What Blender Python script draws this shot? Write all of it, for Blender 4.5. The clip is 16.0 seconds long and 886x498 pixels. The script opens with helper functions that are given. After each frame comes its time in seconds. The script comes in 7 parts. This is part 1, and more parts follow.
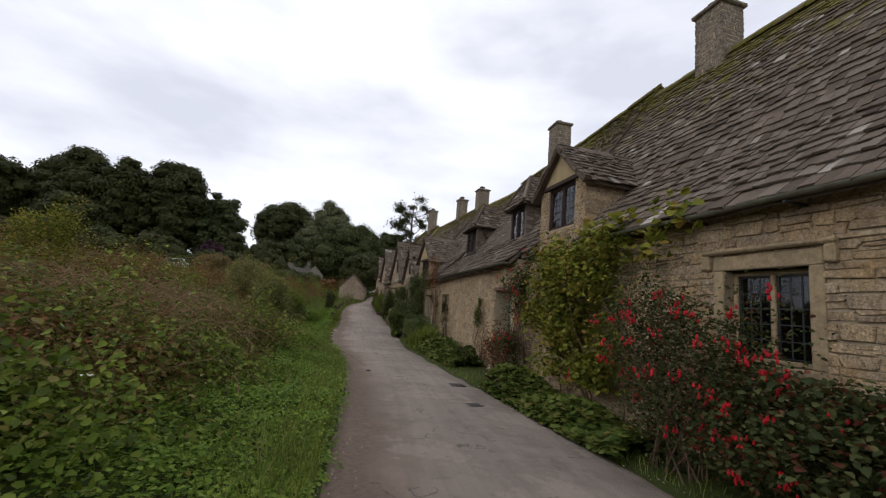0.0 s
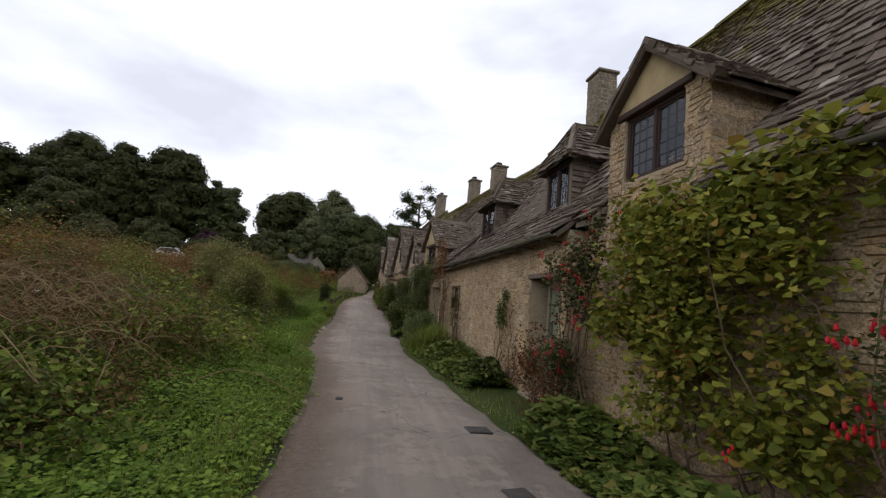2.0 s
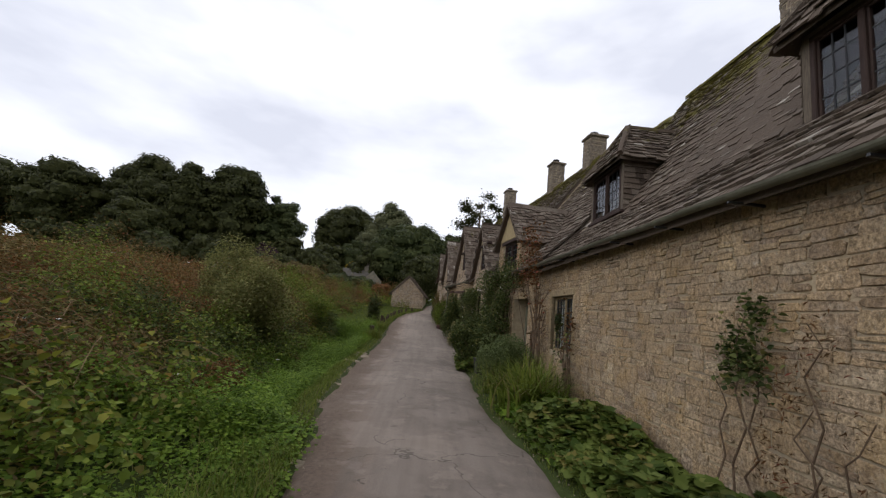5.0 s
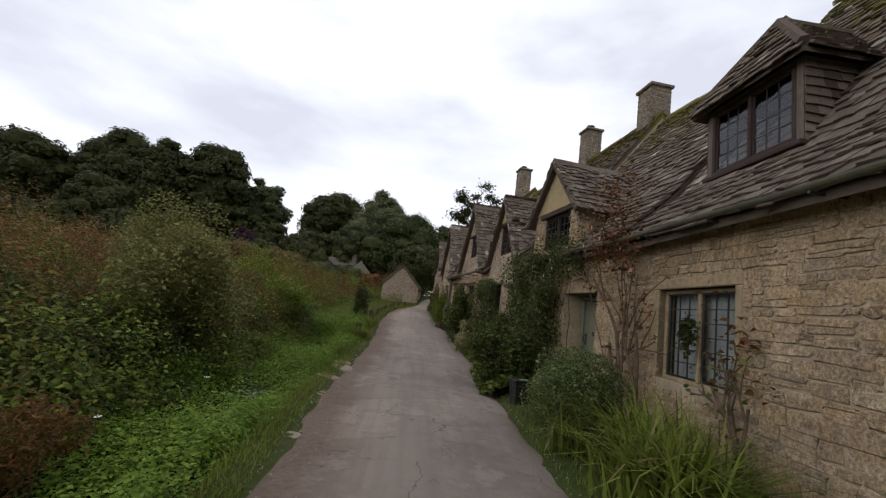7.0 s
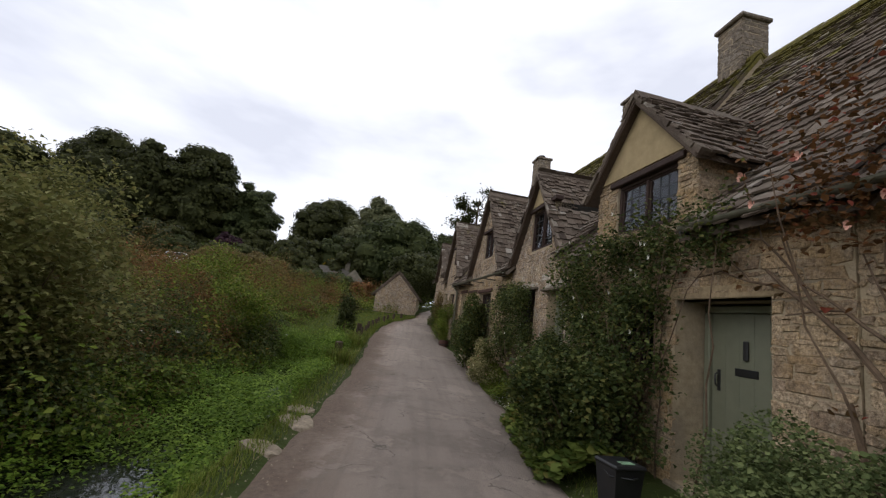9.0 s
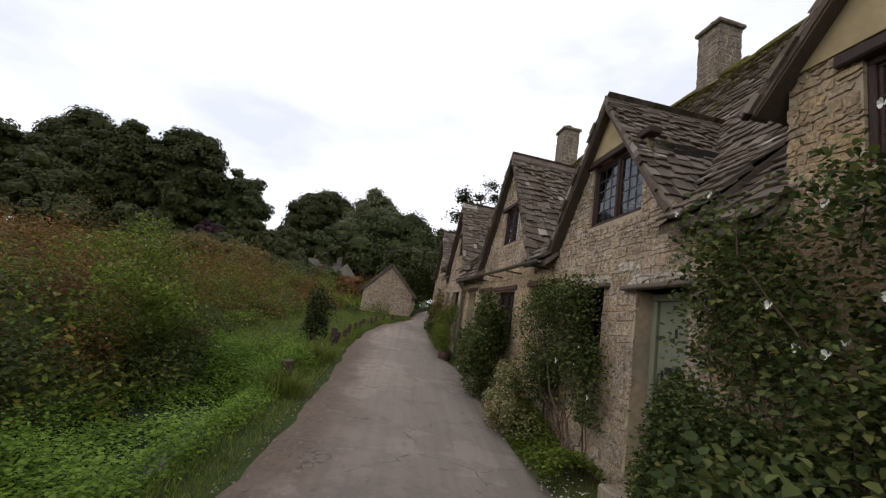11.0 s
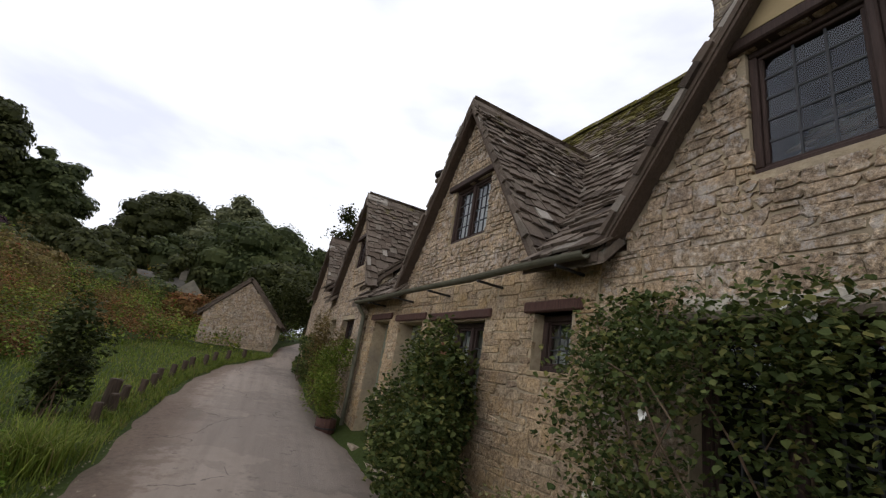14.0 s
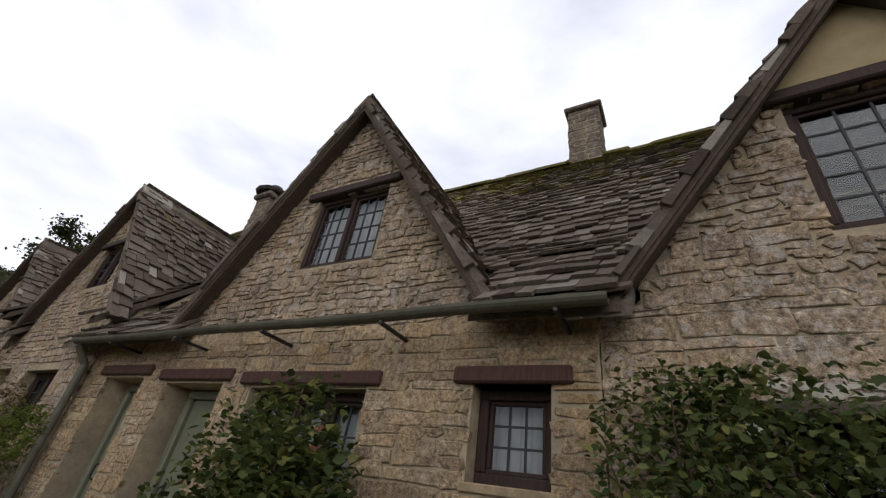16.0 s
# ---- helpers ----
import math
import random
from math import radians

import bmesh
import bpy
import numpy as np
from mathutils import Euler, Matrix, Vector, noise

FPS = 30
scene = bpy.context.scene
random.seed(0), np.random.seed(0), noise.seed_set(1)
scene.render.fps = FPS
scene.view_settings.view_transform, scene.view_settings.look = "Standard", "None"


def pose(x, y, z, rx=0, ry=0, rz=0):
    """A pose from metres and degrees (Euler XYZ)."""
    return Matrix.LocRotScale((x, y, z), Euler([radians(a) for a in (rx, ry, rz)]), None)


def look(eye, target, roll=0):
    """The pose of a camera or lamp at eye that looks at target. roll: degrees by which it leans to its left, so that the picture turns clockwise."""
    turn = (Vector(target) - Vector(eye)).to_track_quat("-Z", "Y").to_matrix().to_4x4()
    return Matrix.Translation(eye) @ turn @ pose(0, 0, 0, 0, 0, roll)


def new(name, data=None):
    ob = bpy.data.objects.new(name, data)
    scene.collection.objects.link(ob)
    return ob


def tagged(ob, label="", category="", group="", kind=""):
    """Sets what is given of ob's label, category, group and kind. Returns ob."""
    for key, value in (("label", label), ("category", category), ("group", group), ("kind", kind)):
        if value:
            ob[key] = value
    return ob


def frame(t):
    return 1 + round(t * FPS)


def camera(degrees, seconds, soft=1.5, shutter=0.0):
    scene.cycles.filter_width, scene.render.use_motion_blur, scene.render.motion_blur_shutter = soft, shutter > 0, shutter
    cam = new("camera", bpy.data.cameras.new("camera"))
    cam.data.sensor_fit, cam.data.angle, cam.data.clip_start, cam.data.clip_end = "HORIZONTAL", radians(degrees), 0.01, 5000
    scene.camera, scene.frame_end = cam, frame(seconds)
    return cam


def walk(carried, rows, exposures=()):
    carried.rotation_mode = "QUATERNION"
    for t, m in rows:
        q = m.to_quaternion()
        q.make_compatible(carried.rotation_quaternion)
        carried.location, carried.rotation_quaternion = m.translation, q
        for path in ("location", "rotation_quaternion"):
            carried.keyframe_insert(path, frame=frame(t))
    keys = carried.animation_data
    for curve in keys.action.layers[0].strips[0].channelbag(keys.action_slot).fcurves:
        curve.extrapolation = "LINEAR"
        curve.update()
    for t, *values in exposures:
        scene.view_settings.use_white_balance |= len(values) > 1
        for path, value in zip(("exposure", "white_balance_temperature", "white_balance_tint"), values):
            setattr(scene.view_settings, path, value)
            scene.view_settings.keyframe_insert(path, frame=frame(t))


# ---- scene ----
cam = camera(93.5, 16.0, soft=1.25)
PATH = [
    (0, (1.009, -3.167, 1.521), (1.378, -1.222, 1.804), 5.0),
    (0.5, (1.15, -2.289, 1.535), (1.545, -0.344, 1.783), 3.2),
    (1, (1.255, -1.494, 1.548), (1.661, 0.449, 1.79), 4.1),
    (1.5, (1.457, -0.683, 1.54), (1.821, 1.267, 1.795), 3.8),
    (2, (1.609, 0.135, 1.527), (1.943, 2.09, 1.782), 5.6),
    (2.5, (1.79, 0.942, 1.546), (1.969, 2.918, 1.797), 5.7),
    (3, (1.817, 1.722, 1.532), (1.858, 3.704, 1.793), 6.5),
    (3.4, (1.798, 2.317, 1.521), (1.875, 4.298, 1.785), 5.7),
    (3.5, (1.84, 2.528, 1.54), (1.87, 4.504, 1.845), 4.5),
    (3.7, (1.827, 2.806, 1.542), (1.813, 4.782, 1.854), 5.3),
    (5.8, (1.581, 6.664, 1.517), (1.692, 8.638, 1.817), 6.6),
    (6, (1.504, 7.017, 1.494), (1.616, 8.99, 1.8), 7.3),
    (6.5, (1.399, 7.936, 1.478), (1.589, 9.905, 1.769), 6.5),
    (7, (1.274, 8.79, 1.498), (1.381, 10.767, 1.784), 7.2),
    (7.5, (1.259, 9.65, 1.5), (1.373, 11.624, 1.803), 7.0),
    (7.7, (1.237, 10.01, 1.523), (1.357, 11.982, 1.834), 6.8),
    (8, (1.234, 10.529, 1.533), (1.338, 12.499, 1.863), 7.1),
    (8.5, (1.237, 11.377, 1.518), (1.403, 13.339, 1.866), 6.9),
    (9, (1.206, 12.206, 1.51), (1.32, 14.173, 1.855), 7.5),
    (9.2, (1.201, 12.504, 1.518), (1.313, 14.472, 1.858), 7.5),
    (11.3, (1.345, 16.136, 1.717), (1.469, 18.103, 2.055), 9.4),
    (11.5, (1.333, 16.407, 1.707), (1.453, 18.377, 2.029), 9.9),
    (11.7, (1.318, 16.718, 1.72), (1.43, 18.691, 2.025), 9.5),
    (12, (1.388, 17.153, 1.79), (1.404, 19.131, 2.088), 10.3),
    (12.5, (1.37, 17.876, 1.803), (1.45, 19.848, 2.13), 10.3),
    (13, (1.356, 18.609, 1.864), (1.516, 20.575, 2.199), 8.4),
    (13.5, (1.279, 19.202, 1.916), (1.702, 21.111, 2.332), 8.0),
    (14, (1.324, 19.857, 1.89), (1.978, 21.659, 2.46), 9.5),
    (14.5, (1.234, 20.419, 1.869), (2.083, 22.087, 2.574), 10.3),
    (15, (1.334, 20.921, 1.904), (2.357, 22.408, 2.765), 10.2),
    (15.5, (1.286, 21.394, 1.872), (2.456, 22.693, 2.843), 10.5),
    (16, (1.364, 21.777, 1.919), (2.687, 22.853, 2.964), 9.2),
]
walk(cam, [(t, look(eye, target, roll)) for t, eye, target, roll in PATH], ((0.0, 0.1), (3.0, 0.22), (6.0, 0.14), (9.0, 0.2), (12.0, 0.34), (13.5, 0.32), (16.0, 0.2)))

# ---- world and light ----
world = bpy.data.worlds.new("overcast_sky")
scene.world = world
world.use_nodes = True
wn, wl = world.node_tree.nodes, world.node_tree.links
wn.clear()
w_out = wn.new("ShaderNodeOutputWorld")
w_bg = wn.new("ShaderNodeBackground")
w_sky = wn.new("ShaderNodeTexSky")
w_sky.sky_type, w_sky.sun_disc = "NISHITA", False
w_sky.sun_elevation, w_sky.sun_rotation = radians(32), radians(238)
w_tc = wn.new("ShaderNodeTexCoord")
w_map = wn.new("ShaderNodeMapping")
w_map.inputs["Scale"].default_value = (1.0, 1.0, 2.6)
w_noise = wn.new("ShaderNodeTexNoise")
w_noise.inputs["Scale"].default_value, w_noise.inputs["Detail"].default_value = 2.1, 5.0
w_noise.inputs["Roughness"].default_value = 0.5
w_ramp = wn.new("ShaderNodeValToRGB")
w_ramp.color_ramp.elements[0].position, w_ramp.color_ramp.elements[0].color = 0.36, (0.6, 0.62, 0.71, 1)
w_ramp.color_ramp.elements[1].position, w_ramp.color_ramp.elements[1].color = 0.58, (0.86, 0.875, 0.94, 1)
w_sc = wn.new("ShaderNodeVectorMath")
w_sc.operation = "SCALE"
w_sc.inputs["Scale"].default_value = 0.1
w_mix = wn.new("ShaderNodeMix")
w_mix.data_type = "RGBA"
w_mix.inputs["Factor"].default_value = 0.93
wl.new(w_tc.outputs["Generated"], w_map.inputs["Vector"])
wl.new(w_map.outputs["Vector"], w_noise.inputs["Vector"])
wl.new(w_noise.outputs["Fac"], w_ramp.inputs["Fac"])
wl.new(w_sky.outputs["Color"], w_sc.inputs[0])
wl.new(w_sc.outputs["Vector"], w_mix.inputs["A"])
wl.new(w_ramp.outputs["Color"], w_mix.inputs["B"])
wl.new(w_mix.outputs["Result"], w_bg.inputs["Color"])
w_bg.inputs["Strength"].default_value = 1.2
wl.new(w_bg.outputs["Background"], w_out.inputs["Surface"])

sun_data = bpy.data.lights.new("sun", "SUN")
sun_data.energy, sun_data.angle, sun_data.color = 0.4, radians(40), (1.0, 0.97, 0.93)
sun = new("sun", sun_data)
sun.matrix_world = look((-26, -4, 19), (0, 12, 0))


# ---- materials ----
class Nodes:
    """A small wrapper to write a material's nodes in few lines."""

    def __init__(self, name):
        self.mat = bpy.data.materials.new(name)
        self.mat.use_nodes = True
        self.n, self.l = self.mat.node_tree.nodes, self.mat.node_tree.links
        self.bsdf = self.n["Principled BSDF"]
        self.out = self.n["Material Output"]

    def add(self, kind, **values):
        node = self.n.new(kind)
        for k, v in values.items():
            node.inputs[k.replace("_", " ")].default_value = v
        return node

    def link(self, a, b):
        self.l.new(a, b)

    def pos(self):
        return self.add("ShaderNodeNewGeometry").outputs["Position"]

    def noise(self, scale, detail=4.0, rough=0.55, vec=None):
        node = self.add("ShaderNodeTexNoise", Scale=scale, Detail=detail, Roughness=rough)
        self.link(vec or self.pos(), node.inputs["Vector"])
        return node.outputs["Fac"]

    def ramp(self, fac, *stops):
        node = self.n.new("ShaderNodeValToRGB")
        el = node.color_ramp.elements
        while len(el) < len(stops):
            el.new(0.5)
        for e, (p, c) in zip(el, stops):
            e.position, e.color = p, (*c, 1) if len(c) == 3 else c
        self.link(fac, node.inputs["Fac"])
        return node.outputs["Color"]

    def mix(self, fac, a, b, blend="MIX"):
        node = self.n.new("ShaderNodeMix")
        node.data_type, node.blend_type = "RGBA", blend
        for key, v in (("Factor", fac), ("A", a), ("B", b)):
            if isinstance(v, (int, float)):
                node.inputs[key].default_value = v
            elif isinstance(v, tuple):
                node.inputs[key].default_value = (*v, 1)
            else:
                self.link(v, node.inputs[key])
        return node.outputs["Result"]

    def math(self, op, a, b=0.0):
        node = self.n.new("ShaderNodeMath")
        node.operation = op
        for i, v in enumerate((a, b)):
            if isinstance(v, (int, float)):
                node.inputs[i].default_value = v
            else:
                self.link(v, node.inputs[i])
        return node.outputs["Value"]

    def rand(self, island):
        if island:
            return self.add("ShaderNodeNewGeometry").outputs["Random Per Island"]
        return self.add("ShaderNodeObjectInfo").outputs["Random"]

    def bump(self, height, strength=0.4, distance=0.02):
        node = self.add("ShaderNodeBump", Strength=strength, Distance=distance)
        self.link(height, node.inputs["Height"])
        self.link(node.outputs["Normal"], self.bsdf.inputs["Normal"])

    def done(self, colour, rough=0.9, spec=0.2, metal=0.0):
        if isinstance(colour, tuple):
            self.bsdf.inputs["Base Color"].default_value = (*colour, 1)
        else:
            self.link(colour, self.bsdf.inputs["Base Color"])
        if isinstance(rough, (int, float)):
            self.bsdf.inputs["Roughness"].default_value = rough
        else:
            self.link(rough, self.bsdf.inputs["Roughness"])
        self.bsdf.inputs["Specular IOR Level"].default_value = spec
        self.bsdf.inputs["Metallic"].default_value = metal
        return self.mat


def stone_material(name, island, grey=0.0):
    m = Nodes(name)
    r = m.rand(island)
    base = m.ramp(r, (0.0, (0.17, 0.115, 0.072)), (0.2, (0.45, 0.33, 0.175)), (0.42, (0.31, 0.24, 0.165)), (0.55, (0.5, 0.405, 0.27)),
                  (0.7, (0.4, 0.285, 0.155)), (0.88, (0.46, 0.345, 0.2)), (1.0, (0.23, 0.17, 0.115)))
    base = m.mix(0.3 if grey < 0.3 else 0.5, base, (0.4, 0.32, 0.255) if grey < 0.3 else (0.36, 0.285, 0.225))
    grain = m.noise(38, 6, 0.7)
    c = m.mix(0.85, base, m.ramp(grain, (0.28, (0.16, 0.15, 0.14)), (0.68, (0.72, 0.70, 0.66))), "OVERLAY")
    speck = m.noise(55, 3, 0.6)
    c = m.mix(m.ramp(speck, (0.6, (0, 0, 0)), (0.68, (0.35 + grey * 0.35,) * 3)), c, (0.46, 0.43, 0.37))
    c = m.mix(m.ramp(m.noise(24, 4, 0.7), (0.58, (0, 0, 0)), (0.7, (0.55,) * 3)), c, (0.13, 0.1, 0.075))
    weather = m.noise(1.3, 5, 0.6)
    old = (0.26, 0.185, 0.12) if grey < 0.3 else (0.32, 0.24, 0.18)
    c = m.mix(m.ramp(weather, (0.42 - grey * 0.25, (0, 0, 0)), (0.68 - grey * 0.25, (0.42, 0.42, 0.42))), c, old)
    lichen = m.noise(9 + grey * 7, 5, 0.7)
    c = m.mix(m.ramp(lichen, (0.63 - grey * 0.07, (0, 0, 0)), (0.72 - grey * 0.07, (0.5, 0.5, 0.5))), c, (0.44, 0.42, 0.37))
    ochre = m.noise(2.6, 5, 0.65)
    c = m.mix(m.ramp(ochre, (0.5, (0, 0, 0)), (0.66, (0.45 - grey * 0.2,) * 3)), c, (0.40, 0.255, 0.10))
    crust = m.noise(3.4, 7, 0.75)
    c = m.mix(m.ramp(crust, (0.54 - grey * 0.12, (0, 0, 0)), (0.62 - grey * 0.12, (0.35 + grey * 0.35,) * 3)), c, m.ramp(m.noise(13, 6, 0.75), (0.44, (0.11, 0.08, 0.058)), (0.5, (0.25, 0.19, 0.13)), (0.58, (0.46, 0.41, 0.35) if grey > 0.3 else (0.4, 0.34, 0.26))))
    dark = m.noise(5.5, 5, 0.7)
    c = m.mix(m.ramp(dark, (0.58 - grey * 0.02, (0, 0, 0)), (0.76 - grey * 0.02, (0.6, 0.6, 0.6))), c, (0.12, 0.095, 0.07))
    mottle = m.ramp(m.noise(19, 8, 0.85), (0.36, (0.1, 0.09, 0.08)), (0.5, (0.5, 0.5, 0.5)), (0.66, (0.86, 0.86, 0.88)))
    c = m.mix(0.5 if grey < 0.3 else 0.75, c, mottle, "OVERLAY")
    blotch = m.ramp(m.noise(2.1, 7, 0.75), (0.4, (0.24, 0.23, 0.22)), (0.6, (0.62, 0.62, 0.62)))
    c = m.mix(0.35 if grey < 0.3 else 0.5, c, blotch, "OVERLAY")
    if 0.3 < grey < 1:
        c = m.mix(m.ramp(m.noise(11, 8, 0.8), (0.53, (0, 0, 0)), (0.6, (0.55, 0.55, 0.55))), c, (0.5, 0.46, 0.42))
    if grey > 1:
        c = m.mix(0.55, c, (0.115, 0.102, 0.085))
    m.bump(m.math("ADD", grain, m.math("MULTIPLY", m.noise(9, 5, 0.65), 1.3)), 0.6, 0.025)
    return m.done(c, 0.93, 0.15)


def mortar_material():
    m = Nodes("lime_mortar")
    c = m.ramp(m.noise(14, 6, 0.7), (0.3, (0.3, 0.235, 0.15)), (0.7, (0.48, 0.39, 0.265)))
    c = m.mix(m.ramp(m.noise(1.7, 4), (0.4, (0, 0, 0)), (0.7, (0.7, 0.7, 0.7))), c, (0.2, 0.175, 0.14))
    m.bump(m.noise(45, 5), 0.5, 0.02)
    return m.done(c, 0.95, 0.1)


def tile_material(name, island):
    m = Nodes(name)
    r = m.rand(island)
    base = m.ramp(r, (0.0, (0.06, 0.046, 0.037)), (0.3, (0.165, 0.132, 0.106)), (0.55, (0.105, 0.08, 0.063)),
                  (0.8, (0.21, 0.175, 0.145)), (0.95, (0.15, 0.125, 0.10)), (1.0, (0.42, 0.39, 0.35)))
    grain = m.noise(30, 6, 0.7)
    c = m.mix(0.5, base, m.ramp(grain, (0.25, (0.22, 0.2, 0.18)), (0.75, (0.66, 0.62, 0.56))), "OVERLAY")
    c = m.mix(m.ramp(m.noise(7, 5, 0.7), (0.62, (0, 0, 0)), (0.74, (0.5, 0.5, 0.5))), c, (0.31, 0.29, 0.25))
    c = m.mix(m.ramp(m.noise(2.4, 5), (0.45, (0, 0, 0)), (0.7, (0.5, 0.5, 0.5))), c, (0.07, 0.056, 0.045))
    # moss, thicker towards the ridge
    sep = m.add("ShaderNodeSeparateXYZ")
    m.link(m.pos(), sep.inputs[0])
    height = m.math("MULTIPLY", m.math("SUBTRACT", sep.outputs["Z"], 5.2), 0.105)
    patch = m.math("ADD", height, m.noise(2.6, 6, 0.7))
    moss = m.ramp(m.noise(22, 4), (0.3, (0.075, 0.068, 0.012)), (0.7, (0.17, 0.145, 0.03)))
    c = m.mix(m.ramp(patch, (0.61, (0, 0, 0)), (0.74, (0.9, 0.9, 0.9))), c, moss)
    m.bump(m.math("ADD", grain, m.noise(12, 4)), 0.6, 0.02)
    return m.done(c, 0.92, 0.15)


def plain_material(name, colour, rough=0.8, spec=0.2, vary=0.35, scale=12.0, bump=0.2, metal=0.0, stain=(0.05, 0.045, 0.04), stained=0.3):
    m = Nodes(name)
    lo = tuple(v * (1 - vary) for v in colour)
    hi = tuple(min(1, v * (1 + vary * 0.6)) for v in colour)
    c = m.ramp(m.noise(scale, 5, 0.65), (0.3, lo), (0.7, hi))
    c = m.mix(m.ramp(m.noise(2.2, 5, 0.65), (0.5, (0, 0, 0)), (0.8, (stained,) * 3)), c, stain)
    m.bump(m.noise(scale * 3, 4), bump, 0.01)
    return m.done(c, rough, spec, metal)


def wood_material(name, colour, rough=0.75):
    m = Nodes(name)
    mp = m.add("ShaderNodeMapping", Scale=(14.0, 14.0, 1.4))
    m.link(m.pos(), mp.inputs["Vector"])
    g = m.noise(5, 6, 0.7, mp.outputs["Vector"])
    c = m.ramp(g, (0.3, tuple(v * 0.55 for v in colour)), (0.7, tuple(v * 1.2 for v in colour)))
    c = m.mix(m.ramp(m.noise(3, 4), (0.5, (0, 0, 0)), (0.8, (0.4, 0.4, 0.4))), c, tuple(v * 0.6 + 0.03 for v in colour))
    m.bump(g, 0.35, 0.008)
    return m.done(c, rough, 0.25)


def leaf_material(name, dark, mid, light, odd=None, through_light=0.35, rough=0.6):
    m = Nodes(name)
    r = m.rand(True)
    dark, mid, light = [(v[0] * 1.17, v[1], v[2] * 0.97) for v in (dark, mid, light)]
    stops = [(0.0, dark), (0.45, mid), (0.85, light)]
    if odd:
        stops += [(0.93, odd), (1.0, odd)]
    c = m.ramp(r, *stops)
    patch = m.noise(0.9, 4, 0.6)
    c = m.mix(m.ramp(patch, (0.4, (0, 0, 0)), (0.7, (0.45, 0.45, 0.45))), c, tuple(v * 0.75 for v in dark))
    m.done(c, rough, 0.12)
    tr = m.add("ShaderNodeBsdfTranslucent")
    m.link(c, tr.inputs["Color"])
    mx = m.add("ShaderNodeMixShader", Fac=through_light)
    m.link(m.bsdf.outputs[0], mx.inputs[1])
    m.link(tr.outputs[0], mx.inputs[2])
    m.link(mx.outputs[0], m.out.inputs["Surface"])
    return m.mat


def glass_material():
    m = Nodes("window_glass")
    gl = m.add("ShaderNodeBsdfGlossy", Roughness=0.03)
    gl.inputs["Color"].default_value = (0.95, 0.97, 1.0, 1)
    tr = m.add("ShaderNodeBsdfTransparent")
    tr.inputs["Color"].default_value = (0.75, 0.8, 0.8, 1)
    fr = m.add("ShaderNodeFresnel", IOR=1.6)
    bp = m.add("ShaderNodeBump", Strength=0.08, Distance=0.02)
    m.link(m.noise(4, 2), bp.inputs["Height"])
    m.link(bp.outputs["Normal"], gl.inputs["Normal"])
    mx = m.add("ShaderNodeMixShader")
    m.link(m.math("MULTIPLY", fr.outputs[0], 0.9), mx.inputs[0])
    m.link(tr.outputs[0], mx.inputs[1])
    m.link(gl.outputs[0], mx.inputs[2])
    m.link(mx.outputs[0], m.out.inputs["Surface"])
    return m.mat


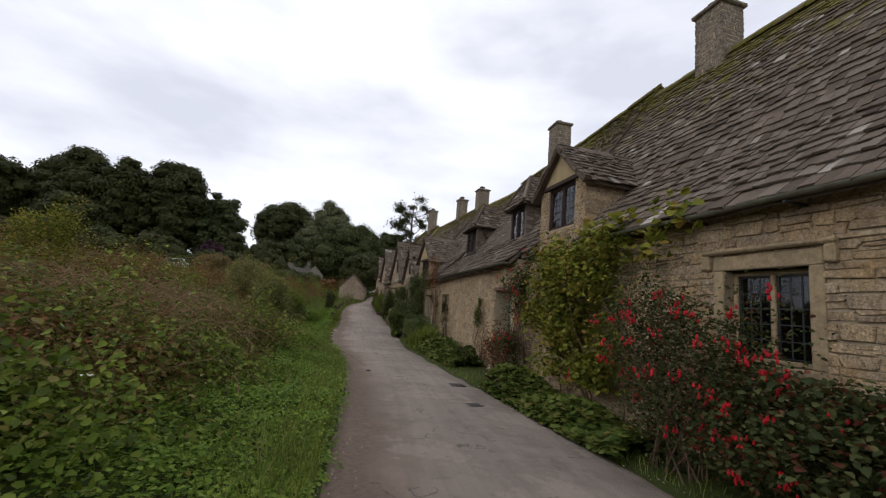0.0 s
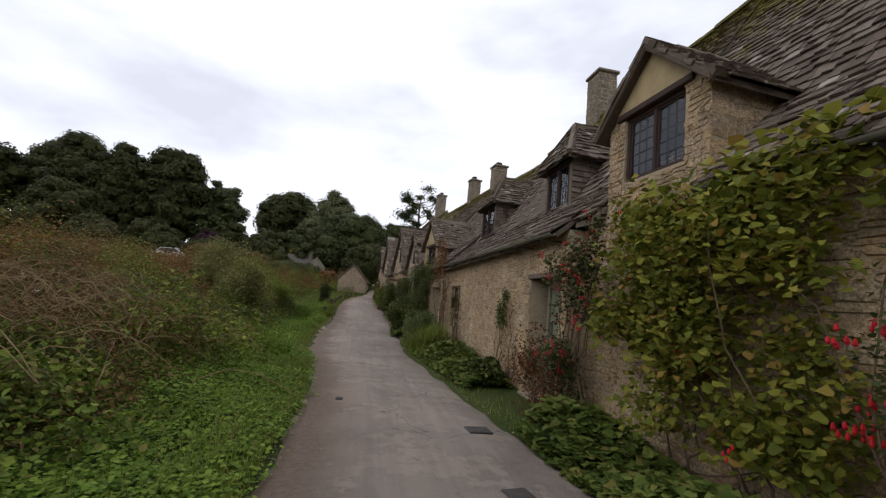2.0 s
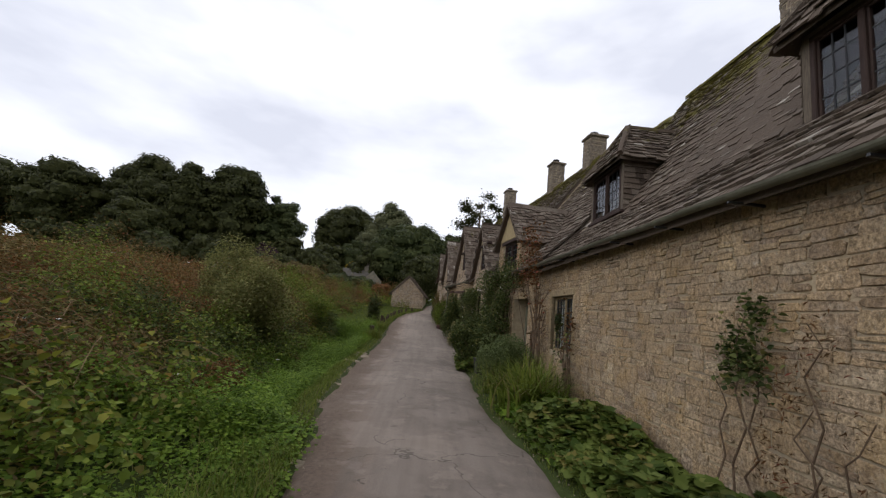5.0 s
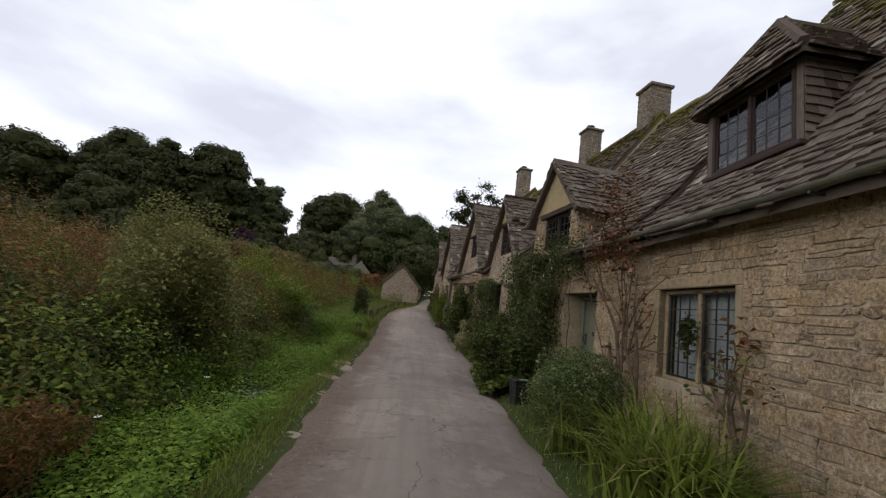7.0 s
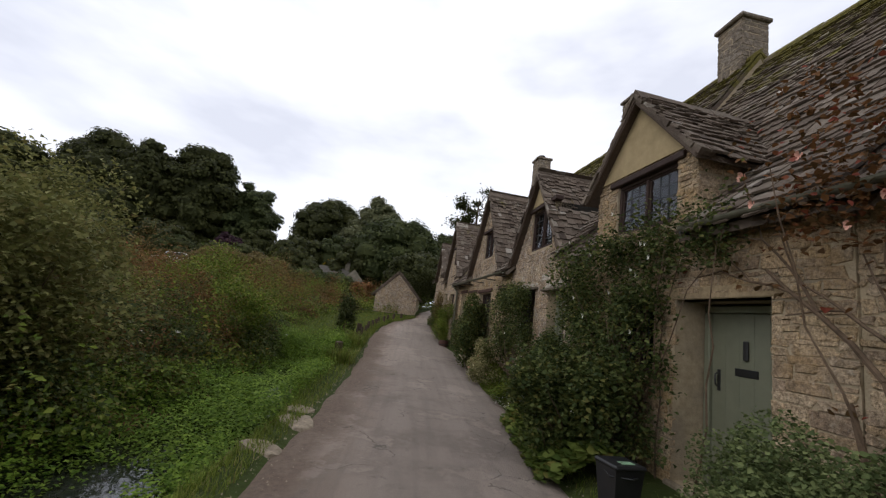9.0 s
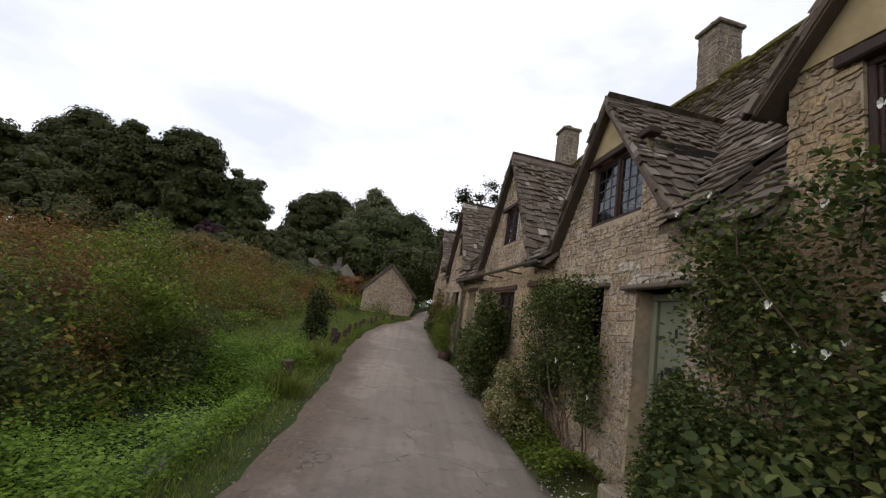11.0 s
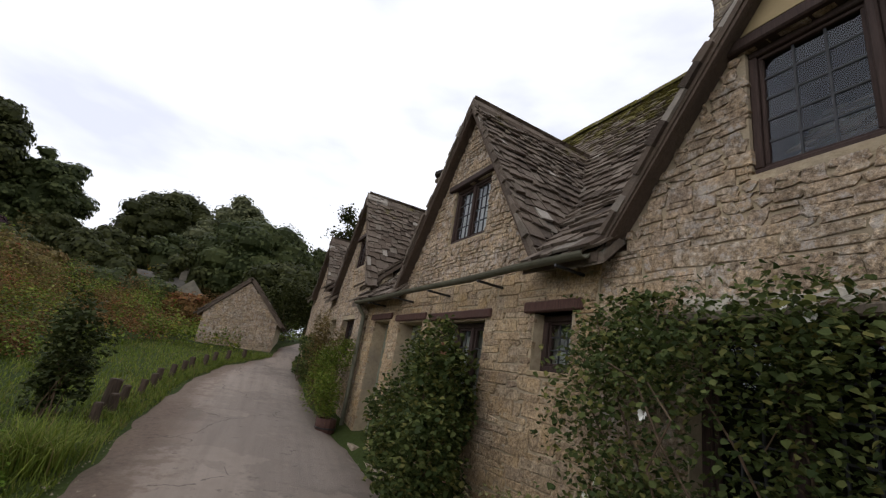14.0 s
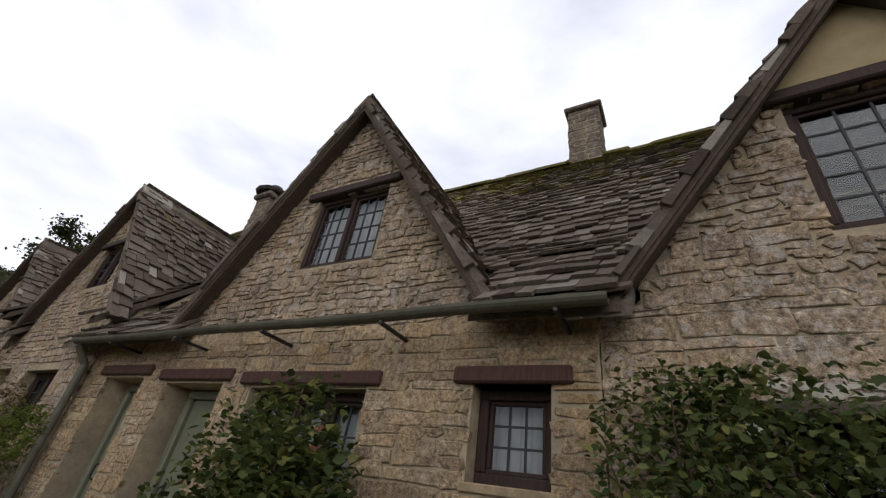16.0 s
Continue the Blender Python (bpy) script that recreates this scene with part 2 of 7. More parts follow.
def road_material():
    m = Nodes("worn_asphalt")
    uv = m.n.new("ShaderNodeUVMap")
    sep = m.add("ShaderNodeSeparateXYZ")
    m.link(uv.outputs[0], sep.inputs[0])
    wob = m.math("ADD", sep.outputs["X"], m.math("MULTIPLY", m.math("SUBTRACT", m.noise(0.8, 5, 0.6), 0.5), 0.22))
    band = m.ramp(wob, (0.0, (0.085, 0.056, 0.037)), (0.18, (0.12, 0.08, 0.055)), (0.26, (0.19, 0.148, 0.116)), (0.31, (0.236, 0.197, 0.168)),
                  (0.38, (0.235, 0.203, 0.177)), (0.52, (0.2, 0.173, 0.151)), (0.68, (0.235, 0.204, 0.18)), (0.88, (0.185, 0.16, 0.138)), (1.0, (0.13, 0.105, 0.08)))
    band = m.mix(0.4, band, (0.37, 0.3, 0.25))
    fine = m.noise(90, 4, 0.7)
    c = m.mix(0.45, band, m.ramp(fine, (0.25, (0.25, 0.24, 0.22)), (0.75, (0.7, 0.68, 0.65))), "OVERLAY")
    c = m.mix(m.ramp(m.noise(1.1, 6, 0.65), (0.46, (0, 0, 0)), (0.62, (0.7, 0.7, 0.7))), c, (0.15, 0.12, 0.098))
    c = m.mix(m.ramp(m.noise(2.9, 5, 0.6), (0.58, (0, 0, 0)), (0.72, (0.3, 0.3, 0.3))), c, (0.29, 0.255, 0.22))
    c = m.mix(m.ramp(m.noise(0.55, 7, 0.7), (0.52, (0, 0, 0)), (0.56, (0.5, 0.5, 0.5))), c, (0.41, 0.335, 0.275))
    c = m.mix(m.ramp(m.noise(4.5, 7, 0.75), (0.6, (0, 0, 0)), (0.66, (0.55, 0.55, 0.55))), c, (0.12, 0.098, 0.082))
    crack = m.add("ShaderNodeTexVoronoi", Scale=0.7)
    crack.feature = "DISTANCE_TO_EDGE"
    warp = m.add("ShaderNodeVectorMath")
    warp.operation = "ADD"
    m.link(m.pos(), warp.inputs[0])
    wn3 = m.add("ShaderNodeTexNoise", Scale=1.6, Detail=5.0)
    m.link(m.pos(), wn3.inputs["Vector"])
    m.link(wn3.outputs["Color"], warp.inputs[1])
    m.link(warp.outputs[0], crack.inputs["Vector"])
    lines = m.math("MULTIPLY", m.math("LESS_THAN", crack.outputs["Distance"], 0.006), m.math("GREATER_THAN", m.noise(0.9, 3), 0.52))
    c = m.mix(m.math("MULTIPLY", lines, 0.6), c, (0.07, 0.058, 0.05))
    streak = m.add("ShaderNodeMapping", Scale=(7.0, 0.35, 1.0))
    m.link(m.pos(), streak.inputs["Vector"])
    c = m.mix(m.ramp(m.noise(1.0, 5, 0.6, streak.outputs["Vector"]), (0.42, (0, 0, 0)), (0.7, (0.4, 0.4, 0.4))), c, (0.16, 0.134, 0.113))
    c = m.mix(m.ramp(m.noise(160, 2, 0.5), (0.66, (0, 0, 0)), (0.72, (0.5, 0.5, 0.5))), c, (0.33, 0.3, 0.27))
    dirt = m.ramp(m.noise(16, 6, 0.7), (0.3, (0.1, 0.07, 0.05)), (0.7, (0.2, 0.145, 0.108)))
    c = m.mix(m.ramp(wob, (0.0, (0.85,) * 3), (0.13, (0.75,) * 3), (0.22, (0, 0, 0)), (0.94, (0, 0, 0)), (1.0, (0.7,) * 3)), c, dirt)
    m.bump(m.math("ADD", fine, m.noise(7, 4)), 0.7, 0.03)
    return m.done(c, 0.88, 0.2)


def ground_material():
    m = Nodes("weedy_soil")
    c = m.ramp(m.noise(0.7, 6, 0.65), (0.3, (0.03, 0.045, 0.012)), (0.55, (0.05, 0.065, 0.018)), (0.75, (0.075, 0.065, 0.03)))
    c = m.mix(0.5, c, m.ramp(m.noise(25, 5), (0.3, (0.3, 0.3, 0.3)), (0.7, (0.6, 0.6, 0.6))), "OVERLAY")
    m.bump(m.noise(12, 5), 0.6, 0.05)
    return m.done(c, 0.95, 0.1)


def water_material():
    m = Nodes("stream_water")
    m.bump(m.noise(6, 3), 0.08, 0.02)
    m.done((0.025, 0.028, 0.022), 0.05, 0.5)
    return m.mat


STONE, STONE_J = stone_material("rubble_stone", False, 0.24), stone_material("rubble_stone_rest", True, 0.24)
GREYSTONE, GREYSTONE_J = stone_material("lichened_stone", False, 0.5), stone_material("lichened_stone_rest", True, 0.5)
CHIMSTONE, CHIMSTONE_J = stone_material("sooty_stone", False, 1.1), stone_material("sooty_stone_rest", True, 1.1)
MORTAR = mortar_material()
TILE, TILE_J = tile_material("stone_slate", False), tile_material("stone_slate_rest", True)
DRESSED = plain_material("dressed_limestone", (0.33, 0.25, 0.15), 0.9, 0.15, 0.35, 14, 0.4, stain=(0.13, 0.105, 0.08), stained=0.8)
RENDER_CREAM = plain_material("cream_render", (0.37, 0.285, 0.16), 0.9, 0.15, 0.18, 6, 0.25, stain=(0.23, 0.18, 0.10), stained=0.6)
LIMEWASH = plain_material("flaking_limewash", (0.46, 0.42, 0.35), 0.95, 0.1, 0.3, 16, 0.5, stain=(0.22, 0.19, 0.15), stained=0.9)
TIMBER = wood_material("dark_stained_timber", (0.05, 0.03, 0.024))
LINTEL = wood_material("red_brown_lintel_timber", (0.085, 0.042, 0.032))
OLDWOOD = wood_material("weathered_timber", (0.15, 0.12, 0.09), 0.9)
BARGE = wood_material("weathered_bargeboard", (0.1, 0.07, 0.052), 0.95)
POSTWOOD = wood_material("brown_post_wood", (0.085, 0.06, 0.043), 0.95)
SAGE = plain_material("sage_green_paint", (0.16, 0.165, 0.112), 0.5, 0.4, 0.1, 8, 0.06, stain=(0.12, 0.13, 0.09), stained=0.4)
IRON = plain_material("black_iron", (0.012, 0.012, 0.012), 0.45, 0.5, 0.3, 20, 0.2)
LEAD = plain_material("lead_came", (0.035, 0.036, 0.04), 0.6, 0.4, 0.3, 20, 0.1)
GUTTER = plain_material("green_painted_iron", (0.115, 0.11, 0.075), 0.6, 0.35, 0.35, 7, 0.2, stain=(0.08, 0.07, 0.05), stained=0.7)
GLASS = glass_material()
# near-black, so the gloom of unlit rooms is in the colour itself
ROOM_SHADE = plain_material("interior_shade", (0.03, 0.028, 0.025), 0.95, 0.05)
CURTAIN = plain_material("white_net_curtain", (0.58, 0.57, 0.55), 0.95, 0.05, 0.15, 9, 0.1, stained=0.1)
POT = plain_material("dark_chimney_pot", (0.07, 0.06, 0.055), 0.85, 0.2, 0.4, 10, 0.2)
ROAD = road_material()
GROUND = ground_material()
WATER = water_material()
BARK = plain_material("bark", (0.10, 0.075, 0.05), 0.95, 0.1, 0.5, 10, 0.7)
STEM = plain_material("brown_stems", (0.13, 0.09, 0.06), 0.9, 0.1, 0.5, 10, 0.3)
DRY = plain_material("dry_bramble_stems", (0.23, 0.16, 0.085), 0.9, 0.1, 0.5, 6, 0.2)
TREE_DARK = leaf_material("dark_tree_leaves", (0.022, 0.03, 0.009), (0.038, 0.05, 0.015), (0.06, 0.074, 0.024), None, 0.2)
TREE_MID = leaf_material("tree_leaves", (0.022, 0.036, 0.011), (0.042, 0.06, 0.02), (0.07, 0.094, 0.033), None, 0.2)
TREE_PALE = leaf_material("willow_leaves", (0.05, 0.066, 0.03), (0.085, 0.105, 0.05), (0.135, 0.16, 0.08), None, 0.2)
TREE_PURPLE = leaf_material("purple_leaves", (0.014, 0.007, 0.011), (0.026, 0.012, 0.019), (0.045, 0.02, 0.03), None, 0.15)
TREE_YELLOW = leaf_material("yellow_leaves", (0.2, 0.17, 0.02), (0.3, 0.26, 0.03), (0.38, 0.33, 0.06), None, 0.25)
NETTLE = leaf_material("nettle_leaves", (0.045, 0.078, 0.012), (0.11, 0.18, 0.026), (0.21, 0.3, 0.05), (0.22, 0.19, 0.055))
CRESS = leaf_material("watercress_leaves", (0.06, 0.13, 0.015), (0.125, 0.235, 0.027), (0.2, 0.33, 0.048), None)
RUST = leaf_material("rusty_willowherb_leaves", (0.075, 0.048, 0.017), (0.15, 0.09, 0.032), (0.22, 0.15, 0.055), (0.28, 0.1, 0.045))
PALE = leaf_material("pale_seedhead_weeds", (0.065, 0.058, 0.019), (0.13, 0.115, 0.037), (0.2, 0.178, 0.07), (0.21, 0.115, 0.055))
WILLOW = leaf_material("shrub_willow_leaves", (0.09, 0.11, 0.034), (0.165, 0.195, 0.065), (0.26, 0.29, 0.11), (0.2, 0.17, 0.06))
GRASS = leaf_material("grass_blades", (0.07, 0.115, 0.018), (0.13, 0.195, 0.032), (0.21, 0.28, 0.055), (0.24, 0.2, 0.08))
VARIEGATED = leaf_material("variegated_leaves", (0.09, 0.11, 0.04), (0.2, 0.23, 0.09), (0.42, 0.42, 0.24), None)
VINE = leaf_material("vine_leaves", (0.06, 0.09, 0.014), (0.16, 0.2, 0.03), (0.27, 0.3, 0.05), (0.3, 0.19, 0.045))
BED = leaf_material("geranium_leaves", (0.05, 0.092, 0.02), (0.1, 0.155, 0.033), (0.16, 0.225, 0.055), (0.21, 0.18, 0.05))
FUCHSIA = leaf_material("fuchsia_leaves", (0.024, 0.038, 0.014), (0.052, 0.076, 0.026), (0.1, 0.125, 0.045), (0.15, 0.05, 0.03))
ROSE = leaf_material("rose_leaves", (0.026, 0.046, 0.014), (0.06, 0.092, 0.028), (0.12, 0.16, 0.05), (0.18, 0.17, 0.05))
REDLEAF = leaf_material("autumn_rose_leaves", (0.06, 0.045, 0.018), (0.11, 0.06, 0.025), (0.16, 0.09, 0.035), (0.2, 0.05, 0.03))
BOX = leaf_material("box_leaves", (0.048, 0.08, 0.028), (0.1, 0.15, 0.055), (0.18, 0.245, 0.1), None)
RED = plain_material("red_fuchsia_petals", (0.42, 0.01, 0.014), 0.6, 0.25, 0.4, 15, 0.1, stain=(0.25, 0.01, 0.06))
WHITE = plain_material("white_petals", (0.75, 0.73, 0.66), 0.7, 0.2, 0.15, 15, 0.1, stained=0.1)
PINK = plain_material("pink_petals", (0.62, 0.33, 0.25), 0.7, 0.2, 0.2, 15, 0.1, stained=0.1)
SOIL = plain_material("dark_soil", (0.06, 0.047, 0.034), 0.97, 0.05, 0.5, 15, 0.6)
FARROOF = plain_material("far_grey_slate", (0.11, 0.1, 0.085), 0.95, 0.1, 0.3, 3, 0.3)
FARSTONE = plain_material("far_grey_stone", (0.19, 0.168, 0.13), 0.95, 0.1, 0.3, 3, 0.3, stain=(0.13, 0.115, 0.09), stained=0.6)
KERB = plain_material("pale_edge_stone", (0.3, 0.245, 0.18), 0.95, 0.1, 0.4, 14, 0.6, stain=(0.12, 0.11, 0.07), stained=0.6)
PLASTIC = plain_material("black_plastic", (0.015, 0.015, 0.016), 0.4, 0.4, 0.2, 10, 0.1)
LABELGREEN = plain_material("green_label", (0.25, 0.4, 0.25), 0.5, 0.3)
PAINTBLACK = plain_material("black_paint", (0.01, 0.01, 0.01), 0.4, 0.5)
CARWHITE = plain_material("silver_car_paint", (0.5, 0.5, 0.5), 0.3, 0.5, 0.1)


# ---- mesh helpers ----
class Mesh:
    """Gathers vertices and faces, then becomes one mesh."""

    def __init__(self):
        self.v, self.f = [], []

    def face(self, *pts):
        k = len(self.v)
        self.v += [tuple(p) for p in pts]
        self.f.append(tuple(range(k, k + len(pts))))

    def box(self, x0, x1, y0, y1, z0, z1):
        k = len(self.v)
        self.v += [(x, y, z) for z in (z0, z1) for y in (y0, y1) for x in (x0, x1)]
        self.f += [tuple(k + i for i in q) for q in ((0, 2, 3, 1), (4, 5, 7, 6), (0, 1, 5, 4), (2, 6, 7, 3), (0, 4, 6, 2), (1, 3, 7, 5))]
        return self

    def soft_box(self, x0, x1, y0, y1, z0, z1, b=0.01):
        """A box with its edges cut off by b."""
        k = len(self.v)
        b = min(b, (x1 - x0) * 0.45, (y1 - y0) * 0.45, (z1 - z0) * 0.45)
        idx = {}
        for sx in (0, 1):
            for sy in (0, 1):
                for sz in (0, 1):
                    x, y, z = (x0, x1)[sx], (y0, y1)[sy], (z0, z1)[sz]
                    ix, iy, iz = x + (b if not sx else -b), y + (b if not sy else -b), z + (b if not sz else -b)
                    for axis, p in enumerate(((x, iy, iz), (ix, y, iz), (ix, iy, z))):
                        idx[sx, sy, sz, axis] = len(self.v)
                        self.v.append(p)
        for axis in range(3):
            o = [a for a in range(3) if a != axis]
            for side in (0, 1):
                q = []
                for c in ((0, 0), (1, 0), (1, 1), (0, 1)):
                    s = [0, 0, 0]
                    s[axis], s[o[0]], s[o[1]] = side, c[0], c[1]
                    q.append(idx[(*s, axis)])
                self.f.append(tuple(q))
            for c in ((0, 0), (1, 0), (1, 1), (0, 1)):
                q = []
                for side, ax in ((0, o[0]), (1, o[0]), (1, o[1]), (0, o[1])):
                    s = [0, 0, 0]
                    s[axis], s[o[0]], s[o[1]] = side, c[0], c[1]
                    q.append(idx[(*s, ax)])
                self.f.append(tuple(q))
        for s in [(a, c, d) for a in (0, 1) for c in (0, 1) for d in (0, 1)]:
            self.f.append(tuple(idx[(*s, a)] for a in range(3)))
        return self

    def prism(self, outline, axis, a, b):
        """Extrudes a closed outline of 2D points along an axis (0 x, 1 y, 2 z) from a to b."""
        k, n = len(self.v), len(outline)
        for w in (a, b):
            for p in outline:
                q = list(p)
                q.insert(axis, w)
                self.v.append(tuple(q))
        self.f.append(tuple(range(k, k + n)))
        self.f.append(tuple(range(k + 2 * n - 1, k + n - 1, -1)))
        self.f += [(k + i, k + (i + 1) % n, k + n + (i + 1) % n, k + n + i) for i in range(n)]
        return self

    def tube(self, pts, r0, r1=None, n=6):
        r1 = r0 if r1 is None else r1
        k, pts = len(self.v), [Vector(p) for p in pts]
        for i, p in enumerate(pts):
            d = (pts[min(i + 1, len(pts) - 1)] - pts[max(i - 1, 0)]).normalized()
            a = d.cross((0.31, 0.87, 0.39)).normalized()
            c = d.cross(a)
            r = r0 + (r1 - r0) * i / (len(pts) - 1)
            self.v += [tuple(p + (a * math.cos(w) + c * math.sin(w)) * r) for w in (2 * math.pi * j / n for j in range(n))]
        for i in range(len(pts) - 1):
            for j in range(n):
                self.f.append((k + i * n + j, k + i * n + (j + 1) % n, k + (i + 1) * n + (j + 1) % n, k + (i + 1) * n + j))
        self.f.append(tuple(k + j for j in reversed(range(n))))
        self.f.append(tuple(k + (len(pts) - 1) * n + j for j in range(n)))
        return self

    def lathe(self, profile, at=(0, 0, 0), n=16):
        k = len(self.v)
        for r, z in profile:
            self.v += [(at[0] + r * math.cos(2 * math.pi * j / n), at[1] + r * math.sin(2 * math.pi * j / n), at[2] + z) for j in range(n)]
        for i in range(len(profile) - 1):
            for j in range(n):
                self.f.append((k + i * n + j, k + i * n + (j + 1) % n, k + (i + 1) * n + (j + 1) % n, k + (i + 1) * n + j))
        self.f.append(tuple(k + j for j in reversed(range(n))))
        self.f.append(tuple(k + (len(profile) - 1) * n + j for j in range(n)))
        return self

    def data(self, name):
        me = bpy.data.meshes.new(name)
        me.from_pydata(self.v, [], self.f)
        bm = bmesh.new()
        bm.from_mesh(me)
        bmesh.ops.recalc_face_normals(bm, faces=bm.faces)
        bm.to_mesh(me)
        bm.free()
        return me


def part(name, made, material, parent=None, label="", smooth=False):
    """Links a Mesh, or mesh data, as one object under a thing or a part."""
    me = made.data(name) if isinstance(made, Mesh) else made
    if not me.materials:
        me.materials.append(material)
    if smooth:
        me.shade_smooth()
    ob = new(name, me)
    if parent:
        ob.parent = parent
    if label:
        ob["label"] = label
    return ob


def thing(name, label, category, m=None, group="", kind=""):
    ob = new(name)
    ob.empty_display_size = 0.1
    if m is not None:
        ob.matrix_basis = m
    return tagged(ob, label, category, group, kind)


def array_mesh(name, verts, faces):
    """Mesh data from arrays: verts (n, 3), faces (m, k)."""
    me = bpy.data.meshes.new(name)
    m, k = faces.shape
    me.vertices.add(len(verts))
    me.vertices.foreach_set("co", np.ascontiguousarray(verts, dtype=np.float32).ravel())
    me.loops.add(m * k)
    me.loops.foreach_set("vertex_index", np.ascontiguousarray(faces, dtype=np.int32).ravel())
    me.polygons.add(m)
    me.polygons.foreach_set("loop_start", np.arange(0, m * k, k, dtype=np.int32))
    me.update(calc_edges=True)
    return me


rng = np.random.default_rng(7)
LEAF_SHAPES = {
    "broad": (np.array([(0, 0, 0), (-0.4, 0.28, 0.1), (-0.28, 0.68, 0.05), (0, 1, -0.14), (0.28, 0.68, 0.05), (0.4, 0.28, 0.1)]), np.array([(0, 2, 1), (0, 3, 2), (0, 4, 3), (0, 5, 4)])),
    # outline points (across, along, lift), and triangles
    "diamond": (np.array([(0, 0, 0), (-0.32, 0.45, 0.1), (0, 1, -0.08), (0.32, 0.45, 0.1)]), np.array([(0, 2, 1), (0, 3, 2)])),
    "leafy": (np.array([(0, 0, 0), (-0.5, 0.5, 0.06), (0, 1, -0.06), (0.5, 0.5, 0.06)]), np.array([(0, 2, 1), (0, 3, 2)])),
    "oval": (np.array([(0, 0, 0), (-0.27, 0.28, 0.07), (-0.26, 0.64, 0.05), (0, 1, -0.1), (0.26, 0.64, 0.05), (0.27, 0.28, 0.07), (0, 0.5, -0.02)]),
             np.array([(6, 1, 0), (6, 2, 1), (6, 3, 2), (6, 4, 3), (6, 5, 4), (6, 0, 5)])),
    "narrow": (np.array([(0, 0, 0), (-0.13, 0.4, 0.05), (0, 1, -0.15), (0.13, 0.4, 0.05)]), np.array([(0, 2, 1), (0, 3, 2)])),
    "lobed": (np.array([(0, 0, 0), (-0.5, 0.12, 0.1), (-0.36, 0.5, 0.08), (-0.28, 0.86, 0.0), (0, 1, -0.1), (0.28, 0.86, 0.0), (0.36, 0.5, 0.08), (0.5, 0.12, 0.1), (0, 0.45, 0)]),
              np.array([(8, 0, 1), (8, 1, 2), (8, 2, 3), (8, 3, 4), (8, 4, 5), (8, 5, 6), (8, 6, 7), (8, 7, 0)])),
}


def leaf_data(name, pos, size, shape="diamond", flat=0.3, facing=None, droop=0.0):
    """One mesh of many leaves: at pos (n, 3), each about size long. flat: how far the leaves lie level; facing: a direction the leaves turn their faces to."""
    pos = np.asarray(pos)
    n = len(pos)
    t, f = LEAF_SHAPES[shape]
    nrm = rng.normal(size=(n, 3))
    nrm /= np.linalg.norm(nrm, axis=1)[:, None]
    nrm[:, 2] = np.abs(nrm[:, 2]) + flat * 2
    if facing is not None:
        nrm += np.asarray(facing) * 1.4
    nrm /= np.linalg.norm(nrm, axis=1)[:, None]
    a = rng.normal(size=(n, 3))
    a[:, 2] -= droop
    along = a - nrm * (a * nrm).sum(1)[:, None]
    along /= np.linalg.norm(along, axis=1)[:, None] + 1e-9
    across = np.cross(along, nrm)
    s = (np.asarray(size) * rng.uniform(0.6, 1.3, n))[:, None, None]
    v = pos[:, None, :] + s * (across[:, None, :] * t[None, :, 0:1] + along[:, None, :] * (t[None, :, 1:2] - 0.4) + nrm[:, None, :] * t[None, :, 2:3])
    faces = (np.arange(n)[:, None, None] * len(t) + f[None]).reshape(-1, 3)
    return array_mesh(name, v.reshape(-1, 3), faces)


def blade_data(name, pos, length, width=0.012, arch=0.6):
    """One mesh of arching grass blades that rise from pos."""
    pos = np.asarray(pos)
    n = len(pos)
    w = rng.uniform(0, 2 * np.pi, n)
    out = np.stack([np.cos(w), np.sin(w), np.zeros(n)], 1)
    side = np.stack([-np.sin(w), np.cos(w), np.zeros(n)], 1)
    ln = np.asarray(length) * rng.uniform(0.6, 1.2, n)
    bend = arch * rng.uniform(0.3, 1.3, n)
    rows = []
    for s in (0.0, 0.4, 0.75, 1.0):
        c = pos + out * (ln * bend * s * s)[:, None] + np.array([0, 0, 1.0]) * (ln * (s - 0.45 * bend * s ** 2.5))[:, None]
        half = width * (1 - s * 0.92) * 0.5
        rows += [c - side * half, c + side * half]
    v = np.stack(rows, 1)
    q = np.array([(0, 1, 3, 2), (2, 3, 5, 4), (4, 5, 7, 6)])
    return array_mesh(name, v.reshape(-1, 3), (np.arange(n)[:, None, None] * 8 + q[None]).reshape(-1, 4))


def clump_points(n, centre, radii, lumps=9, hollow=0.55, seed=0):
    """Points in an uneven crown of several lumps round a centre."""
    r = np.random.default_rng(seed)
    c = r.normal(size=(lumps, 3))
    c /= np.linalg.norm(c, axis=1)[:, None]
    c *= r.uniform(0.35, 0.75, (lumps, 1))
    lr = r.uniform(0.3, 0.52, lumps)
    which = r.integers(0, lumps, n)
    d = r.normal(size=(n, 3))
    d /= np.linalg.norm(d, axis=1)[:, None]
    rad = lr[which] * (hollow + (1 - hollow) * r.uniform(0, 1, n) ** 0.5) * r.uniform(0.75 + 0.2 * (hollow > 0.7), 1.12 - 0.06 * (hollow > 0.7), n)
    p = c[which] + d * rad[:, None]
    return np.asarray(centre) + p * np.asarray(radii)


# ---- the lie of the land ----
def road_z(y):
    y = np.asarray(y, dtype=float)
    return np.where(y < 36, 0.0039 * np.maximum(0, y - 14) ** 2, 1.888 + 2.3 * (1 - np.exp(-np.maximum(0, y - 36) / 20)))


def road_left(y):
    return np.interp(y, (-30, -4, 0, 4, 7, 10, 12, 15.7, 18, 21, 24, 27, 30, 32, 34, 36, 60), (1.0, 0.7, 0.76, 0.86, 0.84, 0.55, 0.22, -0.02, 0.0, 0.03, -0.03, -0.12, 0.02, 0.45, 1.5, 1.75, 9))


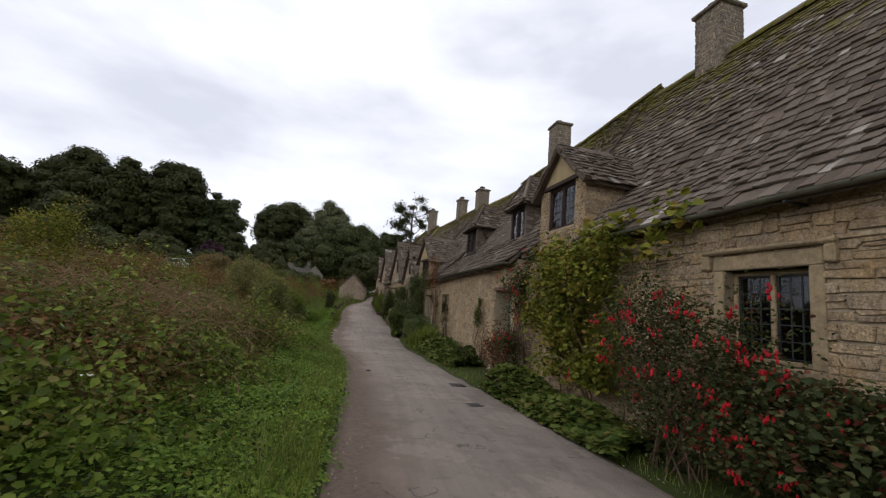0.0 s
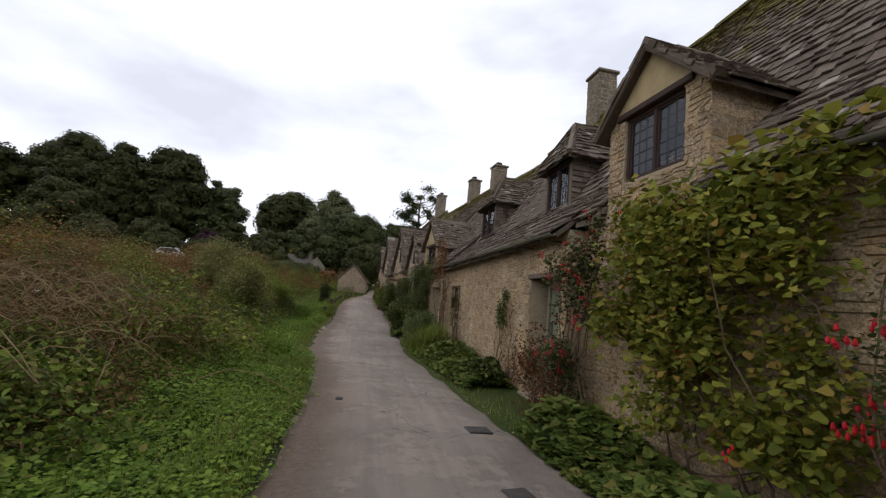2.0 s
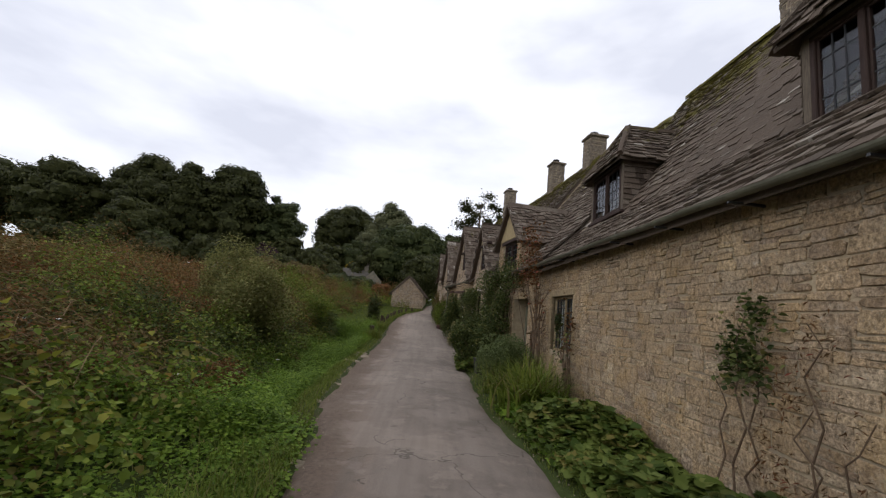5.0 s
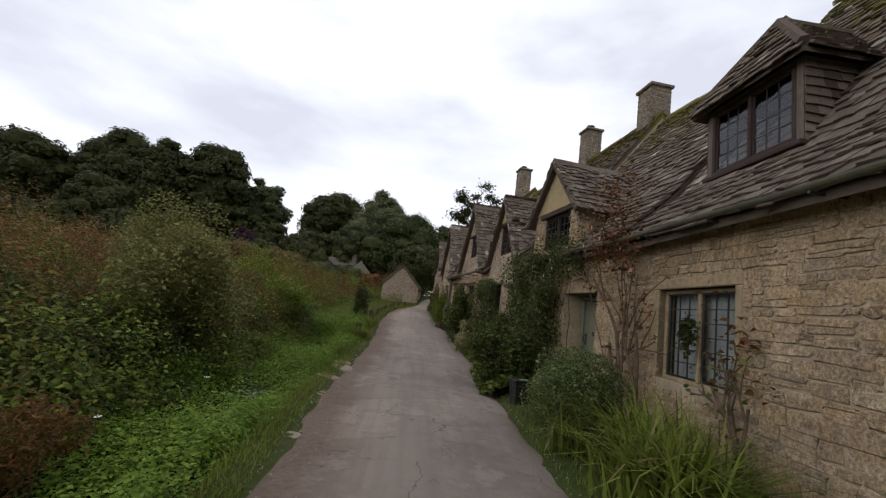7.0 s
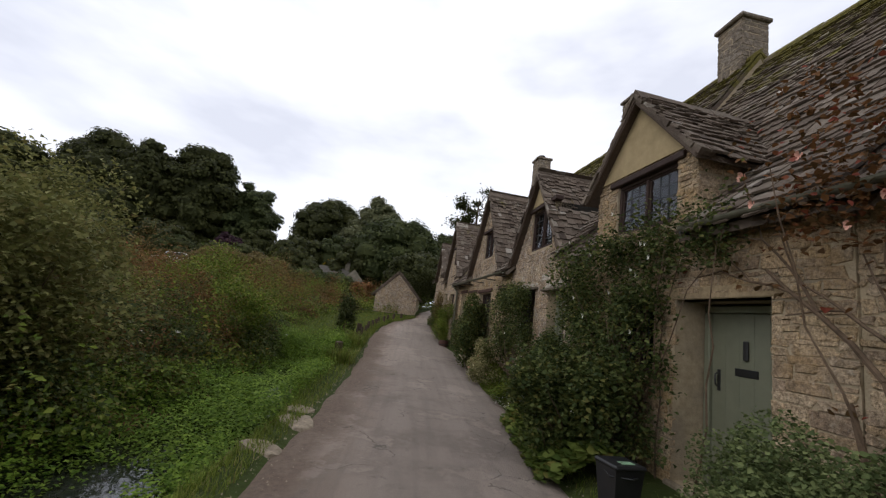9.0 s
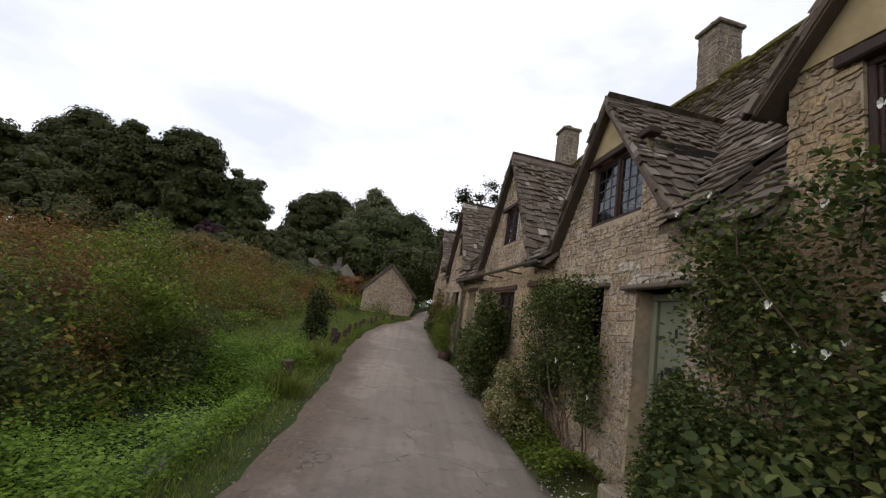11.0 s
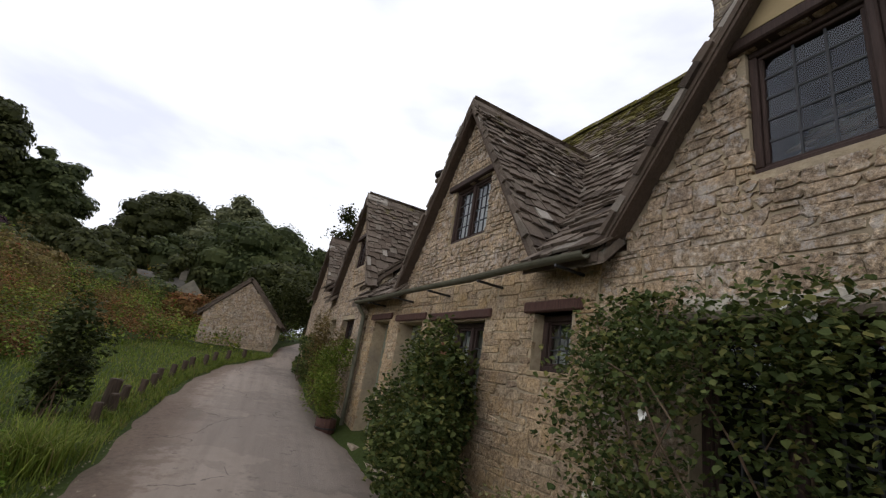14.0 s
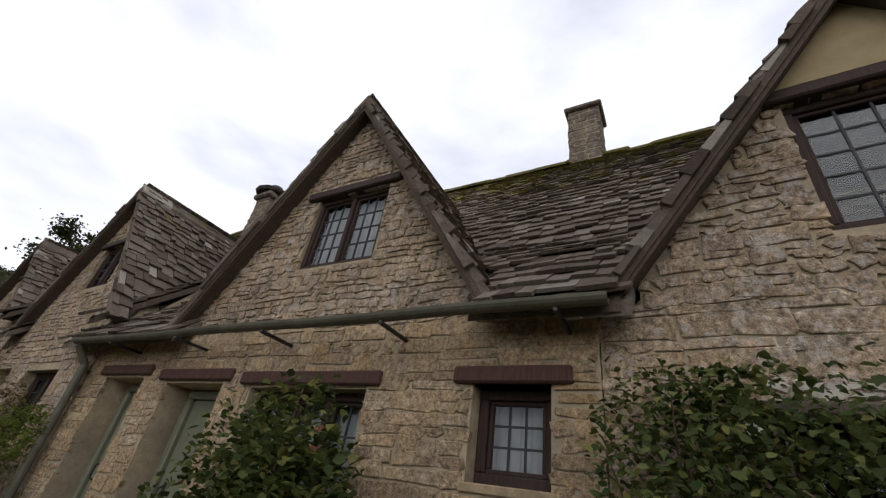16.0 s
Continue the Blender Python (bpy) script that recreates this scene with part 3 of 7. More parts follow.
def road_right(y):
    return np.interp(y, (-30, -4, 0.3, 2.8, 6.4, 9.6, 13, 17, 20, 22.5, 25, 27.5, 30, 34, 38, 60), (4.9, 4.5, 4.24, 4.0, 3.55, 3.25, 2.98, 3.12, 3.2, 3.3, 3.1, 2.72, 2.4, 2.25, 2.7, 11))


def smooth(a, b, x):
    t = np.clip((np.asarray(x, dtype=float) - a) / (b - a), 0, 1)
    return t * t * (3 - 2 * t)


def ground_z(x, y):
    x, y = np.asarray(x, dtype=float), np.asarray(y, dtype=float)
    zr, d = road_z(y), road_left(y) - x
    meadow = np.interp(d, (0, 0.3, 1, 2, 4, 6, 10, 20, 40, 80, 160, 400), (0.0, 0.02, 0.08, 0.22, 0.7, 1.0, 1.3, 1.75, 2.8, 5.5, 12, 25))
    ditch = np.interp(d - 0.3 * smooth(18.6, 20.6, y), (0, 0.25, 0.5, 0.9, 1.9, 2.4, 4, 6, 10, 20, 40, 80, 160, 400), (0.0, 0.0, -0.3, -0.45, -0.45, -0.1, 0.7, 1.0, 1.3, 1.75, 2.8, 5.5, 12, 25))
    lawn = np.interp(d, (0, 0.5, 3, 6, 10, 20, 40, 80, 160, 400), (0.0, 0.05, 0.3, 0.8, 1.2, 1.75, 2.8, 5.5, 12, 25))
    w = smooth(9.5, 12, y) * (1 - smooth(22.5, 25.5, y))
    v = smooth(23, 27, y)
    left = (meadow * (1 - w) + ditch * w) * (1 - v) + lawn * v + zr * np.maximum(0.35, np.exp(-np.maximum(d, 0) / 12))
    e = x - road_right(y)
    right = zr + np.interp(e, (0, 0.2, 1, 40, 400), (0.0, 0.06, 0.12, 3.0, 30))
    return np.where(d > 0, left, np.where(e > 0, right, zr - 0.04))


def grid_axis(*spans):
    out = []
    for a, b, step in spans:
        out += list(np.arange(a, b, step))
    return np.array(out + [spans[-1][1]])


gx = grid_axis((-400, -60, 34), (-60, -20, 4), (-20, -5, 0.8), (-5, 5, 0.16), (5, 20, 2.5), (20, 400, 38))
gy = grid_axis((-300, -20, 28), (-20, -6, 1.5), (-6, 40, 0.3), (40, 80, 3), (80, 520, 40))
X, Y = np.meshgrid(gx, gy)
Z = ground_z(X, Y)
verts = np.stack([X.ravel(), Y.ravel(), Z.ravel()], 1)
nx, ny = len(gx), len(gy)
i, j = np.meshgrid(np.arange(nx - 1), np.arange(ny - 1))
k0 = (j * nx + i).ravel()
ground = part("ground", array_mesh("ground", verts, np.stack([k0, k0 + 1, k0 + nx + 1, k0 + nx], 1)), GROUND, smooth=True)
tagged(ground, "dark weedy soil of the meadow and verges", "ground", kind="structure")


def strip(name, ys, left, right, lift, material, across=9, uv=True):
    """A sheet along the lane from left(y) to right(y), lift above it, with its edges turned down."""
    t = np.linspace(0, 1, across)
    rows, uvs = [], []
    for y in ys:
        a, b = float(left(y)), float(right(y))
        for s in t:
            crown = 0.05 * (1 - (2 * s - 1) ** 2)
            edge = 0.05 if s in (0.0, 1.0) else 0.0
            rows.append((a + (b - a) * s, y, float(road_z(y)) + lift + crown - edge))
            uvs.append((s, y))
    n, m = len(ys), across
    i, j = np.meshgrid(np.arange(m - 1), np.arange(n - 1))
    k = (j * m + i).ravel()
    f = np.stack([k, k + 1, k + m + 1, k + m], 1)
    me = array_mesh(name, np.array(rows), f)
    layer = me.uv_layers.new(name="UVMap")
    layer.data.foreach_set("uv", np.array(uvs, dtype=np.float32)[f.ravel()].ravel())
    return part(name, me, material, smooth=True)


def ragged(edge, amount, seed):
    return lambda y: float(edge(y)) + amount * noise.noise((y * 1.7, seed, 0.3)) + amount * 0.5 * noise.noise((y * 6, seed, 1.3))


road = strip("road", np.arange(-30, 58, 0.25), ragged(lambda y: road_left(y) - 0.03, 0.1, 2.0), ragged(lambda y: road_right(y) + 0.03, 0.08, 9.0), -0.015, ROAD, 13)
tagged(road, "narrow worn asphalt lane with dusty brown edges", "road", kind="structure")
wy = np.arange(9.5, 26.1, 0.5)
wz = -0.33 + 0.92 * road_z(wy)
wv = np.stack([np.stack([np.full_like(wy, -2.6), wy, wz], 1), np.stack([np.full_like(wy, 0.1), wy, wz], 1)], 1).reshape(-1, 3)
wk = np.arange(len(wy) - 1) * 2
water = part("water", array_mesh("water", wv, np.stack([wk, wk + 1, wk + 3, wk + 2], 1)), WATER)
tagged(water, "dark still water of a narrow stream beside the lane", "water", kind="structure")


# ---- cottages ----
PIECES = []  # stones and slates, linked last


def piece_split(items, limit):
    """The nearest items (by their order) become parts of their own, the rest one joined mesh."""
    return items[:limit], items[limit:]


def stone_mesh(u0, u1, z0, z1, o, r, relief=0.011):
    """A rough rubble stone, flush or a little proud of the wall: eight-sided, with a worn, rounded face."""
    w, h = u1 - u0, z1 - z0
    d = r.uniform(0.001, relief)
    cu, cz = min(w * 0.3, r.uniform(0.006, 0.03)), min(h * 0.38, r.uniform(0.005, 0.022))
    wob = 0.04 * noise.noise((u0 * 1.3, z0 * 1.1, o))
    j = lambda s: r.uniform(-s, s)
    ring = [(u0 + cu, z0), (u1 - cu, z0), (u1, z0 + cz), (u1, z1 - cz), (u1 - cu, z1), (u0 + cu, z1), (u0, z1 - cz), (u0, z0 + cz)]
    ring = [(a + j(0.018), b + j(0.014) + wob) for a, b in ring]
    mu, mz = (u0 + u1) / 2, (z0 + z1) / 2 + wob
    f_in = 1 - min(0.16, 0.008 / max(0.03, min(w, h)) * 1.6)
    v = [(a, o - 0.04, b) for a, b in ring]
    v += [(a, o - 0.001 + d * 0.3, b) for a, b in ring]
    v += [(mu + (a - mu) * (1 - 0.02 / max(w, 0.05)), o + d + j(0.002), mz + (b - mz) * f_in) for a, b in ring]
    f = [tuple(range(16, 24))]
    for k in (0, 8):
        f += [(k + i, k + (i + 1) % 8, k + 8 + (i + 1) % 8, k + 8 + i) for i in range(8)]
    return v, f


def joined(items):
    v, f = [], []
    for iv, jf in items:
        k = len(v)
        v += iv
        f += [tuple(k + i for i in q) for q in jf]
    me = bpy.data.meshes.new("joined")
    me.from_pydata(v, [], f)
    return me


def single(item):
    me = bpy.data.meshes.new("piece")
    me.from_pydata(item[0], [], item[1])
    return me


def masonry(parent, span, z0, top, holes, r, o=0.0, materials=None, limit=160, height=(0.06, 0.17), length=(0.1, 0.4), prefer=None, relief=0.011):
    """Stones laid in courses on a wall, round its openings. span(z) gives the ends at a height; top is the height reached."""
    mats = materials or (STONE, STONE_J)
    items, z = [], z0
    while z < top - 0.04:
        h = r.uniform(*height)
        u_a, u_b = span(min(z + h * 0.8, top))
        u = u_a - r.uniform(0, 0.15)
        while u < u_b:
            w = r.uniform(*length) * (1.25 if r.random() < 0.2 else 1)
            parts = [(max(u, u_a), min(u + w, u_b))]
            for h0, h1, k0, k1 in holes:
                if z + h > k0 + 0.02 and z < k1 - 0.02:
                    nxt = []
                    for a, b in parts:
                        if b <= h0 or a >= h1:
                            nxt.append((a, b))
                        else:
                            nxt += [(a, h0), (h1, b)]
                    parts = [(a, b) for a, b in nxt if b - a > 0.05]
            gap = r.uniform(0.001, 0.008)
            for a, b in parts:
                if b - a > 0.06:
                    if h > 0.09 and r.random() < 0.4:
                        m = z + h * r.uniform(0.4, 0.6)
                        pair = ((z, m), (m, z + h))
                    else:
                        pair = ((z, z + h),)
                    for q0, q1 in pair:
                        items.append(stone_mesh(a + gap, b - gap, q0 + gap * 0.8, min(q1, top) - gap * 0.8, o, r, relief))
            u += w
        z += h
    if prefer:
        items.sort(key=lambda it: prefer(it[0][0][0], it[0][0][2]))
    PIECES.append(("stone", parent, items, limit, mats))


def wall_core(u0, u1, z0, z1, holes, o0=-0.45, o1=-0.008):
    """A thick wall with its openings cut right through."""
    us = sorted({u0, u1, *[h[0] for h in holes], *[h[1] for h in holes]})
    zs = sorted({z0, z1, *[h[2] for h in holes], *[h[3] for h in holes]})
    us, zs = [u for u in us if u0 <= u <= u1], [z for z in zs if z0 <= z <= z1]
    m, seen = Mesh(), {}

    def solid(i, k):
        if not (0 <= i < len(us) - 1 and 0 <= k < len(zs) - 1):
            return False
        a, c = (us[i] + us[i + 1]) / 2, (zs[k] + zs[k + 1]) / 2
        return not any(h[0] < a < h[1] and h[2] < c < h[3] for h in holes)

    def vert(i, o, k):
        if (i, o, k) not in seen:
            seen[i, o, k] = len(m.v)
            m.v.append((us[i], (o0, o1)[o], zs[k]))
        return seen[i, o, k]
    for i in range(len(us) - 1):
        for k in range(len(zs) - 1):
            if solid(i, k):
                for o in (0, 1):
                    m.f.append(tuple(vert(i + p, o, k + q) for p, q in ((0, 0), (1, 0), (1, 1), (0, 1))))
                for p, q, ends in ((-1, 0, ((0, 0), (0, 1))), (1, 0, ((1, 0), (1, 1))), (0, -1, ((0, 0), (1, 0))), (0, 1, ((0, 1), (1, 1)))):
                    if not solid(i + p, k + q):
                        (a, b), (c, d) = ends
                        m.f.append((vert(i + a, 0, k + b), vert(i + c, 0, k + d), vert(i + c, 1, k + d), vert(i + a, 1, k + b)))
    return m


def slates(parent, origin, along, up, reach, span, r, skip=None, limit=150, big=0.23, small=0.12, sag=0.0, order=None, width=(0.09, 0.2)):
    """Stone slates in courses up a slope, large at the eaves and small at the ridge. span(s) gives a course's ends."""
    origin, along, up = Vector(origin), Vector(along).normalized(), Vector(up).normalized()
    nrm = along.cross(up)
    if nrm.z < 0:
        nrm = -nrm
    items, s = [], -0.06
    while s < reach - 0.04:
        t = max(0, s) / reach
        step = big + (small - big) * t
        a0, a1 = span(max(s, 0))
        a = a0 - r.uniform(0, 0.1)
        wig = r.uniform(0, 9)
        while a < a1:
            w = r.uniform(*width) * (1.15 - 0.4 * t)
            b0, b1 = max(a, a0), min(a + w, a1)
            if b1 - b0 > 0.05 and not (skip and skip((b0 + b1) / 2, s + step * 0.5)):
                th = r.uniform(0.014, 0.034)
                dip = r.uniform(-0.04, 0.035) - 0.012 * math.sin(a * 1.3 + wig)
                lift = r.uniform(0.0, 0.016)
                sg = lambda q: nrm * (-sag * math.sin(math.pi * max(0, min(1, (q - a0) / max(0.1, a1 - a0)))))
                p = []
                for q, e in ((b0 + 0.003, r.uniform(-0.02, 0.02)), (b1 - 0.003, r.uniform(-0.02, 0.02))):
                    lo = origin + along * q + up * (s + dip + e) + sg(q)
                    hi = origin + along * q + up * (s + step * 1.55) + sg(q)
                    p += [lo + nrm * (0.038 + lift), lo + nrm * (0.038 + th + lift), hi + nrm * 0.006, hi + nrm * (0.006 + th)]
                v = [tuple(x) for x in p]
                f = [(1, 5, 7, 3), (0, 1, 5, 4)[::-1], (0, 2, 3, 1), (4, 5, 7, 6), (0, 4, 6, 2)]
                items.append((v, f))
            a += w
        s += step
    if order:
        items.sort(key=lambda it: order(it[0][0]))
    PIECES.append(("slate", parent, items, limit, (TILE, TILE_J)))


def window(parent, u0, u1, z0, z1, o, lights=2, cols=3, rows=5, frame_mat=None, mull_mat=None, curtain=False, fw=0.06, room=True, open_light=False):
    """A casement with leaded lights in its opening; o is the face of its frame."""
    frame_mat, mull_mat = frame_mat or TIMBER, mull_mat or frame_mat or TIMBER
    m = Mesh()
    for a, b, c, d in ((u0, u1, z0, z0 + fw), (u0, u1, z1 - fw, z1), (u0, u0 + fw, z0 + fw, z1 - fw), (u1 - fw, u1, z0 + fw, z1 - fw)):
        m.soft_box(a, b, o - 0.1, o, c, d, 0.008)
    win = part("window", m, frame_mat, parent)
    span = (u1 - u0 - 2 * fw) / lights
    for k in range(1, lights):
        c = u0 + fw + span * k
        part("mullion", Mesh().soft_box(c - fw * 0.5, c + fw * 0.5, o - 0.1, o + 0.004, z0 + fw, z1 - fw, 0.01), mull_mat, win)
    for k in range(lights):
        a, b = u0 + fw + span * k + (fw * 0.5 if k else 0), u0 + fw + span * (k + 1) - (fw * 0.5 if k < lights - 1 else 0)
        c, d = z0 + fw, z1 - fw
        sash, sw = Mesh(), 0.025
        for q in ((a, b, c, c + sw), (a, b, d - sw, d), (a, a + sw, c + sw, d - sw), (b - sw, b, c + sw, d - sw)):
            sash.soft_box(q[0], q[1], o - 0.06, o - 0.025, q[2], q[3], 0.005)
        part("casement", sash, IRON if frame_mat is DRESSED else TIMBER, win)
        a, b, c, d = a + sw, b - sw, c + sw, d - sw
        cw, ch = (b - a) / cols, (d - c) / rows
        for i in range(1, cols):
            part("lead_bar", Mesh().box(a + cw * i - 0.006, a + cw * i + 0.006, o - 0.05, o - 0.036, c, d), LEAD, win)
        for i in range(1, rows):
            part("lead_bar", Mesh().box(a, b, o - 0.0495, o - 0.0365, c + ch * i - 0.006, c + ch * i + 0.006), LEAD, win)
        for i in range(cols):
            for j in range(rows):
                t = random.uniform(-0.0012, 0.0012), random.uniform(-0.0012, 0.0012)
                x0, x1, y0, y1 = a + cw * i + 0.004, a + cw * (i + 1) - 0.004, c + ch * j + 0.004, c + ch * (j + 1) - 0.004
                q = np.array([(x0, o - 0.043 + t[0], y0), (x0, o - 0.043 + t[0] - t[1], y1), (x1, o - 0.043 - t[0], y1), (x1, o - 0.043 - t[0] + t[1], y0)])
                g = part("pane", array_mesh("pane", q, np.array([(0, 1, 2, 3)])), GLASS, win)
                g.visible_shadow = False
    if curtain:
        cm = Mesh()
        n = 22
        for i in range(n):
            q = [u0 + (u1 - u0) * (i + e) / n for e in (0, 1)]
            w = [o - 0.14 + 0.018 * math.sin((i + e) * 1.9) for e in (0, 1)]
            cm.face((q[0], w[0], z0), (q[1], w[1], z0), (q[1], w[1], z1), (q[0], w[0], z1))
        part("curtain", cm, CURTAIN, win, "white net curtain", True)
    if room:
        # added shallow box, coloured near-black in place of the unlit room behind
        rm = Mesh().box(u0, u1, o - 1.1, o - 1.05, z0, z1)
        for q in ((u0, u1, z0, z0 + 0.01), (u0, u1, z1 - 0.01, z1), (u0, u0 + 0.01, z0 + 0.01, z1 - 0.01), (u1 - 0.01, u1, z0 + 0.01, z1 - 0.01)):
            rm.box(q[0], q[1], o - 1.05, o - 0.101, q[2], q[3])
        part("window_recess", rm, ROOM_SHADE, win)
    return win


def door(parent, u0, u1, z0, z1, o, letter=True, ring=False, boards=5, straps=False):
    """A ledged plank door in its frame."""
    m, fw = Mesh(), 0.075
    for a, b, c, d in ((u0, u1, z1 - fw, z1), (u0, u0 + fw, z0, z1 - fw), (u1 - fw, u1, z0, z1 - fw)):
        m.soft_box(a, b, o - 0.12, o, c, d, 0.012)
    dr = part("door", m, SAGE, parent, "sage green painted plank door")
    a, b = u0 + fw + 0.004, u1 - fw - 0.004
    w = (b - a) / boards
    for i in range(boards):
        part("board", Mesh().soft_box(a + w * i + 0.0006, a + w * (i + 1) - 0.0006, o - 0.09, o - 0.045, z0 + 0.02, z1 - fw - 0.006, 0.002), SAGE, dr)
    # near-black sheet stands in for the unlit inside behind the boards
    part("backing", Mesh().box(a - 0.01, b + 0.01, o - 0.13, o - 0.1, z0, z1 - fw), ROOM_SHADE, dr)
    mid, face = (a + b) / 2, o - 0.045
    if letter:
        part("letter_plate", Mesh().soft_box(mid - 0.13, mid + 0.13, face, face + 0.012, z0 + 1.16, z0 + 1.24, 0.004), PAINTBLACK, dr, "black letter plate")
        part("number_bar", Mesh().soft_box(mid - 0.02, mid + 0.02, face, face + 0.008, z1 - 0.45, z1 - 0.36, 0.003), PAINTBLACK, dr)
    side = b - 0.09
    handle = Mesh()
    handle.soft_box(side - 0.02, side + 0.02, face, face + 0.01, z0 + 0.98, z0 + 1.2, 0.004)
    handle.tube([(side, face + 0.01, z0 + 1.02), (side, face + 0.05, z0 + 1.04), (side, face + 0.055, z0 + 1.1), (side, face + 0.05, z0 + 1.15), (side, face + 0.01, z0 + 1.17)], 0.009)
    part("handle", handle, IRON, dr, "black iron door handle")
    if straps:
        for z in (z0 + 0.28, z1 - 0.42):
            part("strap_hinge", Mesh().soft_box(mid + 0.02, b, face, face + 0.008, z, z + 0.035, 0.003), IRON, dr, "black iron strap hinge")
    if ring:
        part("knocker", Mesh().soft_box(mid - 0.028, mid + 0.028, face, face + 0.03, z0 + 1.32, z0 + 1.52, 0.01), IRON, dr, "black iron knocker")
    part("step", Mesh().soft_box(u0 - 0.08, u1 + 0.08, o - 0.1, o + 0.42, z0 - 0.2, z0 - 0.005, 0.02), KERB, dr, "worn stone doorstep")
    return dr


def chimney(parent, u, o, z0, z1, wu, wo, r, pot=True, cap=False):
    """A stone stack with a string course and a low pot."""
    core = Mesh().box(u - wu / 2, u + wu / 2, o - wo / 2, o + wo / 2, z0, z1)
    ch = part("chimney", core, MORTAR, parent, "squared stone chimney stack")
    items, z = [], z0
    while z < z1 - 0.03:
        h = min(r.uniform(0.09, 0.17), z1 - z)
        for side in range(4):
            ln = wu if side % 2 == 0 else wo
            a = -ln / 2 - 0.01
            while a < ln / 2 - 0.02:
                w = r.uniform(0.16, 0.38)
                b = min(a + w, ln / 2 + 0.012)
                if ln / 2 - b < 0.08:
                    b = ln / 2 + 0.012
                v, f = stone_mesh(a + 0.006, b - 0.006, z + 0.006, z + h - 0.006, 0.0, r)
                off = wo / 2 if side % 2 == 0 else wu / 2
                q = []
                for x, y, zz in v:
                    y += off
                    q.append({0: (u + x, o + y, zz), 1: (u + y, o - x, zz), 2: (u - x, o - y, zz), 3: (u - y, o + x, zz)}[side])
                items.append((q, f))
                a = b
        z += h
    PIECES.append(("stone", ch, items, 40, (CHIMSTONE, CHIMSTONE_J)))
    e = 0.07
    part("string_course", Mesh().soft_box(u - wu / 2 - e, u + wu / 2 + e, o - wo / 2 - e, o + wo / 2 + e, z1 - 0.02, z1 + 0.08, 0.025), CHIMSTONE, ch)
    if cap:
        part("string_course", Mesh().soft_box(u - wu / 2 - e, u + wu / 2 + e, o - wo / 2 - e, o + wo / 2 + e, z0 + 0.35, z0 + 0.43, 0.025), CHIMSTONE, ch)
        part("cowl", Mesh().lathe([(0.3, 0), (0.33, 0.05), (0.12, 0.2), (0.1, 0.24)], (u, o, z1 + 0.1), 12), POT, ch, "dark cowl on the chimney")
    elif pot:
        part("pot", Mesh().lathe([(0.14, 0), (0.15, 0.04), (0.125, 0.07), (0.12, 0.16), (0.15, 0.18), (0.15, 0.22), (0.11, 0.22)], (u + wu * 0.15, o, z1 + 0.075), 14), POT, ch, "squat dark chimney pot")
    return ch


def gutter(parent, u0, u1, z, o, end=False, z_end=None):
    """A half-round iron gutter on brackets."""
    m, n = Mesh(), 8
    z_end = z if z_end is None else z_end
    segs = max(2, int((u1 - u0) / 0.7))
    out, inn = 0.05, 0.04
    rows = []
    for i in range(segs + 1):
        t = i / segs
        u, zz = u0 + (u1 - u0) * t, z + (z_end - z) * t + 0.008 * math.sin(i * 2.1)
        ring = [(u, o + out * math.cos(math.pi * k / n), zz - out * math.sin(math.pi * k / n)) for k in range(n + 1)]
        ring += [(u, o + inn * math.cos(math.pi * k / n), zz - inn * math.sin(math.pi * k / n)) for k in range(n, -1, -1)]
        rows.append(ring)
    k = len(rows[0])
    for row in rows:
        m.v += row
    for i in range(segs):
        for q in range(k):
            m.f.append((i * k + q, i * k + (q + 1) % k, (i + 1) * k + (q + 1) % k, (i + 1) * k + q))
    m.f += [tuple(range(k)), tuple(range(segs * k, segs * k + k))]
    g = part("gutter", m, GUTTER, parent, "green-grey half-round iron gutter")
    for i in range(int((u1 - u0) / 1.1) + 1):
        u = u0 + 0.25 + 1.1 * i
        if u < u1:
            part("bracket", Mesh().soft_box(u - 0.012, u + 0.012, 0.0, o + 0.06, z + (z_end - z) * (u - u0) / (u1 - u0) - 0.095, z + (z_end - z) * (u - u0) / (u1 - u0) - 0.07, 0.004), IRON, g)
    return g


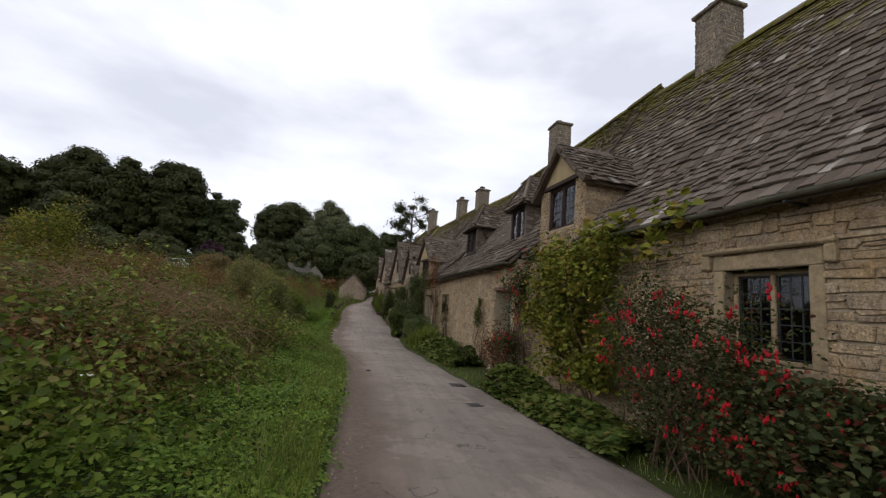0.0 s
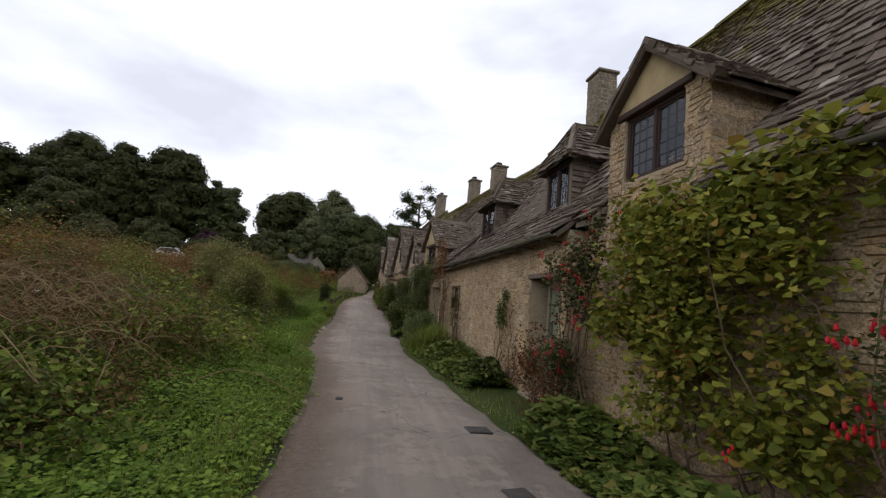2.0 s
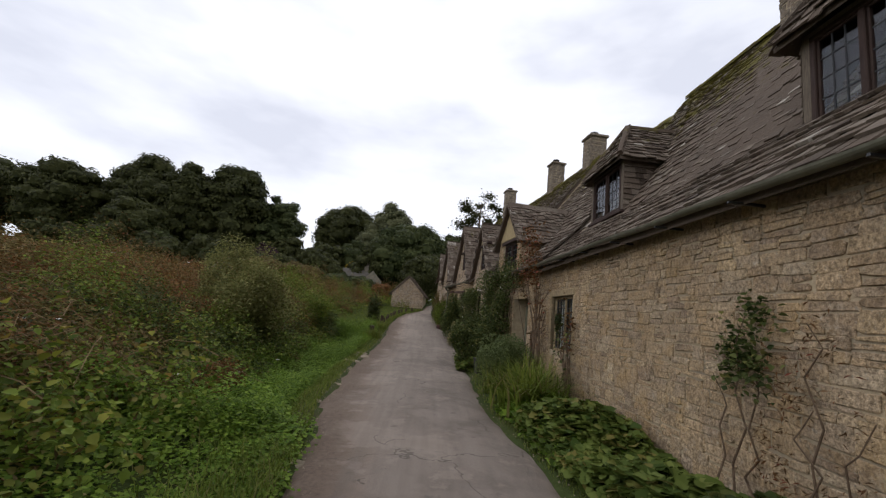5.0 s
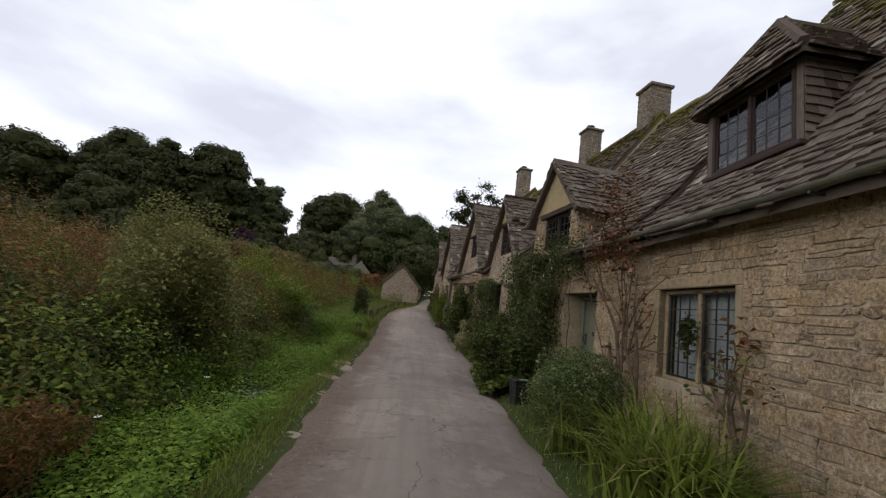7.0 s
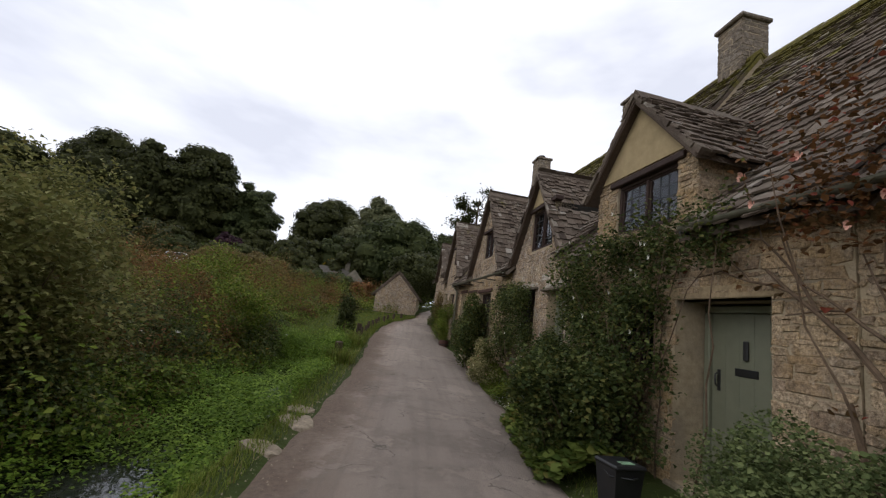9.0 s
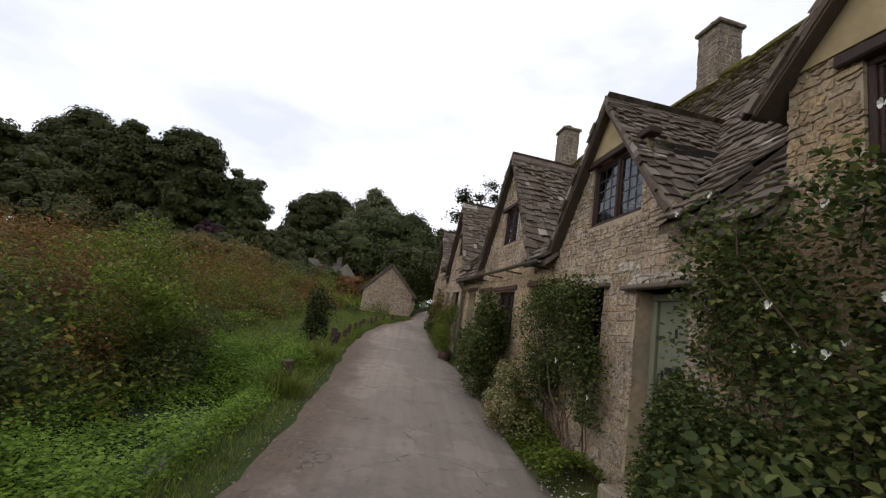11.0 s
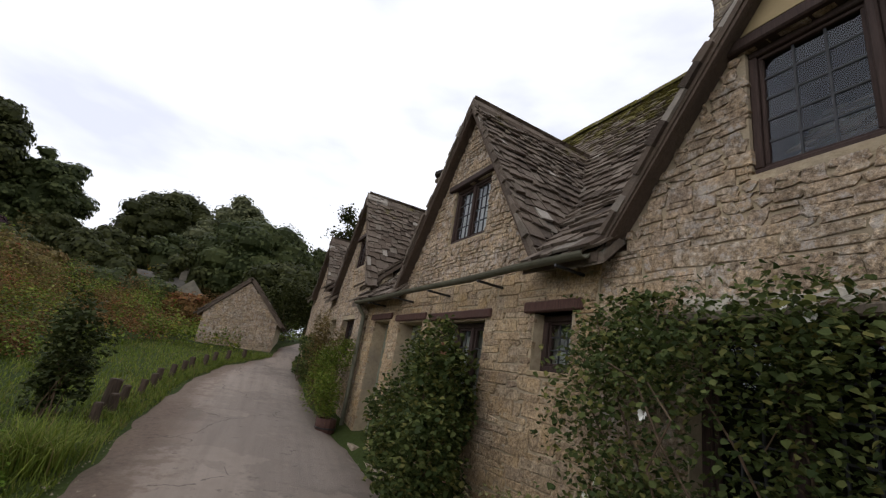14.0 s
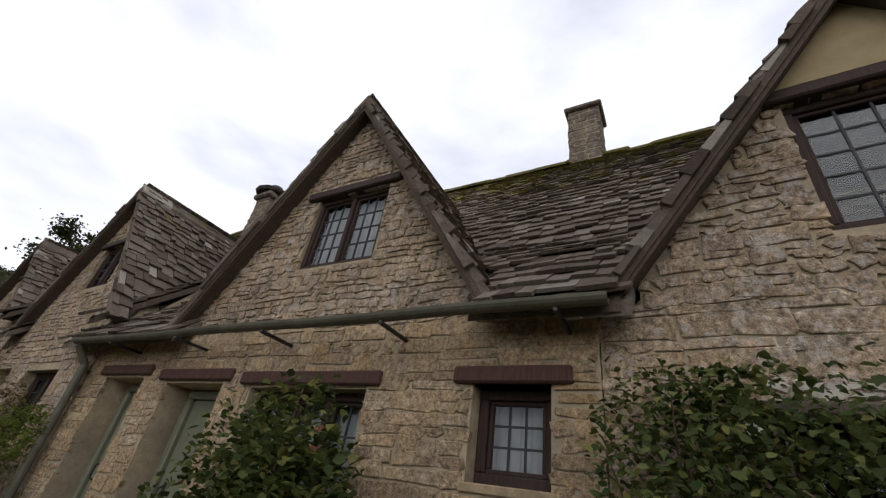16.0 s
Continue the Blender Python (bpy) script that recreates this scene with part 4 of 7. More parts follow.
class House:
    """A cottage on a straight stretch of the row. Local axes: u along the front, o outwards to the lane, z up."""

    def __init__(self, label, p0, p1, eave, ridge, depth, base, seed, low=0.95, group="row of cottages"):
        self.r = random.Random(seed)
        d = Vector((p1[0] - p0[0], p1[1] - p0[1], 0))
        self.len = d.length
        d.normalize()
        self.m = Matrix(((d.x, -d.y, 0, p0[0]), (d.y, d.x, 0, p0[1]), (0, 0, 1, 0), (0, 0, 0, 1)))
        self.root = thing("cottage", label, "house", self.m, group)
        self.eave, self.ridge, self.depth, self.base = eave, ridge, depth, base
        self.over, self.low_tan, self.brk = 0.2, low, -0.95
        self.brk_z = eave + (self.over - self.brk) * low
        self.tan = (ridge - self.brk_z) / (depth + self.brk)
        self.y0, self.dy = p0[1], d.y

    def u(self, y):
        """The place along the front that lies at y in the world."""
        return (y - self.y0) / self.dy

    def roof_o(self, z):
        if z < self.brk_z:
            return self.over - (z - self.eave) / self.low_tan
        return self.brk - (z - self.brk_z) / self.tan

    def roof_z(self, o):
        if o > self.brk:
            return self.eave + (self.over - o) * self.low_tan
        return self.brk_z + (self.brk - o) * self.tan

    def walls(self, holes, mats=None, limit=170, prefer=None, gaps=(), relief=0.011):
        n, r = self.len, self.r
        part("wall", wall_core(0, n, self.base - 0.7, self.eave + 0.05, holes), MORTAR, self.root)
        masonry(self.root, lambda z: (0, n), self.base - 0.15, self.eave + 0.02, list(holes) + list(gaps), r, materials=mats, limit=limit, prefer=prefer, relief=relief)
        # plain walls that close the cottage at its ends and back
        d = self.depth
        for a, b in ((0.0, 0.4), (n - 0.4, n)):
            part("end_wall", Mesh().prism([(-0.45, self.base - 0.7), (-0.45, self.eave + 0.4), (-d, self.ridge - 0.1), (-2 * d, self.eave), (-2 * d, self.base - 0.7)], 0, a + 0.003, b - 0.003), MORTAR, self.root)
        part("back_wall", Mesh().box(0.4, n - 0.4, -2 * d, -2 * d + 0.4, self.base - 0.7, self.eave), MORTAR, self.root)

    def roof(self, cuts=(), limit=150, sag=0.05, u_over=(0.0, 0.0), order=None):
        """cuts: (u0, u1, o_max): between these ends the slope starts behind o_max."""
        a, b = -u_over[0], self.len + u_over[1]
        us = sorted({a, b, *[c for q in cuts for c in q[:2]]})
        m = Mesh()
        for p, q in zip(us, us[1:]):
            lo = self.over
            for c in cuts:
                if c[0] <= (p + q) / 2 <= c[1]:
                    lo = min(lo, c[2])
            zl = self.roof_z(lo)
            if lo > self.brk:
                m.prism([(lo, zl - 0.1), (lo, zl - 0.01), (self.brk, self.brk_z - 0.01), (-self.depth, self.ridge - 0.01), (-self.depth, self.ridge - 0.13), (self.brk, self.brk_z - 0.11)], 0, p, q)
            else:
                m.prism([(lo, zl - 0.1), (lo, zl - 0.01), (-self.depth, self.ridge - 0.01), (-self.depth, self.ridge - 0.13)], 0, p, q)
        d = self.depth
        m.prism([(-d, self.ridge - 0.13), (-d, self.ridge - 0.01), (-2 * d - 0.2, self.eave - 0.01), (-2 * d - 0.2, self.eave - 0.12)], 0, a, b)
        rf = part("roof", m, TILE_J, self.root, "steep stone-slate roof with patches of moss")
        low = Vector((0, self.brk - self.over, self.brk_z - self.eave))
        up = Vector((0, -self.depth - self.brk, self.ridge - self.brk_z))

        def skip_from(start, way):
            return lambda u, s: any(c[0] < u + a < c[1] and start + s * way.normalized().y > c[2] + 0.02 for c in cuts)
        slates(rf, (a, self.over, self.eave), (1, 0, 0), low, low.length, lambda s: (0, b - a), self.r, skip_from(self.over, low), limit, 0.24, 0.2, sag=sag * 0.3, order=order)
        slates(rf, (a, self.brk, self.brk_z), (1, 0, 0), up, up.length, lambda s: (0, b - a), self.r, skip_from(self.brk, up), limit // 2, 0.2, 0.12, sag=sag, order=order)
        # ridge stones
        items, u = [], a
        while u < b - 0.05:
            w = min(self.r.uniform(0.4, 0.6), b - u)
            j = self.r.uniform(-0.015, 0.015) - sag * math.sin(math.pi * (u - a) / (b - a)) * 0.8
            k = self.ridge + j
            v = []
            for x in (u + 0.005, u + w - 0.005):
                v += [(x, -d + 0.2, k - 0.16), (x, -d + 0.2, k - 0.1), (x, -d, k + 0.1), (x, -d - 0.2, k - 0.1), (x, -d - 0.2, k - 0.16), (x, -d, k + 0.02)]
            f = [(i, (i + 1) % 6, 6 + (i + 1) % 6, 6 + i) for i in range(6)] + [tuple(range(6)), tuple(range(6, 12))]
            items.append((v, f))
            u += w
        PIECES.append(("ridge_stone", rf, items, 60, (TILE, TILE_J)))
        self.roof_part = rf
        return rf

    def gable(self, uc, half, foot, apex, win=None, render_from=None, over=0.16, mats=None, limit=60, front=0.0, barge=True, window_args=None, wall_from=None, curtain=False, cheeks=True, wall_half=None):
        """A gable that rises flush from the front, with its own roof running back into the main one.
        uc: its middle; half, foot: half its width and the height at the feet of its slopes."""
        r, z0 = self.r, self.eave if wall_from is None else wall_from
        wh = half - 0.14 if wall_half is None else wall_half
        sl = (apex - foot) / half
        zc = foot + (half - wh) * sl - 0.03  # where the wall meets the slope
        holes = [win] if win else []
        g = part("gable", wall_core(uc - wh, uc + wh, z0, zc, holes, -0.42, front - 0.012), MORTAR, self.root, "stone gable rising from the front wall")
        top = (lambda z: uc - wh + max(0, z - zc) / sl, lambda z: uc + wh - max(0, z - zc) / sl)
        # wall above the shoulder, cut round the window
        tip, zs = apex - 0.06, zc
        if win and win[2] > zc + 0.02:
            part("gable_band", Mesh().prism([(top[0](zc), zc), (top[1](zc), zc), (top[1](win[2]), win[2]), (top[0](win[2]), win[2])], 1, -0.42, front - 0.012), MORTAR, g)
            zs = win[2]
        outline = [(top[0](zs), zs), (uc, tip), (top[1](zs), zs)]
        if win:
            outline += [(win[1], zs), (win[1], win[3]), (win[0], win[3]), (win[0], zs)]
        part("gable_top", Mesh().prism(outline, 1, -0.42, front - 0.012), MORTAR, g)
        rend = render_from if render_from else apex
        masonry(g, lambda z: (top[0](z), top[1](z)), z0 + 0.02, min(rend, apex - 0.12), holes, r, front, mats, limit, (0.05, 0.11), (0.07, 0.22), relief=0.005)
        if render_from:
            a, b = top[0](rend) + 0.0, top[1](rend)
            part("render_panel", Mesh().prism([(a, rend), (b, rend), ((a + b) / 2, apex - 0.05)], 1, front - 0.012, front + 0.02), RENDER_CREAM, g, "cream rendered gable peak")
        if win:
            kw = dict(lights=2, cols=3, rows=5, fw=0.048)
            kw.update(window_args or {})
            window(self.root, *win, front - 0.04, curtain=curtain, **kw)
            part("window_head", Mesh().soft_box(win[0] - 0.14, win[1] + 0.14, front - 0.12, front + 0.045, win[3] - 0.002, win[3] + 0.09, 0.012), TIMBER, g, "dark timber lintel")
        if foot - self.eave > 0.4:
            for s in (-1, 1):
                a, b = sorted((uc + s * wh, uc + s * (wh - 0.25)))
                part("cheek", Mesh().prism([(front - 0.014, z0 - 0.1), (front - 0.014, zc), (self.roof_o(zc) - 0.2, zc), (self.roof_o(z0) - 0.2, z0 - 0.1)], 0, a, b), MORTAR, g, "stone cheek of the gable")
                rows, z = [], z0
                while z < zc - 0.05:
                    h = r.uniform(0.11, 0.19)
                    q, end = front, self.roof_o(z) - 0.05
                    while q > end + 0.08:
                        w = r.uniform(0.2, 0.42)
                        v, f = stone_mesh(0.006, min(w, q - end) - 0.006, z + 0.006, min(z + h, zc) - 0.006, 0.0, r)
                        rows.append(([(uc + s * (wh + y), q - x, zz) for x, y, zz in v], f))
                        q -= w
                    z += h
                PIECES.append(("stone", g, rows, 30, mats or (STONE, STONE_J)))
        # its roof
        rf = Mesh()
        of, back_top, back_foot = front + over, self.roof_o(apex) - 0.15, self.roof_o(foot) - 0.15
        for s in (-1, 1):
            uf = uc + s * half
            t = 0.07
            rf_pts = [(uf, of, foot), (uc, of, apex), (uc, back_top, apex), (uf, back_foot, foot)]
            k = len(rf.v)
            rf.v += [(p[0], p[1], p[2]) for p in rf_pts] + [(p[0], p[1], p[2] - t) for p in rf_pts]
            rf.f += [(k, k + 1, k + 2, k + 3), (k + 4, k + 7, k + 6, k + 5)] + [(k + i, k + 4 + i, k + 4 + (i + 1) % 4, k + (i + 1) % 4) for i in range(4)]
        gr = part("gable_roof", rf, TILE_J, self.root, "small stone-slate gable roof")
        slope = math.hypot(half, apex - foot)
        for s in (-1, 1):
            # a course runs from the verge back to the valley
            def span(q, s=s):
                z = foot + (apex - foot) * q / slope
                return (0.0, of - (self.roof_o(z) - 0.1))
            slates(gr, (uc + s * half, of, foot), (0, -1, 0), (-s * half, 0, apex - foot), slope, span, r, None, limit, 0.19, 0.12)
        items, o = [], of
        while o > back_top + 0.1:
            w = r.uniform(0.35, 0.5)
            k = apex + r.uniform(-0.01, 0.01)
            v = []
            for y in (o, max(o - w + 0.01, back_top)):
                v += [(uc - 0.15, y, k - 0.15), (uc - 0.15, y, k - 0.09), (uc, y, k + 0.1), (uc + 0.15, y, k - 0.09), (uc + 0.15, y, k - 0.15), (uc, y, k)]
            items.append((v, [(i, (i + 1) % 6, 6 + (i + 1) % 6, 6 + i) for i in range(6)] + [tuple(range(6)), tuple(range(6, 12))]))
            o -= w
        PIECES.append(("ridge_stone", gr, items, 20, (TILE, TILE_J)))
        if barge:
            for s in (-1, 1):
                dirn = Vector((-s * half, 0, apex - foot)).normalized()
                nr = Vector((s * (apex - foot), 0, half)).normalized()
                m = Mesh()
                p0, p1 = Vector((uc + s * half, 0, foot)) - dirn * 0.05, Vector((uc, 0, apex))
                q = [p0 - nr * 0.01, p1 - nr * 0.01, p1 - nr * 0.06 - Vector((0, 0, 0.02)), p0 - nr * 0.06]
                m.prism([(v.x, v.z) for v in q], 1, of - 0.05, of - 0.012)
                part("bargeboard", m, BARGE, gr, "weathered timber bargeboard")
                # stone verge slates, bedded along the edge
                vs, t, ln = [], 0.0, (p1 - p0).length
                while t < ln - 0.05:
                    w = r.uniform(0.1, 0.24)
                    a = p0 + dirn * t
                    b = p0 + dirn * min(t + w, ln)
                    h = r.uniform(0.035, 0.07)
                    y0, y1 = of + r.uniform(-0.01, 0.035), of - 0.2
                    v = []
                    for y in (y0, y1):
                        v += [(x.x, y, x.z) for x in (a - nr * 0.01, b - nr * 0.01, b + nr * (h - 0.02), a + nr * h)]
                    vs.append((v, [(0, 1, 2, 3), (4, 7, 6, 5), (0, 4, 5, 1), (1, 5, 6, 2), (2, 6, 7, 3), (3, 7, 4, 0)]))
                    t += w
                PIECES.append(("verge_slate", gr, vs, 24, (TILE, TILE_J)))
        return g

    def dormer(self, u0, u1, o, z0, z1, hip, cols=3, rows=4):
        """A hipped dormer that sits on the slope: slated cheeks, a two-light casement and a hipped slate roof."""
        r = self.r
        back = self.roof_o(z1) - 0.2
        m = Mesh()
        for a, b in ((u0, u0 + 0.09), (u1 - 0.09, u1)):
            m.prism([(o, z0 - 0.08), (o, z1), (back, z1), (self.roof_o(z0) - 0.2, z0 - 0.1)], 0, a, b)
        m.box(u0, u1, o - 0.06, o, z1 - 0.05, z1)
        m.box(u0, u1, o - 0.06, o, z0 - 0.1, z0 - 0.02)
        dm = part("dormer", m, OLDWOOD, self.root, "hipped dormer with slated cheeks")
        window(dm, u0 + 0.09, u1 - 0.09, z0 - 0.02, z1 - 0.05, o + 0.01, cols=cols, rows=rows, room=True)
        part("sill", Mesh().soft_box(u0 - 0.03, u1 + 0.03, o - 0.05, o + 0.07, z0 - 0.1, z0 - 0.03, 0.012), TIMBER, dm, "dark timber sill")
        for side, uu in ((-1, u0), (1, u1)):
            items, z = [], z0 - 0.05
            while z < z1 - 0.02:
                h = 0.115
                q = o
                end = self.roof_o(z) + 0.0
                while q > end:
                    w = r.uniform(0.14, 0.26)
                    y0, y1 = q - 0.004, max(q - w, end - 0.05)
                    e = r.uniform(-0.008, 0.008)
                    a, b = uu + side * 0.035, uu + side * 0.005
                    zt = min(z + h * 1.2, z1)
                    v = [(a, y0, z + e), (a, y1, z - e), (b, y1, zt), (b, y0, zt), (a - side * 0.02, y0, z + e), (a - side * 0.02, y1, z - e)]
                    items.append((v, [(0, 1, 2, 3), (0, 4, 5, 1), (0, 3, 4), (1, 5, 2)]))
                    q -= w
                z += h
            PIECES.append(("cheek_slate", dm, items, 30, (TILE, TILE_J)))
        # roof: a hip to the front and two slopes that run back
        e, uc = 0.16, (u0 + u1) / 2
        za, of = z1 - 0.02, o + e
        half = uc - u0 + e
        hz = hip
        oh = of - half * 0.62
        ob = self.roof_o(hz) - 0.15
        bf = self.roof_o(za) - 0.15
        m = Mesh()
        t = 0.06
        pts = [(u0 - e, of, za), (u1 + e, of, za), (uc, oh, hz), (uc, ob, hz), (u0 - e, bf, za), (u1 + e, bf, za)]
        m.v += pts + [(a, b, c - t) for a, b, c in pts]
        m.f += [(0, 1, 2), (0, 2, 3, 4), (1, 5, 3, 2), (6, 8, 7), (6, 10, 9, 8), (7, 8, 9, 11), (0, 6, 7, 1), (0, 4, 10, 6), (1, 7, 11, 5)]
        dr = part("dormer_roof", m, TILE_J, dm)
        rise = hz - za
        sf = math.hypot(of - oh, rise)
        slates(dr, (u0 - e, of, za), (1, 0, 0), (0, oh - of, rise), sf, lambda s: (half * s / sf * 0.97, 2 * half - half * s / sf * 0.97), r, None, 60, 0.15, 0.11)
        ss = math.hypot(half, rise)
        for side in (-1, 1):
            def span(s, side=side):
                z = za + rise * s / ss
                return ((of - oh) * s / ss * 0.97, of - (self.roof_o(z) - 0.1))
            slates(dr, (uc + side * half, of, za), (0, -1, 0), (-side * half, 0, rise), ss, span, r, None, 60, 0.15, 0.11)
        items = []
        for a, b in (((u0 - e, of, za), (uc, oh, hz)), ((u1 + e, of, za), (uc, oh, hz)), ((uc, oh, hz), (uc, ob, hz))):
            hm = Mesh().tube([Vector(a) + Vector((0, 0, 0.05)), Vector(b) + Vector((0, 0, 0.05))], 0.07, 0.07, 6)
            items.append((hm.v, hm.f))
        PIECES.append(("hip_stone", dr, items, 9, (TILE, TILE_J)))
        return dm

    def lintel(self, u0, u1, z, mat=None, h=0.12, out=0.035, label="red-brown timber lintel"):
        return part("lintel", Mesh().soft_box(u0, u1, -0.2, out, z, z + h, 0.012), mat or LINTEL, self.root, label)

    def surround(self, u0, u1, z0, z1, w=0.11, out=0.03, mat=None, sill=True, hood=False):
        """Dressed stone jambs, head and sill round an opening."""
        mat = mat or DRESSED
        for name, q in (("jamb", (u0 - w, u0, z0, z1)), ("jamb", (u1, u1 + w, z0, z1)), ("head", (u0 - w, u1 + w, z1, z1 + w * 1.3))):
            part(name, Mesh().soft_box(q[0], q[1], -0.3, out, q[2], q[3], 0.012), mat, self.root)
        if sill:
            part("sill", Mesh().soft_box(u0 - w, u1 + w, -0.3, out + 0.05, z0 - 0.09, z0, 0.015), mat, self.root)
        if hood:
            part("hood_mould", Mesh().soft_box(u0 - w - 0.12, u1 + w + 0.12, -0.05, 0.085, z1 + w * 1.3 + 0.02, z1 + w * 1.3 + 0.075, 0.02), mat, self.root, "dressed stone hood mould")
            for a in (u0 - w - 0.12, u1 + w + 0.02):
                part("hood_stop", Mesh().soft_box(a, a + 0.1, -0.05, 0.075, z1 + w * 1.3 - 0.16, z1 + w * 1.3 + 0.02, 0.02), mat, self.root)


# cottage with the flush gabled dormer and the hooded window
A = House("honey stone cottage with a mossy slate roof and gabled dormer", (5.8, -9.0), (4.78, 5.9), 2.93, 7.62, 3.4, 0.05, 11)
a_win = (A.u(0.03), A.u(0.92), 1.25, 2.23)
a_low = (A.u(4.1), A.u(4.85), 1.15, 2.1)
a_gab = (A.u(4.1), A.u(5.12), 3.36, 4.26)
A.walls([a_win, a_low], relief=0.024, prefer=lambda u, z: abs(u - A.u(1.5)))
A.surround(*a_win, hood=True, w=0.13)
window(A.root, *a_win, -0.12, cols=3, rows=5, frame_mat=DRESSED, fw=0.05)
A.surround(*a_low, w=0.1)
window(A.root, *a_low, -0.1, cols=3, rows=5)
A.gable(A.u(4.6), 0.98, 4.12, 5.06, a_gab, render_from=4.36, window_args=dict(cols=3, rows=5))
A.roof([(A.u(3.75), A.u(5.45), -0.45)], sag=0.06, u_over=(0, 0.0), order=lambda p: abs(p[0] - A.u(2.5)) + p[2])
gutter(A.root, 0.0, A.u(3.7), 2.9, 0.25)
chimney(A.root, A.u(3.95), -3.4, 7.1, 8.7, 0.68, 0.6, A.r)

# long low cottage with two hipped dormers
B = House("long low honey stone cottage with two hipped dormers", (4.5, 5.903), (4.42, 15.0), 2.76, 7.83, 3.72, 0.05, 12, 0.88)
b_door = (B.u(6.1), B.u(7.28), 0.16, 2.1)
b_win = (B.u(12.74), B.u(14.02), 1.0, 2.1)
B.walls([b_door, b_win], limit=260, prefer=lambda u, z: abs(u - B.u(11.5)))
B.lintel(b_door[0] - 0.12, b_door[1] + 0.06, 2.1, OLDWOOD, 0.09, label="weathered timber door lintel")
door(B.root, b_door[0] + 0.1, b_door[1] - 0.1, 0.16, 2.08, -0.3, letter=False, ring=True, straps=True)
B.surround(*b_win, w=0.1, sill=False, out=0.016)
window(B.root, *b_win, -0.08, cols=3, rows=6, frame_mat=DRESSED, mull_mat=DRESSED, curtain=True, fw=0.05)
B.dormer(B.u(7.72), B.u(8.92), -0.9, 3.68, 4.72, 5.62)
B.dormer(B.u(13.02), B.u(14.58), -1.0, 3.95, 4.98, 6.0)
B.roof([], sag=0.07, limit=200, order=lambda p: abs(p[0] - B.u(11.5)) + p[2])
gutter(B.root, 0.0, B.len, 2.72, 0.27, z_end=2.84)
chimney(B.root, B.u(11.65), -3.75, 7.4, 9.15, 0.68, 0.6, B.r)

# cottage with the cream gabled dormer over a rose
C = House("stone cottage with a cream gabled dormer behind roses", (4.4, 15.003), (3.87, 19.0), 2.8, 7.58, 3.82, 0.08, 13)
c_door = (C.u(15.64), C.u(16.74), 0.2, 2.1)
c_win = (C.u(17.05), C.u(17.95), 1.2, 2.1)
c_gab = (C.u(16.78), C.u(17.95), 3.05, 3.8)
C.walls([c_door, c_win], limit=120)
C.lintel(c_door[0] - 0.15, c_door[1] + 0.12, 2.1, DRESSED, 0.14, 0.006, label="dressed stone door lintel")
door(C.root, c_door[0] + 0.1, c_door[1] - 0.02, 0.2, 2.08, -0.36, ring=True)
C.surround(*c_win, w=0.1)
window(C.root, *c_win, -0.1, cols=3, rows=5)
C.gable(C.u(17.45), 1.12, 3.72, 4.98, c_gab, render_from=3.92, window_args=dict(cols=3, rows=4))
C.roof([(C.u(16.5), C.u(18.4), -0.45)], sag=0.04)
gutter(C.root, 0.0, C.u(16.4), 2.84, 0.27)

# cottage with the tall rendered gable and the big leaded window
D = House("stone cottage with a tall gable and large leaded window", (3.87, 19.003), (3.6, 22.4), 2.95, 7.62, 3.58, 0.15, 14)
d_door = (D.u(19.3), D.u(20.08), 0.36, 2.36)
d_win = (D.u(20.75), D.u(21.7), 1.35, 2.42)
d_gab = (D.u(20.12), D.u(21.3), 3.3, 4.2)
D.walls([d_door, d_win], mats=(GREYSTONE, GREYSTONE_J), limit=220, relief=0.004)
D.lintel(d_door[0] - 0.2, d_door[1] + 0.2, 2.36, OLDWOOD, 0.05, 0.09, "slate drip course over the door")
for a, b, c, d, k in ((d_door[0] - 0.05, d_door[1] + 0.2, 2.42, 2.56, 1), (d_door[1] - 0.1, d_door[1] + 0.3, 2.6, 2.74, 2), (d_win[0] - 0.1, d_win[1] + 0.12, 2.48, 2.6, 3)):
    masonry(D.root, lambda z, a=a, b=b: (a + 0.1 * math.sin(z * 31), b - 0.12 * math.sin(z * 23)), c, d, [], random.Random(k), 0.006, (LIMEWASH, LIMEWASH), 40, (0.035, 0.06), (0.04, 0.13))
door(D.root, d_door[0] + 0.05, d_door[1] - 0.05, 0.36, 2.34, -0.16)
D.lintel(d_win[0] - 0.15, d_win[1] + 0.15, 2.42, OLDWOOD, 0.06, 0.08, "slate drip course over the window")
window(D.root, *d_win, -0.12, cols=3, rows=5)
D.gable(D.u(20.85), 1.47, 3.0, 5.0, d_gab, render_from=4.31, mats=(GREYSTONE, GREYSTONE_J), limit=140, window_args=dict(cols=3, rows=5))
D.roof([(D.u(19.5), D.u(22.2), -0.45)], sag=0.0, u_over=(0.0, 0.18))
chimney(D.root, D.u(19.45), -3.6, 7.0, 8.5, 0.62, 0.6, D.r)

# cottage with the stone gable, two doors and timber lintels
E = House("stone cottage with a pointed stone gable and two green doors", (3.58, 22.403), (2.93, 27.8), 2.97, 7.66, 3.58, 0.4, 15)
e_w1 = (E.u(22.66), E.u(23.12), 2.05, 2.56)
e_w2 = (E.u(23.9), E.u(25.05), 1.55, 2.52)
e_d1 = (E.u(25.42), E.u(26.22), 0.58, 2.55)
e_d2 = (E.u(26.65), E.u(27.35), 0.66, 2.6)
e_gab = (E.u(24.16), E.u(25.04), 3.6, 4.42)
E.walls([e_w1, e_w2, e_d1, e_d2], relief=0.005, limit=280, prefer=lambda u, z: abs(u - E.u(23.2)))
for h, z in ((e_w1, 2.56), (e_w2, 2.54), (e_d1, 2.57), (e_d2, 2.62)):
    E.lintel(h[0] - 0.12, h[1] + 0.12, z, LINTEL, 0.1)
